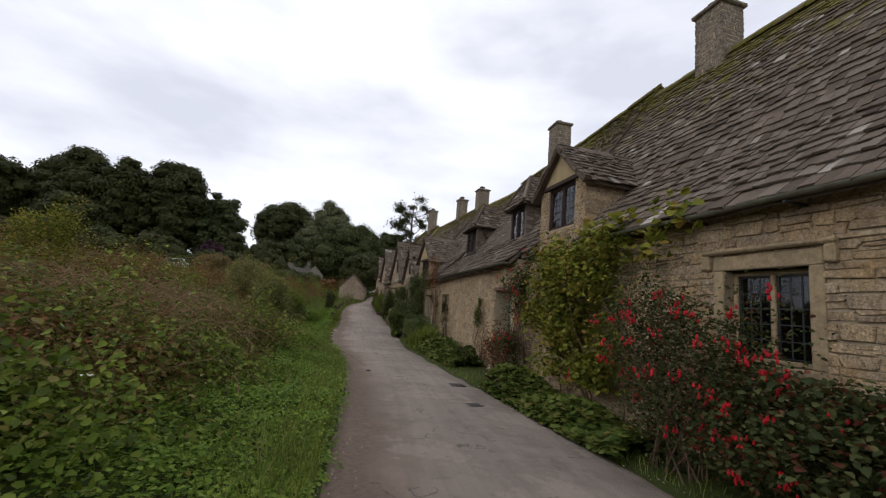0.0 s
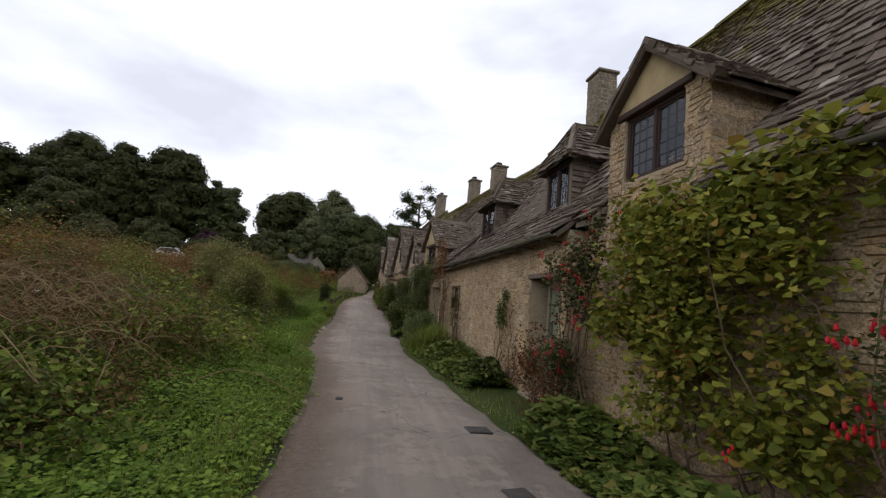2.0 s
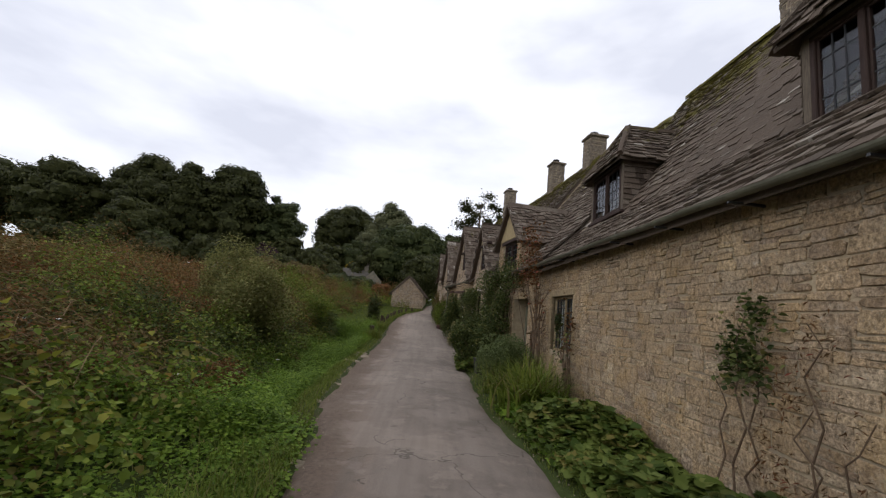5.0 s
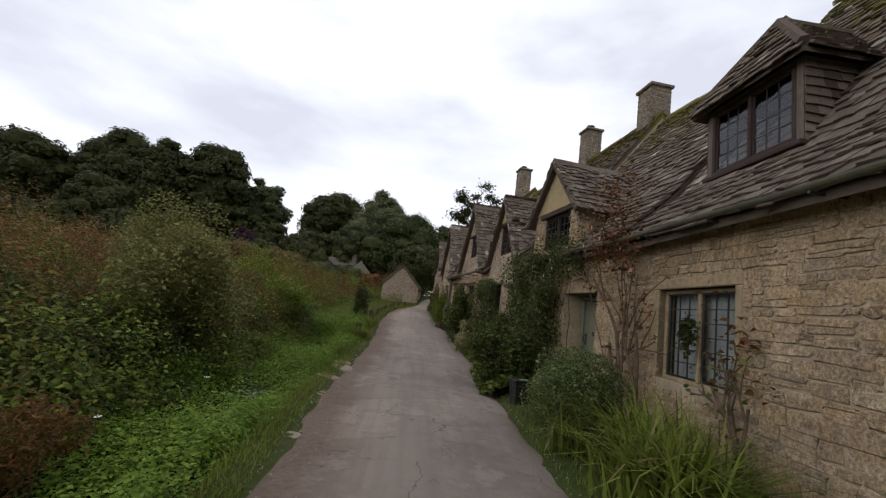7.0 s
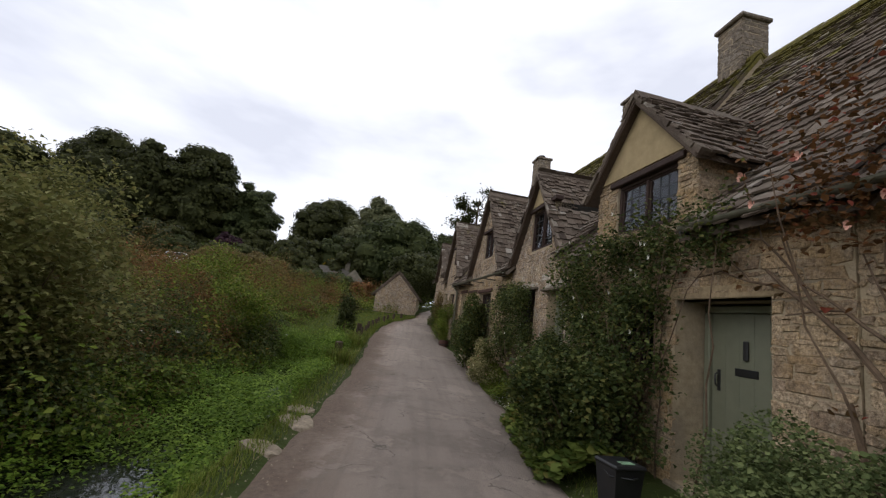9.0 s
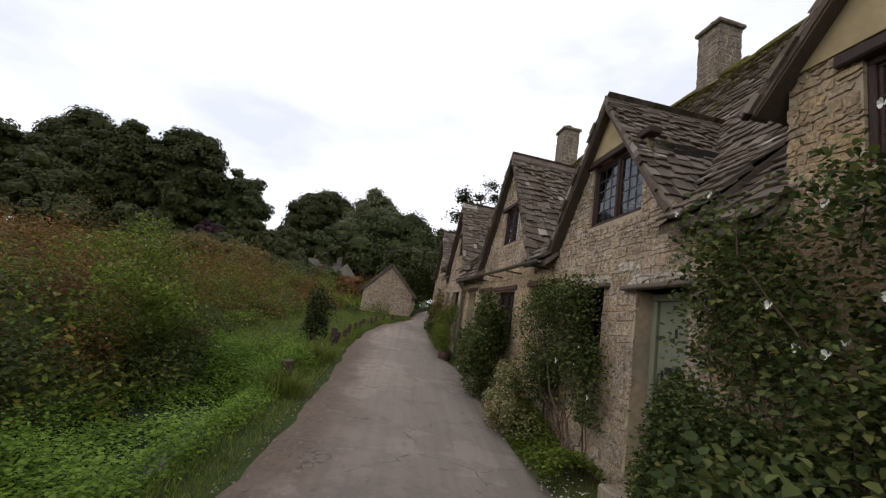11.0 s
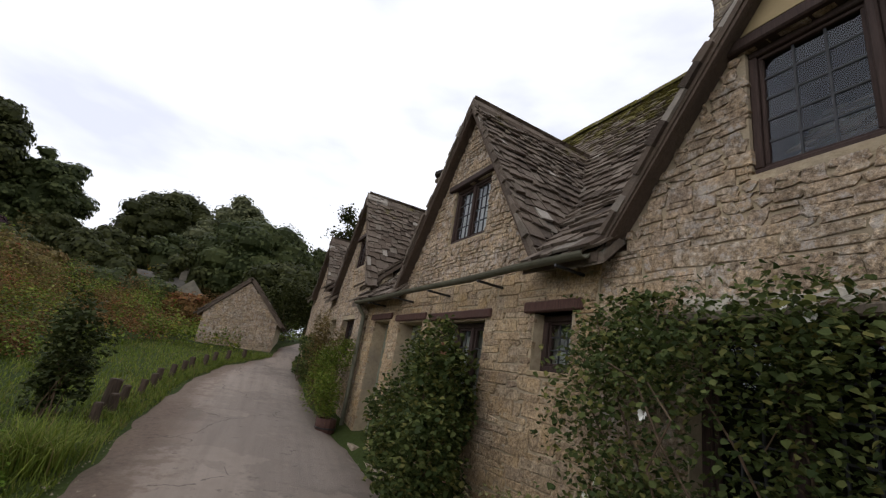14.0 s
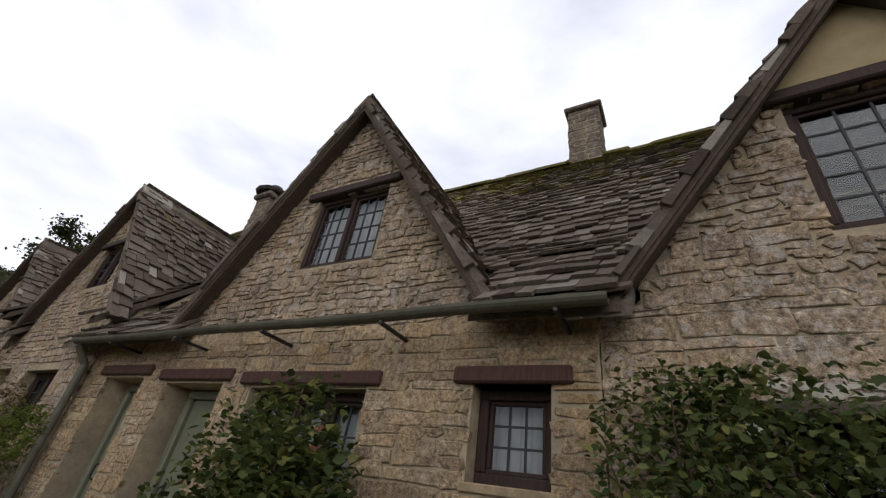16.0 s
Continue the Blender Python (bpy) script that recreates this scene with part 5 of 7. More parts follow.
window(E.root, *e_w1, -0.12, lights=1, cols=3, rows=3, curtain=True)
window(E.root, *e_w2, -0.12, lights=3, cols=2, rows=4, curtain=True, frame_mat=TIMBER)
part("sill", Mesh().soft_box(e_w1[0] - 0.03, e_w1[1] + 0.03, -0.2, 0.008, 2.0, 2.05, 0.008), DRESSED, E.root)
door(E.root, e_d1[0] + 0.04, e_d1[1] - 0.04, 0.58, 2.54, -0.22, letter=False)
door(E.root, e_d2[0] + 0.04, e_d2[1] - 0.04, 0.66, 2.59, -0.22, letter=False)
E.gable(E.u(24.68), 1.68, 3.02, 5.64, e_gab, mats=(GREYSTONE, GREYSTONE_J), limit=160, window_args=dict(cols=3, rows=4), curtain=True)
E.roof([(E.u(23.1), E.u(26.1), -0.45)], sag=0.06, u_over=(0.15, 0.5), limit=260, order=lambda p: abs(p[0] - E.u(22.7)) + p[2])
gutter(E.root, -0.1, E.len, 2.93, 0.27)
part("downpipe", Mesh().tube([(E.len - 0.06, 0.25, 2.88), (E.len - 0.06, 0.1, 2.7), (E.len - 0.06, 0.08, 0.7)], 0.04, 0.04, 10), GUTTER, E.root, "painted iron downpipe")
chimney(E.root, E.u(22.95), -3.6, 7.4, 8.75, 0.55, 0.55, E.r)

# two further gabled cottages up the lane
F = House("grey stone cottage with a steep gable up the lane", (2.9, 27.803), (2.62, 31.2), 3.25, 7.8, 3.5, 0.75, 16)
f_gab = (F.u(28.8), F.u(29.6), 3.9, 4.6)
f_win, f_door = (F.u(28.6), F.u(29.6), 1.9, 2.7), (F.u(30.2), F.u(30.9), 0.95, 2.75)
F.walls([f_win, f_door], mats=(GREYSTONE, GREYSTONE_J), limit=40)
window(F.root, *f_win, -0.12, cols=3, rows=4)
door(F.root, f_door[0] + 0.03, f_door[1] - 0.03, 0.95, 2.74, -0.2, letter=False)
F.gable(F.u(29.25), 1.55, 3.3, 5.62, f_gab, mats=(GREYSTONE, GREYSTONE_J), limit=40, window_args=dict(cols=2, rows=4))
F.roof([(F.u(27.95), F.u(30.6), -0.45)], limit=80)
chimney(F.root, F.u(29.7), -3.5, 7.4, 9.3, 0.62, 0.58, F.r)
chimney(F.root, F.u(28.05), -1.3, 4.0, 6.1, 0.32, 0.32, F.r, cap=True)

G = House("far gabled stone cottage at the row's end", (2.6, 31.203), (2.42, 35.0), 3.6, 7.9, 3.4, 1.3, 17)
g_gab = (G.u(32.6), G.u(33.3), 4.0, 4.6)
g_win = (G.u(32.5), G.u(33.4), 2.2, 3.0)
G.walls([g_win], mats=(GREYSTONE, GREYSTONE_J), limit=20)
window(G.root, *g_win, -0.12, cols=3, rows=4)
G.gable(G.u(33.0), 1.35, 3.62, 5.35, g_gab, mats=(GREYSTONE, GREYSTONE_J), limit=20, window_args=dict(cols=2, rows=4))
G.roof([(G.u(31.7), G.u(34.3), -0.45)], limit=40)

# small stone shed that closes the lane
S = Matrix.Translation((0.35, 34.9, float(road_z(34.6)))) @ pose(0, 0, 0, 0, 0, -4)
shed = thing("shed", "small gabled pale grey stone shed ending the lane", "shed", S)
sw, sh, se, sl = 1.12, 2.15, 0.95, 2.6
part("wall", Mesh().prism([(-sw, -0.6), (sw, -0.6), (sw, se), (0, sh - 0.05), (-sw, se)], 1, 0.012, 0.35), MORTAR, shed)
for x0, x1 in ((-sw, -sw + 0.3), (sw - 0.3, sw)):
    part("side_wall", Mesh().box(x0, x1, 0.36, sl, -0.6, se), MORTAR, shed)
part("back_wall", Mesh().prism([(-sw, -0.6), (sw, -0.6), (sw, se), (0, sh - 0.05), (-sw, se)], 1, sl + 0.003, sl + 0.3), MORTAR, shed)
shed_face = new("stonework")
shed_face.parent = shed
shed_face.matrix_basis = pose(0, 0, 0, 0, 0, 180)
masonry(shed_face, lambda z: (-sw + max(0, z - se) * sw / (sh - se), sw - max(0, z - se) * sw / (sh - se)), -0.1, sh - 0.1, [], random.Random(5), 0.0, (GREYSTONE, GREYSTONE_J), 90, (0.06, 0.11), (0.12, 0.32))
for s in (-1, 1):
    rm = Mesh()
    e = 0.12
    nx, nz = (sh - se) / math.hypot(sw, sh - se) * s, sw / math.hypot(sw, sh - se)
    ft = (s * (sw + e), se - e * (sh - se) / sw)
    rm.prism([ft, (0, sh), (nx * 0.07, sh + nz * 0.07 + 0.02), (ft[0] + nx * 0.07, ft[1] + nz * 0.07)], 1, -0.05, sl + 0.35)
    srf = part("roof", rm, TILE_J, shed, "stone-slate roof slope")
    slates(srf, (ft[0] + nx * 0.06, -0.07, ft[1] + nz * 0.06), (0, 1, 0), (-s * (sw + e), 0, sh - ft[1]), math.hypot(sw + e, sh - ft[1]), lambda q: (0, sl + 0.4), random.Random(8 + s), None, 60, 0.14, 0.1)


# ---- plants ----
def bush(name, label, category, at, radii, n, leaf, material, shape="oval", blossoms=(), stems=7, lumps=9, hollow=0.5, seed=1, facing=None, flat=0.3, stem_mat=None, group="", droop=0.0, lift=None):
    """A shrub on the ground at (x, y): thin stems, a crown of many leaves, and blossoms. radii: half its width, depth and height."""
    r = random.Random(seed)
    z = float(ground_z(*at)) if lift is None else lift
    ob = thing(name, label, category, Matrix.Translation((at[0], at[1], z)), group)
    pts = clump_points(n, (0, 0, radii[2]), (radii[0] * 1.15, radii[1] * 1.15, radii[2] * 1.12), lumps, hollow, seed)
    pts = pts[pts[:, 2] > -0.02]
    part("foliage", leaf_data("foliage", pts, leaf, shape, flat, facing, droop), material, ob)
    if stems:
        for k in range(stems):
            m = Mesh()
            tip = pts[r.randrange(len(pts))]
            base = Vector((r.uniform(-0.3, 0.3) * radii[0], r.uniform(-0.3, 0.3) * radii[1], -0.08))
            mid = base.lerp(Vector(tip), 0.5) + Vector((r.uniform(-0.1, 0.1), r.uniform(-0.1, 0.1), 0.1))
            m.tube([base, base.lerp(mid, 0.5) + Vector((r.uniform(-0.03, 0.03), r.uniform(-0.03, 0.03), 0)), mid, mid.lerp(Vector(tip), 0.6), tip], 0.011, 0.003, 5)
            part("stem", m, stem_mat or STEM, ob)
    for bm_name, mat, count, size, kind in blossoms:
        d = np.linalg.norm((pts - np.array([0, 0, radii[2]])) / np.array(radii), axis=1)
        order = np.flatnonzero((pts[:, 0] < 0.15 * radii[0]) & (d > 0.62) & (pts[:, 2] > radii[2] * 0.35))
        rr = np.random.default_rng(seed + 5)
        pick = pts[rr.choice(order, count, replace=False)]
        for p in pick[:90]:
            m = Mesh()
            if kind == "bell":  # a spray of hanging bells
                for _ in range(7):
                    q = [p[i] + r.uniform(-0.06, 0.06) for i in range(3)]
                    m.lathe([(0.004, 0.0), (size * 0.22, -size * 0.3), (size * 0.3, -size * 0.7), (size * 0.12, -size)], q, 5)
            else:  # a cupped flower of petals
                for k in range(7):
                    w = k * 0.9 + r.random()
                    c, s = math.cos(w), math.sin(w)
                    up = 0.25 + 0.5 * (k % 3) / 2
                    m.face(p, (p[0] + size * (c * 0.8 - s * 0.4), p[1] + size * (s * 0.8 + c * 0.4), p[2] + size * up), (p[0] + size * c * 1.05, p[1] + size * s * 1.05, p[2] + size * (up + 0.12)), (p[0] + size * (c * 0.8 + s * 0.4), p[1] + size * (s * 0.8 - c * 0.4), p[2] + size * up))
            part(bm_name, m, mat, ob)
    return ob


def wall_climber(label, y0, y1, z0, z1, n, leaf, material, wall_x, depth=0.35, shape="lobed", blossoms=(), seed=3, stems=8, name="climbing_plant", wander=0.3):
    """A climber spread over a wall: leaves in drifts along woody stems."""
    r, rr = random.Random(seed), np.random.default_rng(seed)
    base = ((y0 + y1) / 2)
    x0 = wall_x(base) - 0.12
    ob = thing(name, label, "climbing plant", Matrix.Translation((x0, base, float(ground_z(x0, base)))))
    gz = float(ground_z(x0, base))
    drifts = max(26, int((y1 - y0) * (z1 - z0) * 11))
    cy, cz = rr.uniform(y0, y1, drifts), rr.uniform(z0, z1, drifts)
    weight = rr.uniform(0.15, 1, drifts) ** 1.5
    k = rr.choice(drifts, n, p=weight / weight.sum())
    sp = min(0.16, (y1 - y0) * 0.06 + 0.06)
    y = np.clip(cy[k] + rr.normal(0, sp, n), y0 - wander * 0.5, y1 + wander * 0.5)
    z = np.clip(cz[k] + rr.normal(0, sp, n), z0 - 0.1, z1 + 0.15)
    bulge = rr.uniform(0.25, 1.15, drifts)[k] * depth
    x = np.array([wall_x(v) for v in y]) - 0.04 - bulge * rr.uniform(0.15, 1.0, n)
    pts = np.stack([x - x0, y - base, z - gz], 1)
    part("foliage", leaf_data("foliage", pts, leaf, shape, 0.1, (-0.2, -0.1, 0.25), 0.5), material, ob)
    for i in range(stems):
        m = Mesh()
        a = Vector((r.uniform(-0.05, 0.1), r.uniform(-0.35, 0.35) * (y1 - y0), -0.1))
        tip = Vector(pts[r.randrange(len(pts))])
        p = [a]
        for s in (0.15, 0.3, 0.45, 0.6, 0.75, 0.9, 1.0):
            q = a.lerp(tip, s) + Vector((r.uniform(-0.04, 0.04), r.uniform(-0.11, 0.11), r.uniform(-0.05, 0.1)))
            p.append(q)
        m.tube(p, 0.012, 0.004, 5)
        part("stem", m, STEM, ob)
    for bname, mat, count, size, kind in blossoms:
        for p in pts[rr.choice(len(pts), count, replace=False)]:
            m = Mesh()
            p = p + np.array([-0.08, 0, 0])
            if kind == "bell":
                for _ in range(4):
                    m.lathe([(0.004, 0.0), (size * 0.2, -size * 0.3), (size * 0.28, -size * 0.7), (size * 0.1, -size)], [p[i] + r.uniform(-0.06, 0.06) for i in range(3)], 5)
            else:
                for j in range(7):
                    w = j * 0.9
                    c, s = math.cos(w), math.sin(w)
                    up = 0.2 + 0.3 * (j % 3)
                    m.face(tuple(p), (p[0] - size * up, p[1] + size * (c * 0.8 - s * 0.4), p[2] + size * (s * 0.8 + c * 0.4)), (p[0] - size * (up + 0.1), p[1] + size * c, p[2] + size * s), (p[0] - size * up, p[1] + size * (c * 0.8 + s * 0.4), p[2] + size * (s * 0.8 - c * 0.4)))
            part(bname, m, mat, ob)
    return ob


def low_bed(label, pts_xy, height, n, leaf, material, shape="lobed", seed=2, name="ground_cover", kind="stuff"):
    """A low carpet of leaves along a bed: pts_xy gives y, inner x and outer x."""
    rr = np.random.default_rng(seed)
    ys = np.array([p[0] for p in pts_xy])
    y = rr.uniform(ys[0], ys[-1], n)
    t = rr.uniform(0, 1, n)
    xa, xb = np.interp(y, ys, [p[1] for p in pts_xy]), np.interp(y, ys, [p[2] for p in pts_xy])
    x = xa + (xb - xa) * t
    dome = np.sqrt(np.clip(1 - (2 * t - 1) ** 2, 0.05, 1)) * (0.7 + 0.45 * np.sin(y * 2.3 + x * 3) * np.sin(y * 1.1))
    z = ground_z(x, y) + 0.03 + height * dome * rr.uniform(0.55, 1.05, n)
    ob = part(name, leaf_data(name, np.stack([x, y, z], 1), leaf, shape, 0.8), material)
    return tagged(ob, label, "ground cover", kind=kind)


def wall_line(h):
    a, b = h.m @ Vector((0, 0, 0)), h.m @ Vector((h.len, 0, 0))
    return lambda y: a.x + (b.x - a.x) * (y - a.y) / (b.y - a.y)


# beside the hooded window
bush("fuchsia_bush", "tall fuchsia bush covered in hanging red flowers", "shrub", (4.42, 0.85), (0.5, 1.15, 1.15), 10500, 0.042, FUCHSIA, "broad", (("blossom", RED, 52, 0.045, "bell"),), 22, 22, 0.2, 21)
bush("fuchsia_bush", "spindly dark shrub under the hooded window", "shrub", (4.5, -0.6), (0.5, 1.1, 0.6), 7000, 0.06, FUCHSIA, "broad", (("blossom", RED, 12, 0.04, "bell"),), 10, 12, 0.35, 22)
bush("weed_bush", "yellowing green weeds at the lane's edge", "shrub", (4.55, -1.7), (0.5, 0.9, 0.5), 3600, 0.085, BED, "broad", (), 6, 10, 0.4, 23)
wall_climber("yellow-green vine spread over the cottage wall", 2.4, 4.6, 0.65, 2.85, 8500, 0.07, VINE, lambda y: wall_line(A)(y) - 0.05, 0.7, "lobed", (("blossom", RED, 5, 0.04, "bell"),), 31, 9, wander=0.15)
wall_climber("vine trails along the gutter", 1.2, 4.6, 2.55, 3.05, 520, 0.11, VINE, lambda y: wall_line(A)(y) - 0.12, 0.3, "lobed", (), 32, 3)
low_bed("bed of green lobed geranium leaves by the lane", ((1.2, 4.7, 3.95), (3, 4.65, 3.75), (5.2, 4.45, 3.6)), 0.42, 3000, 0.12, BED, seed=4)
wall_climber("straggling fuchsia with red flowers beside the door", 5.0, 6.0, 0.3, 2.75, 2400, 0.055, FUCHSIA, lambda y: 4.55, 0.5, "broad", (("blossom", RED, 34, 0.04, "bell"),), 33, 14)
wall_climber("red-leaved rose stems in front of the door wall", 5.3, 6.7, 0.2, 1.2, 1500, 0.05, REDLEAF, lambda y: 4.45, 0.5, "broad", (("blossom", RED, 6, 0.04, "bell"),), 34, 14)
low_bed("bed of leafy green geraniums along the wall", ((7.5, 4.35, 3.55), (9, 4.4, 3.35), (11.4, 4.35, 3.15)), 0.45, 3400, 0.13, BED, seed=5)
low_bed("low green creeping plants at the wall's foot", ((9.6, 4.4, 3.3), (12.3, 4.4, 3.05)), 0.3, 2200, 0.1, CRESS, seed=6)
bush("leafy_shrub", "small dark shrub by the doorstep", "shrub", (3.95, 7.85), (0.35, 0.4, 0.28), 1500, 0.1, ROSE, "broad", (), 4, 8, 0.4, 24)
wall_climber("dead brown climber on the wall beside the door", 7.55, 8.3, 0.4, 1.7, 380, 0.05, REDLEAF, wall_line(B), 0.12, "narrow", (), 35, 10)
wall_climber("small green creeper patch on the wall", 8.25, 8.75, 1.2, 1.85, 420, 0.055, ROSE, wall_line(B), 0.12, "broad", (), 36, 3)


wall_climber("few withered rose leaves beside the window", 12.35, 12.95, 1.1, 2.05, 90, 0.07, REDLEAF, wall_line(B), 0.14, "broad", (), 43, 4)


def grass_clump(at, n, length, width, label="clump of long arching green leaves", mat=None, spread=0.25, seed=1, name="grass_clump"):
    rr = np.random.default_rng(seed)
    p = rr.normal(0, spread, (n, 2))
    z = np.zeros(n)
    ob = thing(name, label, "plant", Matrix.Translation((at[0], at[1], float(ground_z(*at)))))
    part("foliage", blade_data("foliage", np.stack([p[:, 0], p[:, 1], z], 1), length, width, 0.95), mat or GRASS, ob)
    return ob


grass_clump((3.62, 12.3), 520, 0.85, 0.045, spread=0.22, seed=3)
grass_clump((3.8, 13.1), 260, 0.95, 0.034, spread=0.16, seed=4)
grass_clump((3.25, 13.75), 90, 0.8, 0.03, spread=0.12, seed=5)
bush("box_bush", "rounded box bush by the lane", "shrub", (3.5, 14.2), (0.56, 0.66, 0.54), 20000, 0.03, BOX, "broad", (), 5, 30, 0.75, 25)
bush("box_bush", "clipped round box bush beside the door", "shrub", (3.65, 14.95), (0.5, 0.5, 0.5), 14000, 0.03, BOX, "broad", (), 5, 30, 0.75, 26)


def trained_rose(label, y, wall_x, height, seed, spread=0.9, leaves=60, leaf_mat=None, blossoms=0, trunks=2):
    """An old rose trained flat on a wall: woody stems that fork again and again, nearly bare."""
    r = random.Random(seed)
    x0 = wall_x(y) - 0.16
    gz = float(ground_z(x0, y))
    ob = thing("climbing_plant", label, "climbing plant", Matrix.Translation((x0, y, gz)))
    tips = []

    def grow(p, lean, ln, rad, level):
        pts = [p]
        for k in range(4):
            lean += r.uniform(-0.16, 0.16)
            p = p + Vector((r.uniform(-0.025, 0.02), math.sin(lean), math.cos(lean))) * (ln / 4)
            p.x = min(p.x, 0.1)
            pts.append(p)
        part("stem", Mesh().tube(pts, rad, rad * 0.6, 6), STEM, ob)
        tips.extend(pts[1:])
        if level:
            for sgn in ((-1, 1) if r.random() < 0.85 else (r.choice((-1, 1)),)):
                grow(pts[r.choice((2, 3, 4))], lean + sgn * r.uniform(0.25, 0.75) * spread, ln * r.uniform(0.6, 0.9), rad * 0.66, level - 1)
    for k in range(trunks):
        grow(Vector((0, 0.12 * (k - 0.5), -0.1)), (k - (trunks - 1) / 2) * 0.9 * spread, height * 0.5, 0.034, 3)
    pos = np.array([tuple(r.choice(tips) + Vector((r.uniform(-0.08, 0.02), r.uniform(-0.1, 0.1), r.uniform(-0.08, 0.08)))) for _ in range(leaves)])
    part("foliage", leaf_data("foliage", pos, 0.065, "broad", 0.2, (-0.4, 0, 0.2), 0.5), leaf_mat or REDLEAF, ob)
    for k in range(blossoms):
        p, m = max((r.choice(tips) for _ in range(9)), key=lambda q: q.z), Mesh()
        for j in range(9):
            w, up = j * 0.9 + r.random(), 0.2 + 0.25 * (j % 3)
            c, q = math.cos(w), math.sin(w)
            m.face(p, (p.x - 0.05 * up, p.y + 0.05 * (c * 0.8 - q * 0.4), p.z + 0.05 * (q * 0.8 + c * 0.4)), (p.x - 0.05 * (up + 0.2), p.y + 0.05 * c, p.z + 0.05 * q), (p.x - 0.05 * up, p.y + 0.05 * (c * 0.8 + q * 0.4), p.z + 0.05 * (q * 0.8 - c * 0.4)))
        part("blossom", m, PINK, ob)
    return ob


trained_rose("bare old rose forking up the wall over the gutter", 14.3, lambda y: 4.4, 3.0, 52, 0.8, 90, blossoms=4)
trained_rose("bare old rose forking beside the recessed door", 14.85, lambda y: 4.4, 2.6, 53, 0.9, 50, trunks=1)
trained_rose("thin rose stems with few leaves beside the window", 12.45, wall_line(B), 1.7, 54, 1.0, 60, ROSE, trunks=1)
wall_climber("autumn rose reaching over the gutter", 13.8, 15.6, 2.5, 3.6, 1100, 0.055, REDLEAF, lambda y: 4.3, 0.5, "broad", (("blossom", PINK, 4, 0.036, "rose"),), 38, 2)
wall_climber("dark green climbing rose over the cottage front", 16.6, 18.5, 0.5, 2.75, 8500, 0.05, ROSE, wall_line(C), 0.6, "broad", (("blossom", WHITE, 10, 0.03, "rose"),), 39, 12)
wall_climber("rose shoots round the dormer window", 15.9, 18.0, 2.5, 3.3, 2600, 0.048, ROSE, wall_line(C), 0.4, "broad", (("blossom", WHITE, 4, 0.03, "rose"),), 40, 8)
bush("rose_bush", "large dark rose bush in front of the cottage", "shrub", (3.25, 17.4), (0.6, 0.8, 0.78), 8200, 0.06, ROSE, "broad", (("blossom", WHITE, 8, 0.03, "rose"),), 10, 14, 0.4, 27)
low_bed("lobed green leaves at the foot of the roses", ((16.6, 3.7, 2.75), (17.6, 3.6, 2.8), (18.9, 3.5, 2.85)), 0.4, 1500, 0.12, BED, seed=7)
bush("leafy_shrub", "dark green shrub beside the green door", "shrub", (3.5, 18.5), (0.4, 0.56, 0.74), 15000, 0.034, ROSE, "broad", (), 6, 12, 0.5, 28)
wall_climber("white climbing rose on the gabled cottage", 20.35, 22.2, 0.9, 2.42, 12000, 0.04, ROSE, wall_line(D), 0.6, "broad", (("blossom", WHITE, 12, 0.03, "rose"),), 41, 16)
wall_climber("rose shoots climbing beside the door", 18.0, 19.05, 1.6, 2.95, 2200, 0.048, ROSE, wall_line(C), 0.4, "broad", (("blossom", WHITE, 3, 0.03, "rose"),), 42, 6)
bush("rose_bush", "variegated pale bush with peach roses", "shrub", (3.08, 22.35), (0.42, 1.0, 0.5), 8000, 0.036, VARIEGATED, "broad", (("blossom", PINK, 9, 0.036, "rose"),), 8, 12, 0.35, 29)
low_bed("flowering herbs strewn with pale petals", ((20.2, 3.7, 3.0), (21.5, 3.55, 2.98), (23.4, 3.35, 2.95)), 0.5, 6500, 0.05, NETTLE, "diamond", seed=8)
bush("leafy_shrub", "large dense dark green shrub by the wall", "shrub", (2.92, 23.95), (0.5, 0.9, 0.98), 11000, 0.055, ROSE, "broad", (("blossom", PINK, 5, 0.036, "rose"),), 10, 16, 0.55, 30)
bush("fern_bush", "ferny green shrub at the cottage corner", "shrub", (2.55, 27.9), (0.4, 1.0, 0.75), 6000, 0.07, NETTLE, "narrow", (), 8, 14, 0.35, 31)
bush("leafy_shrub", "tall loose shrub against the far cottage", "shrub", (2.45, 29.3), (0.35, 0.8, 0.95), 4000, 0.075, PALE, "narrow", (), 8, 12, 0.3, 32)
bush("leafy_shrub", "green hedge plants up the lane", "shrub", (2.25, 31.5), (0.35, 1.3, 0.55), 3800, 0.08, ROSE, "broad", (), 5, 12, 0.4, 33)
bush("hedge", "dark leafy hedge closing the lane behind the shed", "hedge", (2.1, 39.0), (1.9, 0.9, 1.3), 7000, 0.1, TREE_DARK, "broad", (), 6, 16, 0.5, 34)

# fallen white petals on the lane's edge
rr = np.random.default_rng(9)
py = rr.uniform(19.6, 23.4, 320)
px = np.array([road_right(v) for v in py]) + rr.normal(0.02, 0.13, 320)
tagged(part("fallen_petals", leaf_data("fallen_petals", np.stack([px, py, np.maximum(ground_z(px, py), road_z(py) - 0.02) + 0.03], 1), 0.035, "diamond", 2.0), WHITE), "fallen white rose petals on the lane's edge", "petals", kind="stuff")


# ---- the meadow on the far side of the lane ----
def mounds(x, y):
    """How rank the growth is: hummocks a metre or two across with hollows between them."""
    return np.array([min(1.75, max(0.2, 0.9 + 1.25 * noise.noise((a * 0.5, b * 0.5, 2.2)) + 0.95 * noise.noise((a * 1.25, b * 1.25, 7.1)))) for a, b in zip(x, y)])


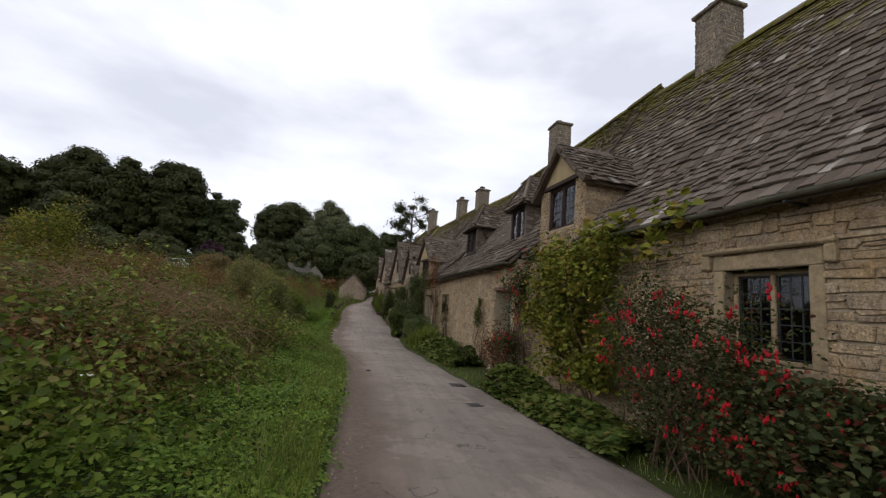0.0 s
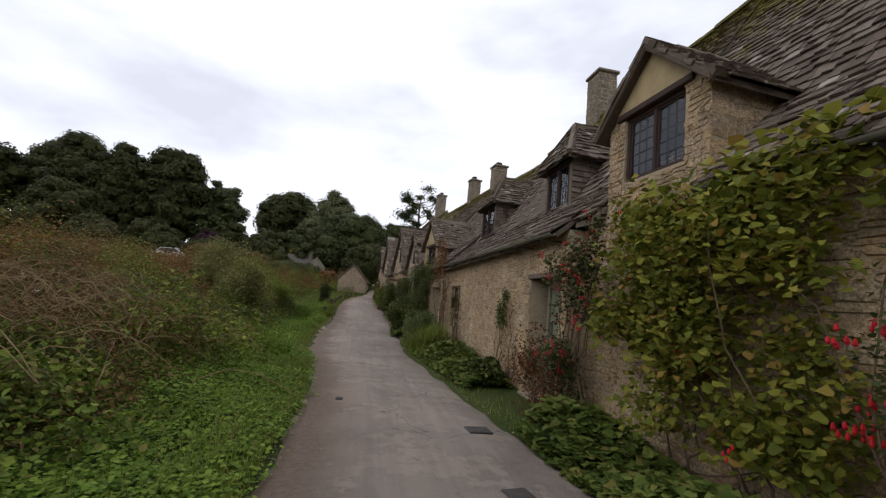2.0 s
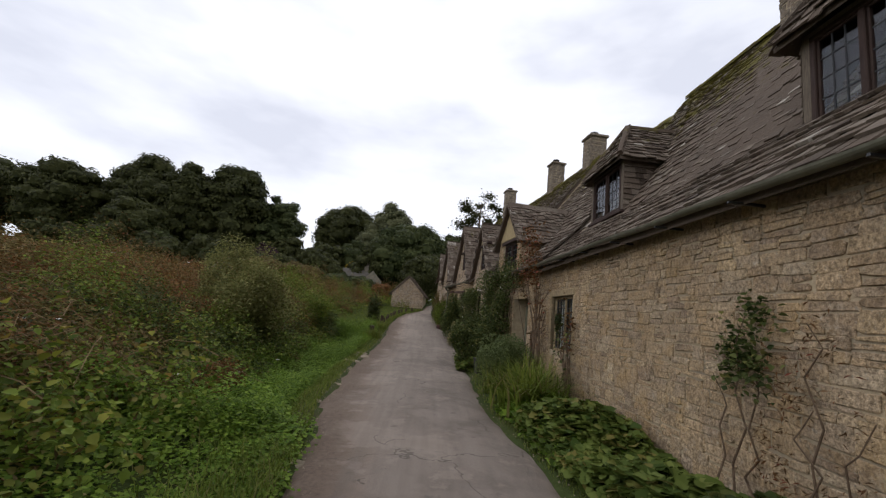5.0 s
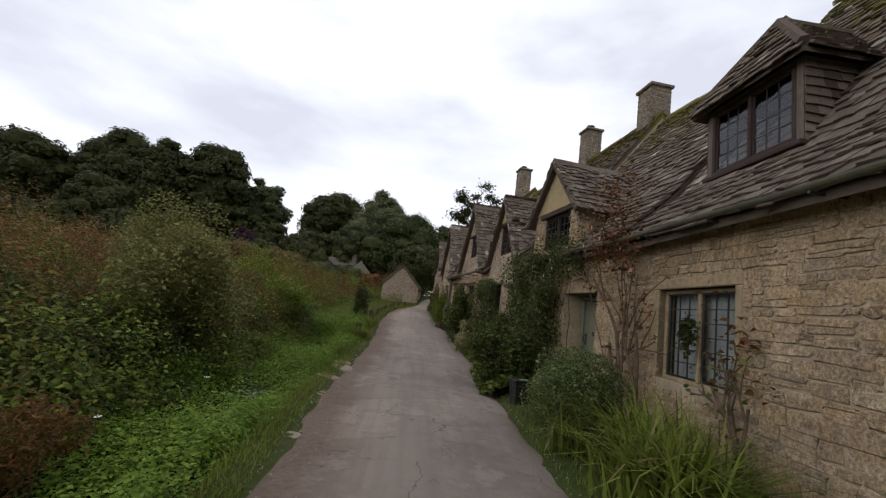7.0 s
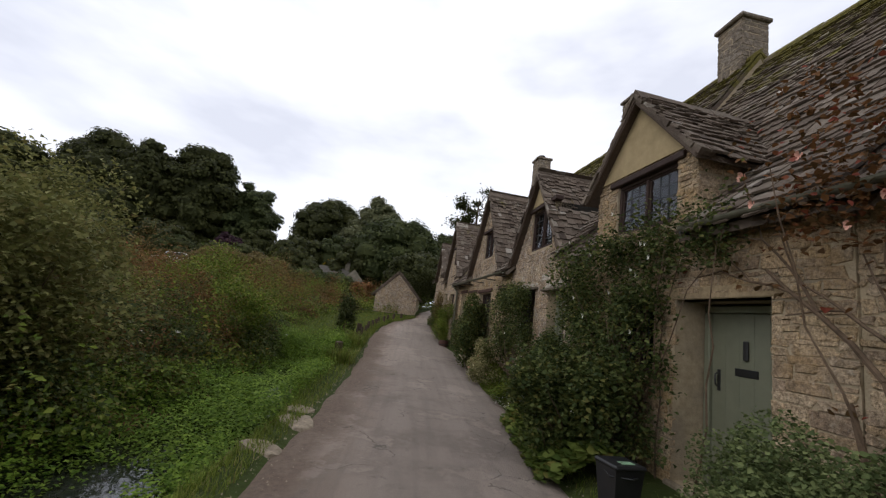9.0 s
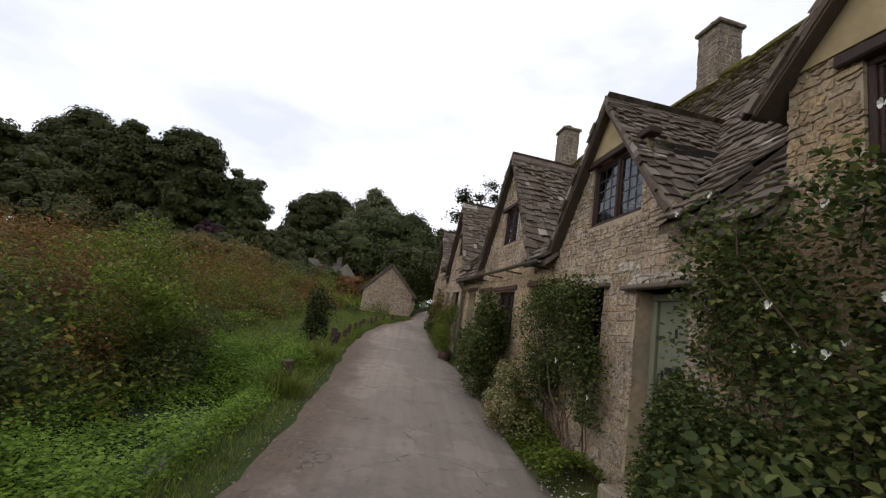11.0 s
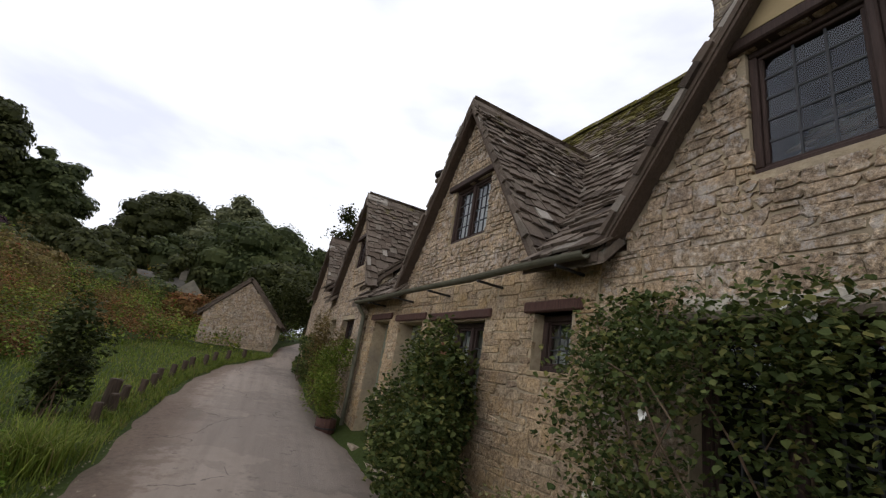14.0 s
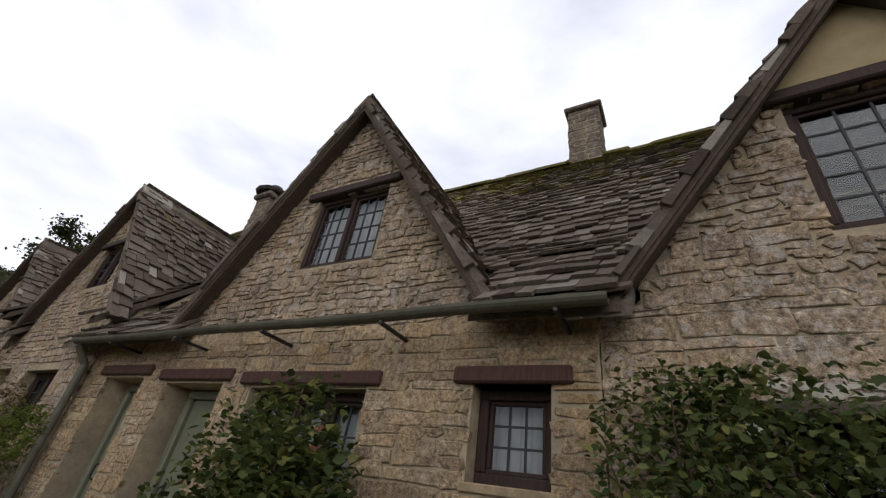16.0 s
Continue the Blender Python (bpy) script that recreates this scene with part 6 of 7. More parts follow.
def weeds(name, label, n_clumps, per, area, height, leaf, material, shape="diamond", seed=1, spread=0.3, d_range=(0.8, 24), where=None, spiky=0.0, flat=0.35):
    """Tall weeds in clumps over the meadow: denser and finer near the lane."""
    r = np.random.default_rng(seed)
    d = d_range[0] + (d_range[1] - d_range[0]) * r.uniform(0, 1, n_clumps) ** 1.35
    y = r.uniform(area[0], area[1], n_clumps)
    x = road_left(y) - d
    keep = np.ones(n_clumps, bool) if where is None else where(d, y, r)
    x, y, d = x[keep], y[keep], d[keep]
    n = len(x)
    hh = height * r.uniform(0.45, 1.4, n) * mounds(x, y)
    rad = spread * r.uniform(0.7, 1.4, n)
    k = np.repeat(np.arange(n), per)
    w = r.uniform(0, 2 * np.pi, len(k))
    up = r.uniform(0, 1, len(k)) ** (0.7 if not spiky else 0.9)
    shell = r.uniform(0.72, 1.06, len(k))
    side = np.sqrt(np.clip(1 - up ** (2 if not spiky else 1.3), 0, 1)) + 0.06
    px, py = x[k] + np.cos(w) * rad[k] * side * shell, y[k] + np.sin(w) * rad[k] * side * shell
    pz = ground_z(x, y)[k] + hh[k] * up * shell
    ob = part(name, leaf_data(name, np.stack([px, py, pz], 1), leaf * (0.8 + 0.02 * d[k]), shape, flat, np.stack([np.cos(w) * side, np.sin(w) * side, up], 1) * 0.4), material)
    return tagged(ob, label, "plants", kind="stuff")


def not_stream(d, y, r):
    in_stream = (y > 10.5) & (y < 25) & (d < 2.1)
    lawn = (y > 24) & (y < 34) & (d < 2.6)
    return ~(in_stream | lawn)


def patchy(scale, level, seed, extra=None):
    def f(d, y, r):
        x = road_left(y) - d
        v = np.array([noise.noise((a * scale, b * scale, seed)) for a, b in zip(x, y)])
        return (v > level) & not_stream(d, y, r)
    return f


weeds("nettles", "thick green nettles and weeds filling the meadow", 680, 58, (-7, 44), 0.66, 0.075, NETTLE, "broad", 1, 0.34, (1.0, 4.0), not_stream, 0.0, 0.1)
weeds("nettles", "rank green broad-leaved weeds in the foreground verge", 270, 80, (-6, 9), 0.7, 0.095, NETTLE, "broad", 2, 0.32, (1.9, 4.6), patchy(0.4, -0.25, 1.7), 0.0, 0.1)
weeds("low_herbs", "low bright green herbs on the verge", 1900, 40, (-6, 11.5), 0.13, 0.055, CRESS, "leafy", 10, 0.26, (0.1, 2.4), not_stream, 0.0, 0.8)
weeds("brambles", "mounds of green brambles on the bank", 210, 460, (-5, 44), 1.0, 0.085, NETTLE, "diamond", 11, 0.8, (2.4, 9), patchy(0.3, 0.0, 5.5))
weeds("brambles", "mounds of rusty dying brambles on the bank", 180, 480, (-5, 44), 1.0, 0.08, RUST, "diamond", 12, 0.75, (3.4, 14), patchy(0.22, -0.14, 3.1))
weeds("brambles", "mounds of dull olive brambles on the bank", 130, 460, (-5, 44), 1.15, 0.085, PALE, "diamond", 13, 0.8, (3.6, 14), not_stream)
weeds("brambles", "low mounds of browning brambles near the lane", 64, 400, (1.5, 10), 0.62, 0.055, RUST, "diamond", 14, 0.5, (2.0, 5.0), not_stream)
weeds("brambles", "low mounds of dull olive brambles near the lane", 40, 420, (-4, 12), 0.62, 0.07, PALE, "diamond", 15, 0.6, (2.4, 5.5), not_stream)
weeds("brambles", "dark green bramble mounds above the stream", 110, 520, (9, 26), 0.75, 0.06, ROSE, "broad", 16, 0.55, (2.3, 5.0), patchy(0.5, -0.1, 4.1))
weeds("meadow_grass", "dull brown-green grass between the weeds", 700, 60, (-6, 30), 0.5, 0.11, PALE, "narrow", 17, 0.4, (1.6, 6), not_stream, 1.0, 0.0)
weeds("brambles", "rust-brown dying growth in drifts on the bank", 90, 420, (-2, 30), 0.85, 0.07, RUST, "diamond", 18, 0.6, (3.0, 7.0), patchy(0.35, 0.05, 12.3))
weeds("docks", "yellowing docks among the nettles", 420, 40, (-6, 40), 0.7, 0.11, VINE, "broad", 9, 0.38, (1.2, 9), patchy(0.3, 0.12, 6.6))
weeds("willowherb", "rusty brown seeding willowherb on the bank", 1900, 46, (-6, 48), 1.15, 0.075, RUST, "narrow", 3, 0.36, (3.6, 17), patchy(0.17, -0.1, 3.1), 1.0)
weeds("seeding_weeds", "pale feathery seeding weeds on the bank", 1300, 50, (-6, 50), 1.05, 0.075, PALE, "narrow", 4, 0.4, (4.2, 20), patchy(0.14, -0.05, 8.7), 1.0)
weeds("far_weeds", "distant green weeds of the meadow", 1900, 26, (-4, 75), 0.95, 0.17, PALE, "diamond", 5, 0.8, (10, 46), None)
weeds("far_weeds", "distant rusty weeds of the meadow", 1800, 26, (-4, 75), 1.0, 0.17, RUST, "diamond", 6, 0.8, (8, 40), patchy(0.1, -0.12, 4.4))
weeds("watercress", "bright green watercress choking the stream", 2900, 40, (9.5, 25), 0.36, 0.06, CRESS, "diamond", 7, 0.22, (0.45, 2.5), lambda d, y, r: ~(((d < 0.8 + 0.1 * np.sin(y * 3)) & (y > 12.3) & (y < 12.8)) | ((d > 0.7) & (d < 1.25 + 0.12 * np.sin(y * 4)) & (y > 19.8) & (y < 21.6))), 0.0, 0.9)

# grass of the verges
rr = np.random.default_rng(12)
n = 23000
y = rr.uniform(-6, 34, n)
d = np.where((y > 10) & (y < 25.5), rr.uniform(-0.02, 1, n) * (0.44 + 0.42 * smooth(18.4, 20.4, y)), rr.exponential(0.28, n) - 0.04)
x = road_left(y) - d
tagged(part("verge_grass", blade_data("verge_grass", np.stack([x, y, ground_z(x, y) - 0.02], 1), (0.22 + 0.1 * (d > 0.25)) * np.where(y > 9.5, 0.55, 1.0), 0.011, 0.7), GRASS), "ragged green grass along the lane's edge", "grass", kind="stuff")
n = 16000
y = rr.uniform(23.5, 34.5, n)
d = rr.uniform(0, 3.2, n)
x = road_left(y) - d
tagged(part("lawn", blade_data("lawn", np.stack([x, y, ground_z(x, y) - 0.01], 1), 0.09, 0.02, 0.6), GRASS), "short mown green grass beside the posts", "grass", kind="stuff")
n = 4500
y = rr.uniform(-5, 24, n)
x = np.array(road_right(y)) + rr.exponential(0.22, n) - 0.03
tagged(part("verge_grass", blade_data("verge_grass", np.stack([x, y, ground_z(x, y) - 0.02], 1), 0.13, 0.01, 0.7), GRASS), "short grass at the foot of the garden beds", "grass", kind="stuff")

# dry bramble stems lying in a tangle
m = Mesh()
r = random.Random(4)
for k in range(620):
    cy, cd = r.gauss(5.8, 2.2), abs(r.gauss(3.0, 1.0)) + 0.7
    cx = float(road_left(cy)) - cd
    w, ln = r.uniform(0, 6.28), r.uniform(0.5, 1.3)
    z = float(ground_z(cx, cy)) + r.uniform(0.35, 0.78)
    p = [Vector((cx + math.cos(w) * ln * s, cy + math.sin(w) * ln * s, z + 0.22 * math.sin(math.pi * s) - 0.15 * s + r.uniform(-0.03, 0.03))) for s in (0, 0.25, 0.5, 0.75, 1)]
    m.tube(p, 0.006, 0.003, 4)
tagged(part("dry_brambles", m, DRY), "tangle of dry brown bramble stems", "brambles", kind="stuff")

# shrubs standing in the meadow
for at, rad, n, mat, lab in (((-2.9, 16.6), (0.95, 1.3, 1.15), 15000, WILLOW, "big pale green willow shrub on the stream bank"), ((-4.3, 18.6), (1.1, 1.3, 1.2), 10000, WILLOW, "pale green willow shrub on the bank"),
                             ((-1.5, 12.2), (0.42, 0.55, 0.5), 1900, RUST, "brown dying weed clump over the stream"), ((-7.2, 9.5), (0.9, 0.9, 1.25), 5200, VINE, "bright green sapling standing in the weeds"),
                             ((-0.9, 26.6), (0.35, 0.35, 0.75), 2600, TREE_MID, "small dark conical shrub beside the lawn"), ((-5.4, 26.5), (1.2, 1.3, 1.0), 5600, NETTLE, "dark green thicket on the bank"),
                             ((-2.9, 22.6), (0.9, 1.2, 0.85), 5200, NETTLE, "leafy bramble thicket above the stream")):
    bush("shrub", lab, "shrub", at, rad, n, 0.075, mat, "narrow" if mat is RUST else "diamond", (), 8, 18, 0.35, int(abs(at[0] * 31 + at[1] * 7)))
# small white flowers in the weeds
for k in range(26):
    yy = r.uniform(-1, 24)
    xx = float(road_left(yy)) - r.uniform(1.2, 4.5)
    m = Mesh()
    for j in range(6):
        w = j * 1.05
        m.face((0, 0, 0), (0.035 * math.cos(w - 0.4), 0.035 * math.sin(w - 0.4), 0.012), (0.05 * math.cos(w), 0.05 * math.sin(w), 0.015), (0.035 * math.cos(w + 0.4), 0.035 * math.sin(w + 0.4), 0.012))
    f = thing("wild_flower", "small white wild flower among the weeds", "flower", Matrix.Translation((xx, yy, float(ground_z(xx, yy)) + r.uniform(0.45, 0.6))), "white flowers in the meadow")
    part("petals", m, WHITE, f)
    part("stalk", Mesh().tube([(0, 0, 0), (0.01, 0.01, -0.3), (0.0, 0.02, -0.62)], 0.004, 0.005, 4), STEM, f)


# ---- trees ----
def crown(n, centre, radii, lumps, seed):
    """A crown of many rounded boughs: leaf places, the way each leaf faces, and the dense inside of the boughs as a mesh."""
    r = np.random.default_rng(seed)
    k = np.arange(lumps) + 0.5
    up, w = 1 - 2 * k / lumps, k * 2.39996 + r.normal(0, 0.25, lumps)
    side = np.sqrt(1 - up * up)
    c = np.stack([side * np.cos(w), side * np.sin(w), up], 1) * r.uniform(0.5, 0.78, (lumps, 1))
    lr = r.uniform(0.11, 0.31, lumps)
    which = r.choice(lumps, n, p=lr ** 2 / (lr ** 2).sum())
    d = r.normal(size=(n, 3)) + c[which] * 0.9
    d /= np.linalg.norm(d, axis=1)[:, None]
    squash = np.array([1.0, 1.0, 0.7 * radii[0] / radii[2]])
    p = c[which] + d * squash * (lr[which] * r.uniform(0.8, 1.2, n))[:, None]
    inside = Mesh()
    for (x, y, z), q in zip(c, lr * 0.86):
        if q > 0.17:
            inside.lathe([(q * math.sin(v), -q * squash[2] * math.cos(v)) for v in (0.3, 1.1, 2.0, 2.85)], (x, y, z), 7)
    inside.lathe([(0.62 * math.sin(v), -0.62 * math.cos(v)) for v in (0.2, 0.8, 1.35, 1.9, 2.5, 2.95)], (0, 0, 0), 10)
    scale = np.asarray(radii)
    inside.v = [tuple(np.asarray(centre) + np.array(v) * scale) for v in inside.v]
    return np.asarray(centre) + p * scale, d, inside


def tree(at, top, half, n, leaf, material, label, seed, trunk=0.35, skirt=0.25, lumps=22, name="tree"):
    r = random.Random(seed)
    z = float(ground_z(*at))
    ob = thing(name, label, "tree", Matrix.Translation((at[0], at[1], z)))
    h = top - z
    rad = (half * 1.0, half * 1.0, h * (1 - skirt) * 0.52)
    cz = h - rad[2] * 0.98
    pts, out, inside = crown(n, (0, 0, cz), rad, lumps, seed)
    out, pts = out[pts[:, 2] > 0.3], pts[pts[:, 2] > 0.3]
    cr = part("crown", leaf_data("crown", pts, leaf, "leafy", 0.05, out * 1.5), material, ob)
    part("inner_foliage", inside, material, cr)
    m = Mesh()
    m.tube([(0, 0, -0.5), (0.05 * half, 0, h * 0.25), (0, 0.03 * half, h * 0.5), (0, 0, h * 0.8)], trunk, trunk * 0.3, 8)
    for k in range(9):
        w = k * 2.4 + r.random()
        q = h * r.uniform(0.25, 0.6)
        m.tube([(0, 0, q), (math.cos(w) * half * 0.35, math.sin(w) * half * 0.35, q + h * 0.1), (math.cos(w) * half * 0.6, math.sin(w) * half * 0.6, q + h * 0.2)], trunk * 0.35, trunk * 0.08, 6)
    part("trunk", m, BARK, ob)
    return ob


for x, y, top, half, mat, lab, n, leaf, lumps, skirt in (
        (-57, 72, 20.0, 7.2, TREE_DARK, "broad dark tree in the woodland", 17000, 0.4, 46, 0.05), (-72, 72, 19.5, 9, TREE_DARK, "broad dark tree in the woodland", 17000, 0.42, 46, 0.05),
        (-45.3, 73, 23.2, 6.3, TREE_DARK, "tall dark rounded lime tree", 20000, 0.38, 50, 0.05), (-36.8, 70, 21.4, 5.0, TREE_DARK, "tall dark rounded lime tree", 17000, 0.38, 46, 0.05),
        (-30.4, 72, 22.6, 5.8, TREE_DARK, "tall dark rounded lime tree", 20000, 0.38, 50, 0.05), (-24.2, 74, 18.4, 4.6, TREE_MID, "dark green tree at the wood's end", 15000, 0.36, 40, 0.05),
        (-51, 80, 22.0, 7.0, TREE_DARK, "dark tree in the far woodland", 13000, 0.42, 40, 0.05), (-40, 64, 13.0, 5.0, TREE_DARK, "dark tree below the woodland limes", 10000, 0.34, 36, 0.03),
        (-20.2, 70, 11.5, 3.4, TREE_DARK, "dark green holly tree beside the wood", 9000, 0.3, 34, 0.03), (-19.2, 58, 8.1, 2.3, TREE_PURPLE, "purple-leaved plum tree by the wood", 8000, 0.26, 34, 0.02),
        (-16.0, 88, 20.6, 7.0, TREE_DARK, "dark spreading cedar tree", 12000, 0.36, 44, 0.3), (-5.9, 80, 21.6, 4.8, TREE_PALE, "tall pale willow tree", 14000, 0.3, 44, 0.1),
        (-9.0, 78, 15.4, 4.2, TREE_PALE, "pale grey-green willow tree", 10000, 0.3, 36, 0.05), (-1.6, 66, 13.8, 6.3, TREE_MID, "broad round green tree", 20000, 0.3, 56, 0.03),
        (5.0, 72, 15.0, 4.8, TREE_MID, "green tree behind the shed", 12000, 0.3, 40, 0.03), (1.4, 52, 8.0, 3.2, TREE_DARK, "dark hedge tree behind the shed", 11000, 0.22, 44, 0.02),
        (-24.4, 57, 6.8, 2.7, TREE_MID, "round bush at the wood's edge", 9000, 0.22, 40, 0.02), (-32.4, 58, 8.6, 2.4, TREE_MID, "rounded young tree before the wood", 8000, 0.22, 36, 0.02),
        (-16, 50, 5.6, 2.4, PALE, "grey-green thicket on the bank", 9000, 0.17, 36, 0.02), (-11, 46, 4.9, 2.4, PALE, "grey-green thicket on the bank", 9000, 0.17, 36, 0.02),
        (-7, 46, 4.4, 1.8, TREE_MID, "green bush beside the far house", 7000, 0.17, 32, 0.02), (-4.5, 44, 4.1, 1.6, TREE_MID, "green bush behind the lawn", 7000, 0.17, 32, 0.02), (-2.0, 40, 3.4, 1.1, RUST, "rusty bush by the shed", 4200, 0.14, 26, 0.02)):
    tree((x, y), top + (0.8 if top > 12 else 0.1), half, int(n * 0.75), leaf * 1.05, mat, lab, int(abs(x * 13 + y)), skirt=skirt, lumps=lumps * 3, trunk=0.4 if top > 12 else 0.12)


def open_tree(at, top, half, label, seed):
    """A thin-crowned tree: separate leafy boughs on bare limbs, with sky between them."""
    r, rr = random.Random(seed), np.random.default_rng(seed)
    z = float(ground_z(*at))
    ob = thing("tree", label, "tree", Matrix.Translation((at[0], at[1], z)))
    h, limbs, pts = top - z, Mesh(), []
    limbs.tube([(0, 0, -0.5), (0.2, 0, h * 0.4), (0, 0, h * 0.75), (0.1, 0, h * 0.93)], 0.35, 0.06, 8)
    for k in range(26):
        w, q = k * 2.4 + r.random(), h * r.uniform(0.42, 0.9)
        ln = half * r.uniform(0.45, 1.0) * (1.25 - 0.5 * q / h)
        e = Vector((math.cos(w) * ln, math.sin(w) * ln, min(h - 0.4, q + ln * r.uniform(0.2, 0.6))))
        limbs.tube([(0, 0, q), (e.x * 0.5, e.y * 0.5, q + (e.z - q) * 0.35), e], 0.1, 0.03, 5)
        pts.append(np.array(e) + rr.normal(0, 1, (260, 3)) * np.array([0.5, 0.5, 0.32]) * r.uniform(0.7, 1.3))
    part("crown", leaf_data("crown", np.concatenate(pts), 0.26, "leafy", 0.2), TREE_DARK, ob)
    part("trunk", limbs, BARK, ob)


open_tree((8.8, 70), 20.6, 4.0, "open-crowned dark tree behind the roofs", 91)
for k in range(15):
    x = -74 + k * 4.4
    tree((x, 57 + 3 * math.sin(k * 2.3)), 7.2 + 1.2 * math.sin(k * 1.9), 3.4, 6500, 0.34, TREE_DARK if k % 3 else TREE_MID, "dark leafy undergrowth at the wood's edge", 300 + k, skirt=0.0, lumps=30, trunk=0.12, name="undergrowth")
for k in range(5):
    tree((-13.5 + k * 3.6, 66 + 2 * math.sin(k * 2.1)), 10.6 + math.sin(k * 1.7), 3.6, 5200, 0.34, TREE_MID if k % 2 else TREE_DARK, "dense green trees behind the far house", 330 + k, skirt=0.0, lumps=30, trunk=0.12)
bush("shrub", "bright yellow shrub behind the far house", "shrub", (-9.6, 66), (1.3, 1.3, 1.2), 3000, 0.3, TREE_YELLOW, "diamond", (), 4, 9, 0.5, 77, lift=5.2)

# ---- the house on the hill ----
hz = 4.0
hill = thing("house", "distant grey stone house with gables and chimneys", "house", Matrix.Translation((-8.5, 60, hz - 0.8)) @ pose(0, 0, 0, 0, 0, 8))
part("wall", Mesh().box(-3.0, 2.6, 0, 4, -1.5, 1.4), FARSTONE, hill)
part("roof", Mesh().prism([(-0.2, 1.3), (2.0, 3.1), (4.2, 1.3), (4.2, 1.2), (-0.2, 1.2)], 0, -3.2, 2.8), FARROOF, hill, "grey slate roof")
for x, w, t in ((-1.6, 0.75, 2.35), (0.2, 0.75, 2.35)):
    part("gable", Mesh().prism([(x - w, -1.5), (x + w, -1.5), (x + w, 1.3), (x, t), (x - w, 1.3)], 1, -0.35, 1.5), FARSTONE, hill)
    wf = part("window", Mesh().box(x - 0.3, x + 0.3, -0.42, -0.352, 0.7, 1.3), FARSTONE, hill)
    part("pane", Mesh().box(x - 0.25, x + 0.25, -0.44, -0.425, 0.75, 1.25), PAINTBLACK, wf)
part("wing", Mesh().prism([(1.6, -1.5), (4.0, -1.5), (4.0, 1.6), (2.8, 2.9), (1.6, 1.6)], 1, -0.6, 4), FARSTONE, hill, "projecting stone gable wing")
wf = part("window", Mesh().box(2.2, 3.4, -0.68, -0.603, 0.8, 1.5), FARSTONE, hill)
for k in range(3):
    part("pane", Mesh().box(2.26 + k * 0.38, 2.56 + k * 0.38, -0.7, -0.683, 0.86, 1.44), PAINTBLACK, wf)
for x, y, t in ((-2.8, 2.0, 3.8), (1.9, 2.0, 4.2)):
    part("chimney", Mesh().soft_box(x - 0.28, x + 0.28, y - 0.28, y + 0.28, 2.2, t, 0.04).soft_box(x - 0.34, x + 0.34, y - 0.34, y + 0.34, t - 0.1, t, 0.03), FARSTONE, hill)

# ---- things along the lane ----
def stump(at, h, r0, seed, tilt=0.0):
    r = random.Random(seed)
    z = float(ground_z(*at))
    ob = thing("post", "short weathered round wooden post in the grass", "post", Matrix.Translation((at[0], at[1], z)) @ pose(0, 0, 0, tilt, -tilt, 0), "posts along the lane")
    prof = [(r0 * 1.05, -0.25), (r0, 0.0), (r0 * 0.98, h * 0.5), (r0 * 1.0, h - 0.02), (r0 * 0.9, h)]
    m = Mesh().lathe(prof, (0, 0, 0), 12)
    m.v = [(x + r.uniform(-0.006, 0.006), y + r.uniform(-0.006, 0.006), z) for x, y, z in m.v]
    part("shaft", m, POSTWOOD, ob)
    return ob


stump((-0.36, 22.7), 0.46, 0.095, 1, 3)
stump((-0.5, 27.3), 0.4, 0.085, 2, -2)
for k in range(13):
    yy = 26.6 + k * 0.55
    stump((float(road_left(yy)) - 0.3 + 0.04 * math.sin(k * 2.2), yy), 0.25, 0.055, 10 + k, 4 * math.sin(k * 1.7))
grass_clump((-0.33, 22.5), 520, 0.5, 0.013, "arching grass tuft round the post", seed=11, spread=0.15, name="grass_tuft")
grass_clump((-0.42, 25.1), 520, 0.55, 0.014, "arching pale grass tuft on the verge", seed=12, spread=0.16, name="grass_tuft")
for k in range(12):
    yy = 26.3 + k * 0.6
    grass_clump((float(road_left(yy)) - 0.28, yy), 90, 0.16, 0.012, "grass tuft round the post", seed=20 + k, spread=0.1, name="grass_tuft")


def edge_stone(at, size, seed, lift=0.0):
    """A worn irregular stone set in the lane's edge."""
    r = random.Random(seed)
    bm = bmesh.new()
    bmesh.ops.create_icosphere(bm, subdivisions=2, radius=1.0)
    for v in bm.verts:
        q = 1 + 0.25 * noise.noise(v.co * 1.3 + Vector((seed, 0, 0)))
        v.co = Vector((max(-0.8, min(0.8, v.co.x * q)) * size[0], max(-0.8, min(0.8, v.co.y * q)) * size[1], max(-0.6, min(0.55, v.co.z * q)) * size[2]))
    me = bpy.data.meshes.new("edge_stone")
    bm.to_mesh(me)
    bm.free()
    ob = part("edge_stone", me, KERB)
    ob.matrix_basis = Matrix.Translation((at[0], at[1], min(float(road_z(at[1])), float(ground_z(*at)) + 0.02) + lift - size[2] * 0.5)) @ pose(0, 0, 0, 0, 0, r.uniform(0, 180))
    return tagged(ob, "worn pale stone set in the lane's edge", "stone", "edge stones")


edge_stone((-0.02, 17.9), (0.26, 0.42, 0.14), 1)
edge_stone((-0.12, 18.5), (0.25, 0.3, 0.22), 2)
edge_stone((-0.1, 16.9), (0.2, 0.35, 0.16), 3)
for k in (1, 4, 5, 6, 7, 8, 9, 10, 11):
    yy = 11.8 + k * 0.8 + 0.6 * math.sin(k * 5.0) if k < 6 else 19.4 + (k - 6) * 0.85
    edge_stone((float(road_left(yy)) + r.uniform(-0.1, 0.05) - (0.6 if k >= 6 else 0.04), yy), (r.uniform(0.05, 0.2), r.uniform(0.08, 0.26), 0.07), 30 + k, -0.015)
for k, yy in enumerate((5.6, 6.4, 8.1, 9.4, 13.6)):
    edge_stone((float(road_left(yy)) + 0.05, yy), (0.14, 0.12, 0.07), 60 + k)


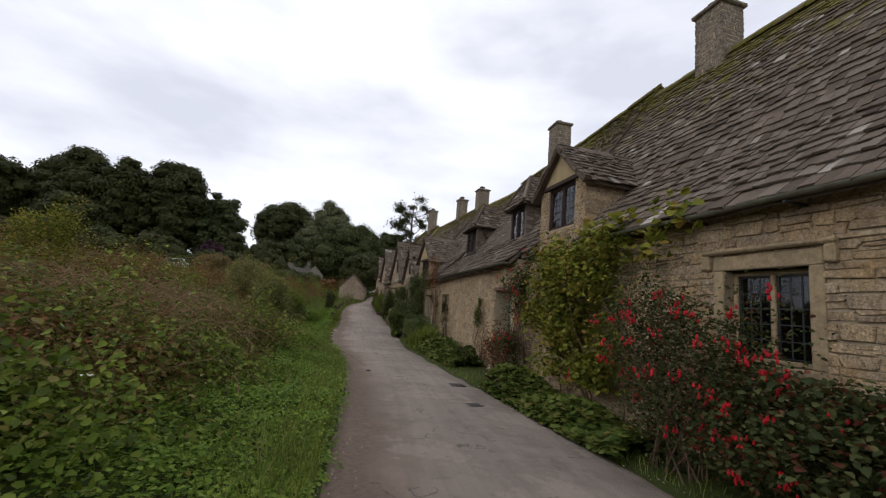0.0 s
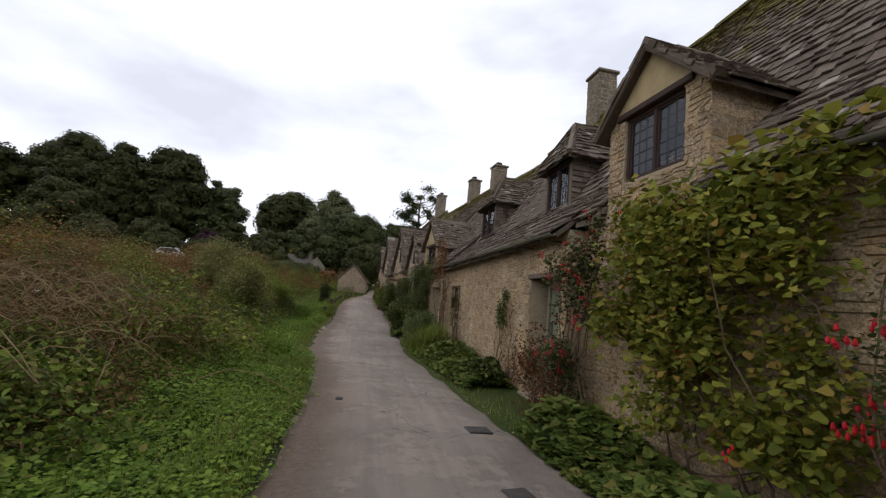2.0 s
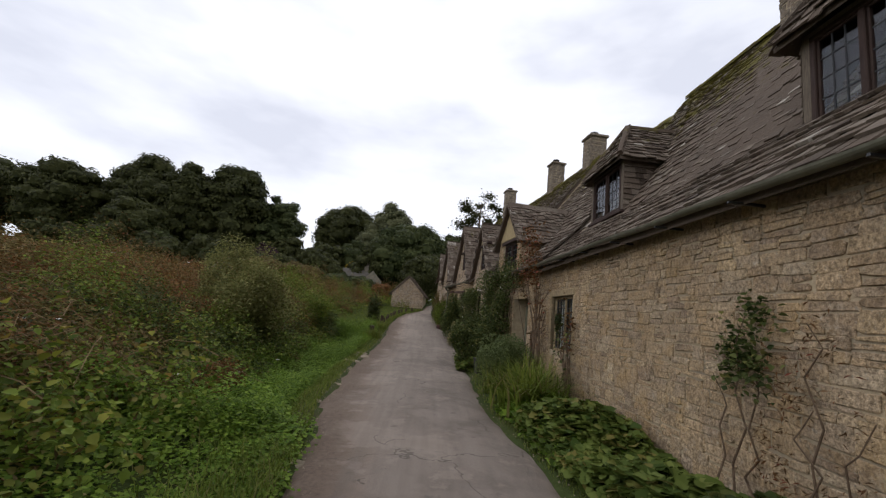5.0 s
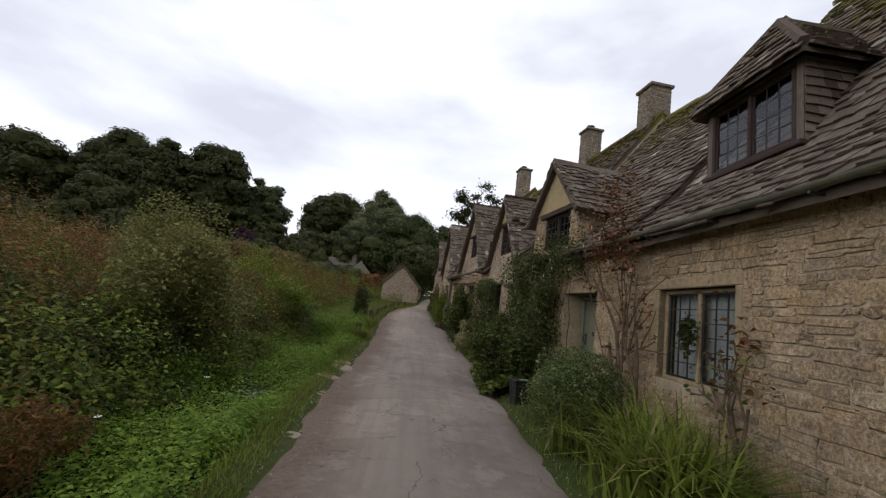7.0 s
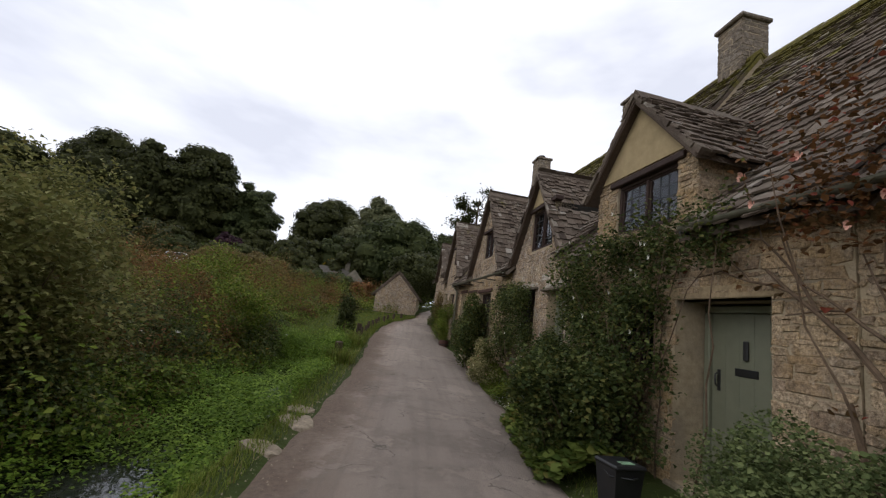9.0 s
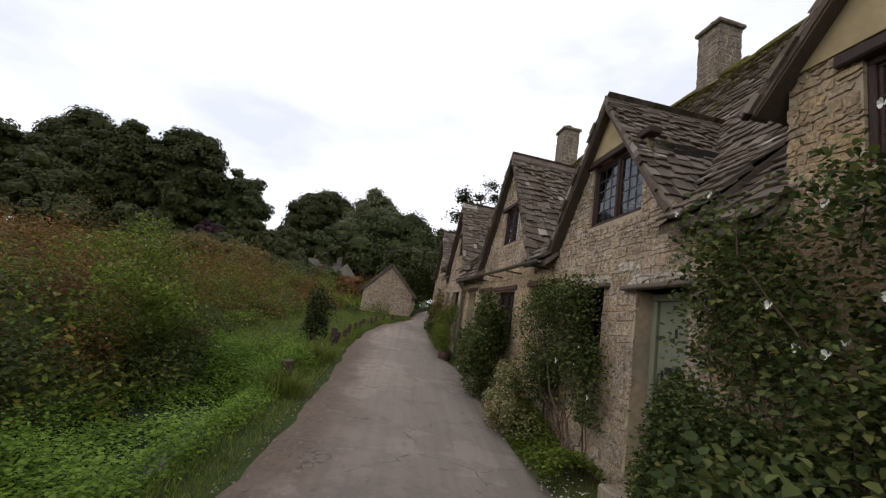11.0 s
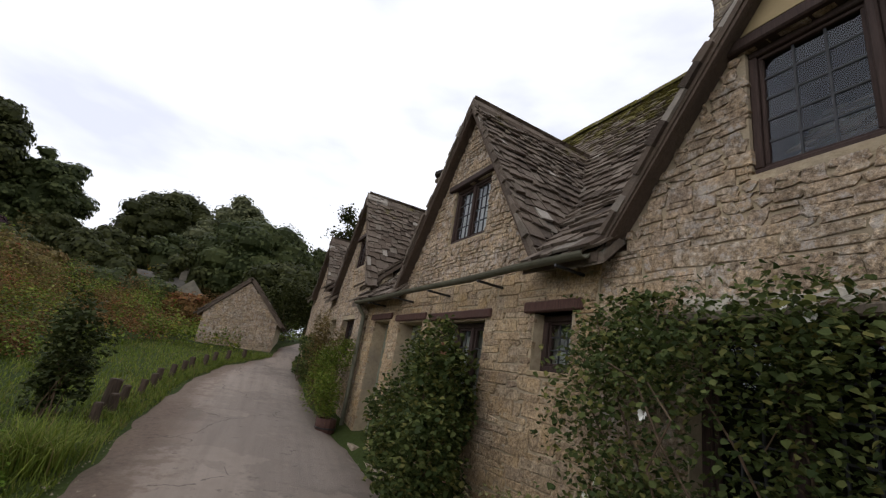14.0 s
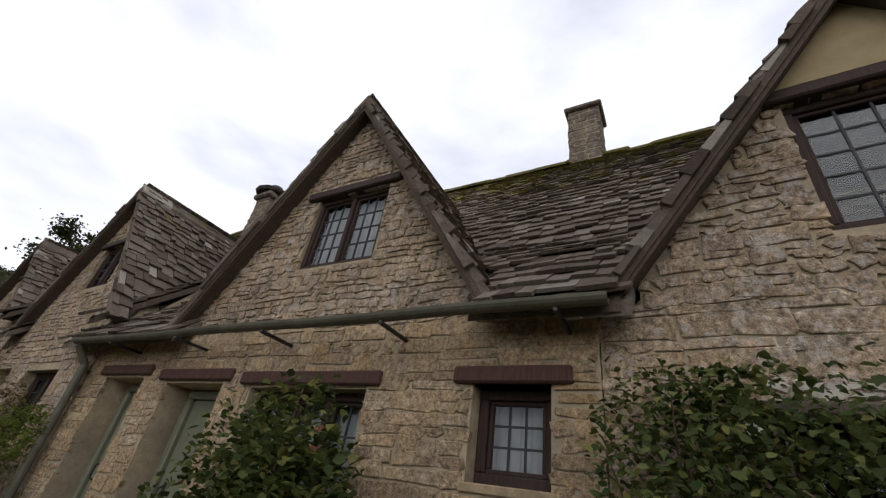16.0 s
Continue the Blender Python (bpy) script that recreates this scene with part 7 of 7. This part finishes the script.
# loose grit along the lane's edges
rr = np.random.default_rng(15)
n = 2600
y = rr.uniform(-3, 26, n)
x = np.where(rr.uniform(0, 1, n) < 0.75, road_left(y) + rr.exponential(0.18, n) - 0.05, road_right(y) - rr.exponential(0.12, n) + 0.05)
g = 0.004 + 0.012 * rr.uniform(0, 1, n) ** 3
t4 = np.array([(1, 0, -0.4), (-0.5, 0.8, -0.4), (-0.5, -0.8, -0.4), (0.1, 0.1, 0.7)])
gv = np.stack([x, y, road_z(y) + 0.016], 1)[:, None, :] + t4[None] * g[:, None, None] * rr.uniform(0.7, 1.4, (n, 4, 1))
tagged(part("grit", array_mesh("grit", gv.reshape(-1, 3), (np.arange(n)[:, None, None] * 4 + np.array([(0, 1, 3), (1, 2, 3), (2, 0, 3)])[None]).reshape(-1, 3)), KERB), "loose grit and small stones along the lane", "gravel", kind="stuff")


def cover(at, w, l, turn):
    ob = thing("drain_cover", "small rusty iron cover sunk in the asphalt", "drain cover", Matrix.Translation((at[0], at[1], float(road_z(at[1])) + 0.026)) @ pose(0, 0, 0, 0, 0, turn), "drain covers")
    part("rim", Mesh().soft_box(-w, w, -l, l, -0.03, 0.01, 0.006), IRON, ob)
    part("lid", Mesh().soft_box(-w * 0.85, w * 0.85, -l * 0.85, l * 0.85, 0.0, 0.014, 0.004), POT, ob)
    return ob


cover((3.15, 5.3), 0.15, 0.12, 5)
cover((3.03, 3.6), 0.12, 0.1, 12)
cover((1.4, 6.5), 0.05, 0.05, 0)

# dark dried posy hung on the window's mullion
posy_at = B.m @ Vector(((b_win[0] + b_win[1]) / 2, 0.05, 1.58))
posy = thing("hanging_posy", "dark dried posy hung on the stone mullion", "dried flowers", Matrix.Translation(posy_at))
rp = np.random.default_rng(61)
part("leaves", leaf_data("leaves", rp.normal(0, 1, (260, 3)) * np.array([0.02, 0.06, 0.1]), 0.06, "broad", 0.2), FUCHSIA, posy)
part("cord", Mesh().tube([(0.0, 0, 0.1), (0.02, 0, 0.3), (0.03, 0, 0.42)], 0.005, 0.005, 5), IRON, posy)

# black bin by the door
bz = float(ground_z(3.3, 16.15))
bin_ = thing("waste_bin", "small black plastic kerbside caddy with a label", "bin", Matrix.Translation((3.3, 16.15, bz)) @ pose(0, 0, 0, 0, 0, 12))
bm_ = Mesh()
bm_.v += [(sx * w, sy * d, z) for z, w, d in ((0, 0.12, 0.11), (0.36, 0.155, 0.14)) for sx, sy in ((-1, -1), (1, -1), (1, 1), (-1, 1))]
bm_.f += [(3, 2, 1, 0), (4, 5, 6, 7)] + [(i, (i + 1) % 4, 4 + (i + 1) % 4, 4 + i) for i in range(4)]
part("body", bm_, PLASTIC, bin_)
part("lid", Mesh().soft_box(-0.17, 0.17, -0.16, 0.155, 0.36, 0.4, 0.015), PLASTIC, bin_)
part("label_patch", Mesh().soft_box(-0.05, 0.09, -0.1, -0.02, 0.4, 0.404, 0.001), LABELGREEN, bin_, "pale green label")
part("handle", Mesh().tube([(-0.165, 0, 0.32), (-0.18, -0.09, 0.3), (-0.0, -0.17, 0.3), (0.18, -0.09, 0.3), (0.165, 0, 0.32)], 0.008), PLASTIC, bin_)
# wooden tub beside the far door
tub = thing("wooden_tub", "low brown wooden tub beside the doorstep", "tub", Matrix.Translation((2.55, 27.5, float(ground_z(2.55, 27.5)))))
part("staves", Mesh().lathe([(0.13, -0.02), (0.16, 0.0), (0.175, 0.12), (0.165, 0.22), (0.14, 0.22), (0.14, 0.17)], (0, 0, 0), 14), LINTEL, tub)
part("hoop", Mesh().lathe([(0.172, 0.06), (0.178, 0.06), (0.18, 0.085), (0.174, 0.085)], (0, 0, 0), 14), IRON, tub)

# two cars parked beyond the bank
for x, y, turn in ((-18.4, 53.5, 80), (-21.8, 54, 84)):
    cz = float(ground_z(x, y))
    car = thing("car", "silver car parked beyond the weeds", "car", Matrix.Translation((x, y, cz - 0.0)) @ pose(0, 0, 0, 0, 0, turn), "parked cars")
    part("body", Mesh().prism([(-2.0, 0.25), (2.0, 0.25), (2.05, 0.75), (1.9, 0.9), (1.0, 0.95), (0.5, 1.42), (-1.2, 1.45), (-1.9, 0.98), (-2.05, 0.75)], 0, -0.82, 0.82), CARWHITE, car)
    part("window", Mesh().prism([(0.85, 0.97), (0.45, 1.36), (-1.1, 1.38), (-1.65, 1.0)], 0, -0.83, 0.83), PAINTBLACK, car)
    for wx in (-0.72, 0.72):
        for wy in (-1.25, 1.25):
            wh = part("wheel", Mesh().tube([(wx - 0.1, wy, 0.3), (wx + 0.1, wy, 0.3)], 0.31, 0.31, 14), PLASTIC, car)


# ---- stones and slates, piece by piece ----
for name, parent, items, limit, mats in PIECES:
    near, rest = piece_split(items, limit)
    for it in near:
        me = single(it)
        me.materials.append(mats[0])
        ob = new(name, me)
        ob.parent = parent
    if rest:
        me = joined(rest)
        me.materials.append(mats[1])
        ob = new(name + "work", me)
        ob.parent = parent
        ob["kind"] = "stuff"
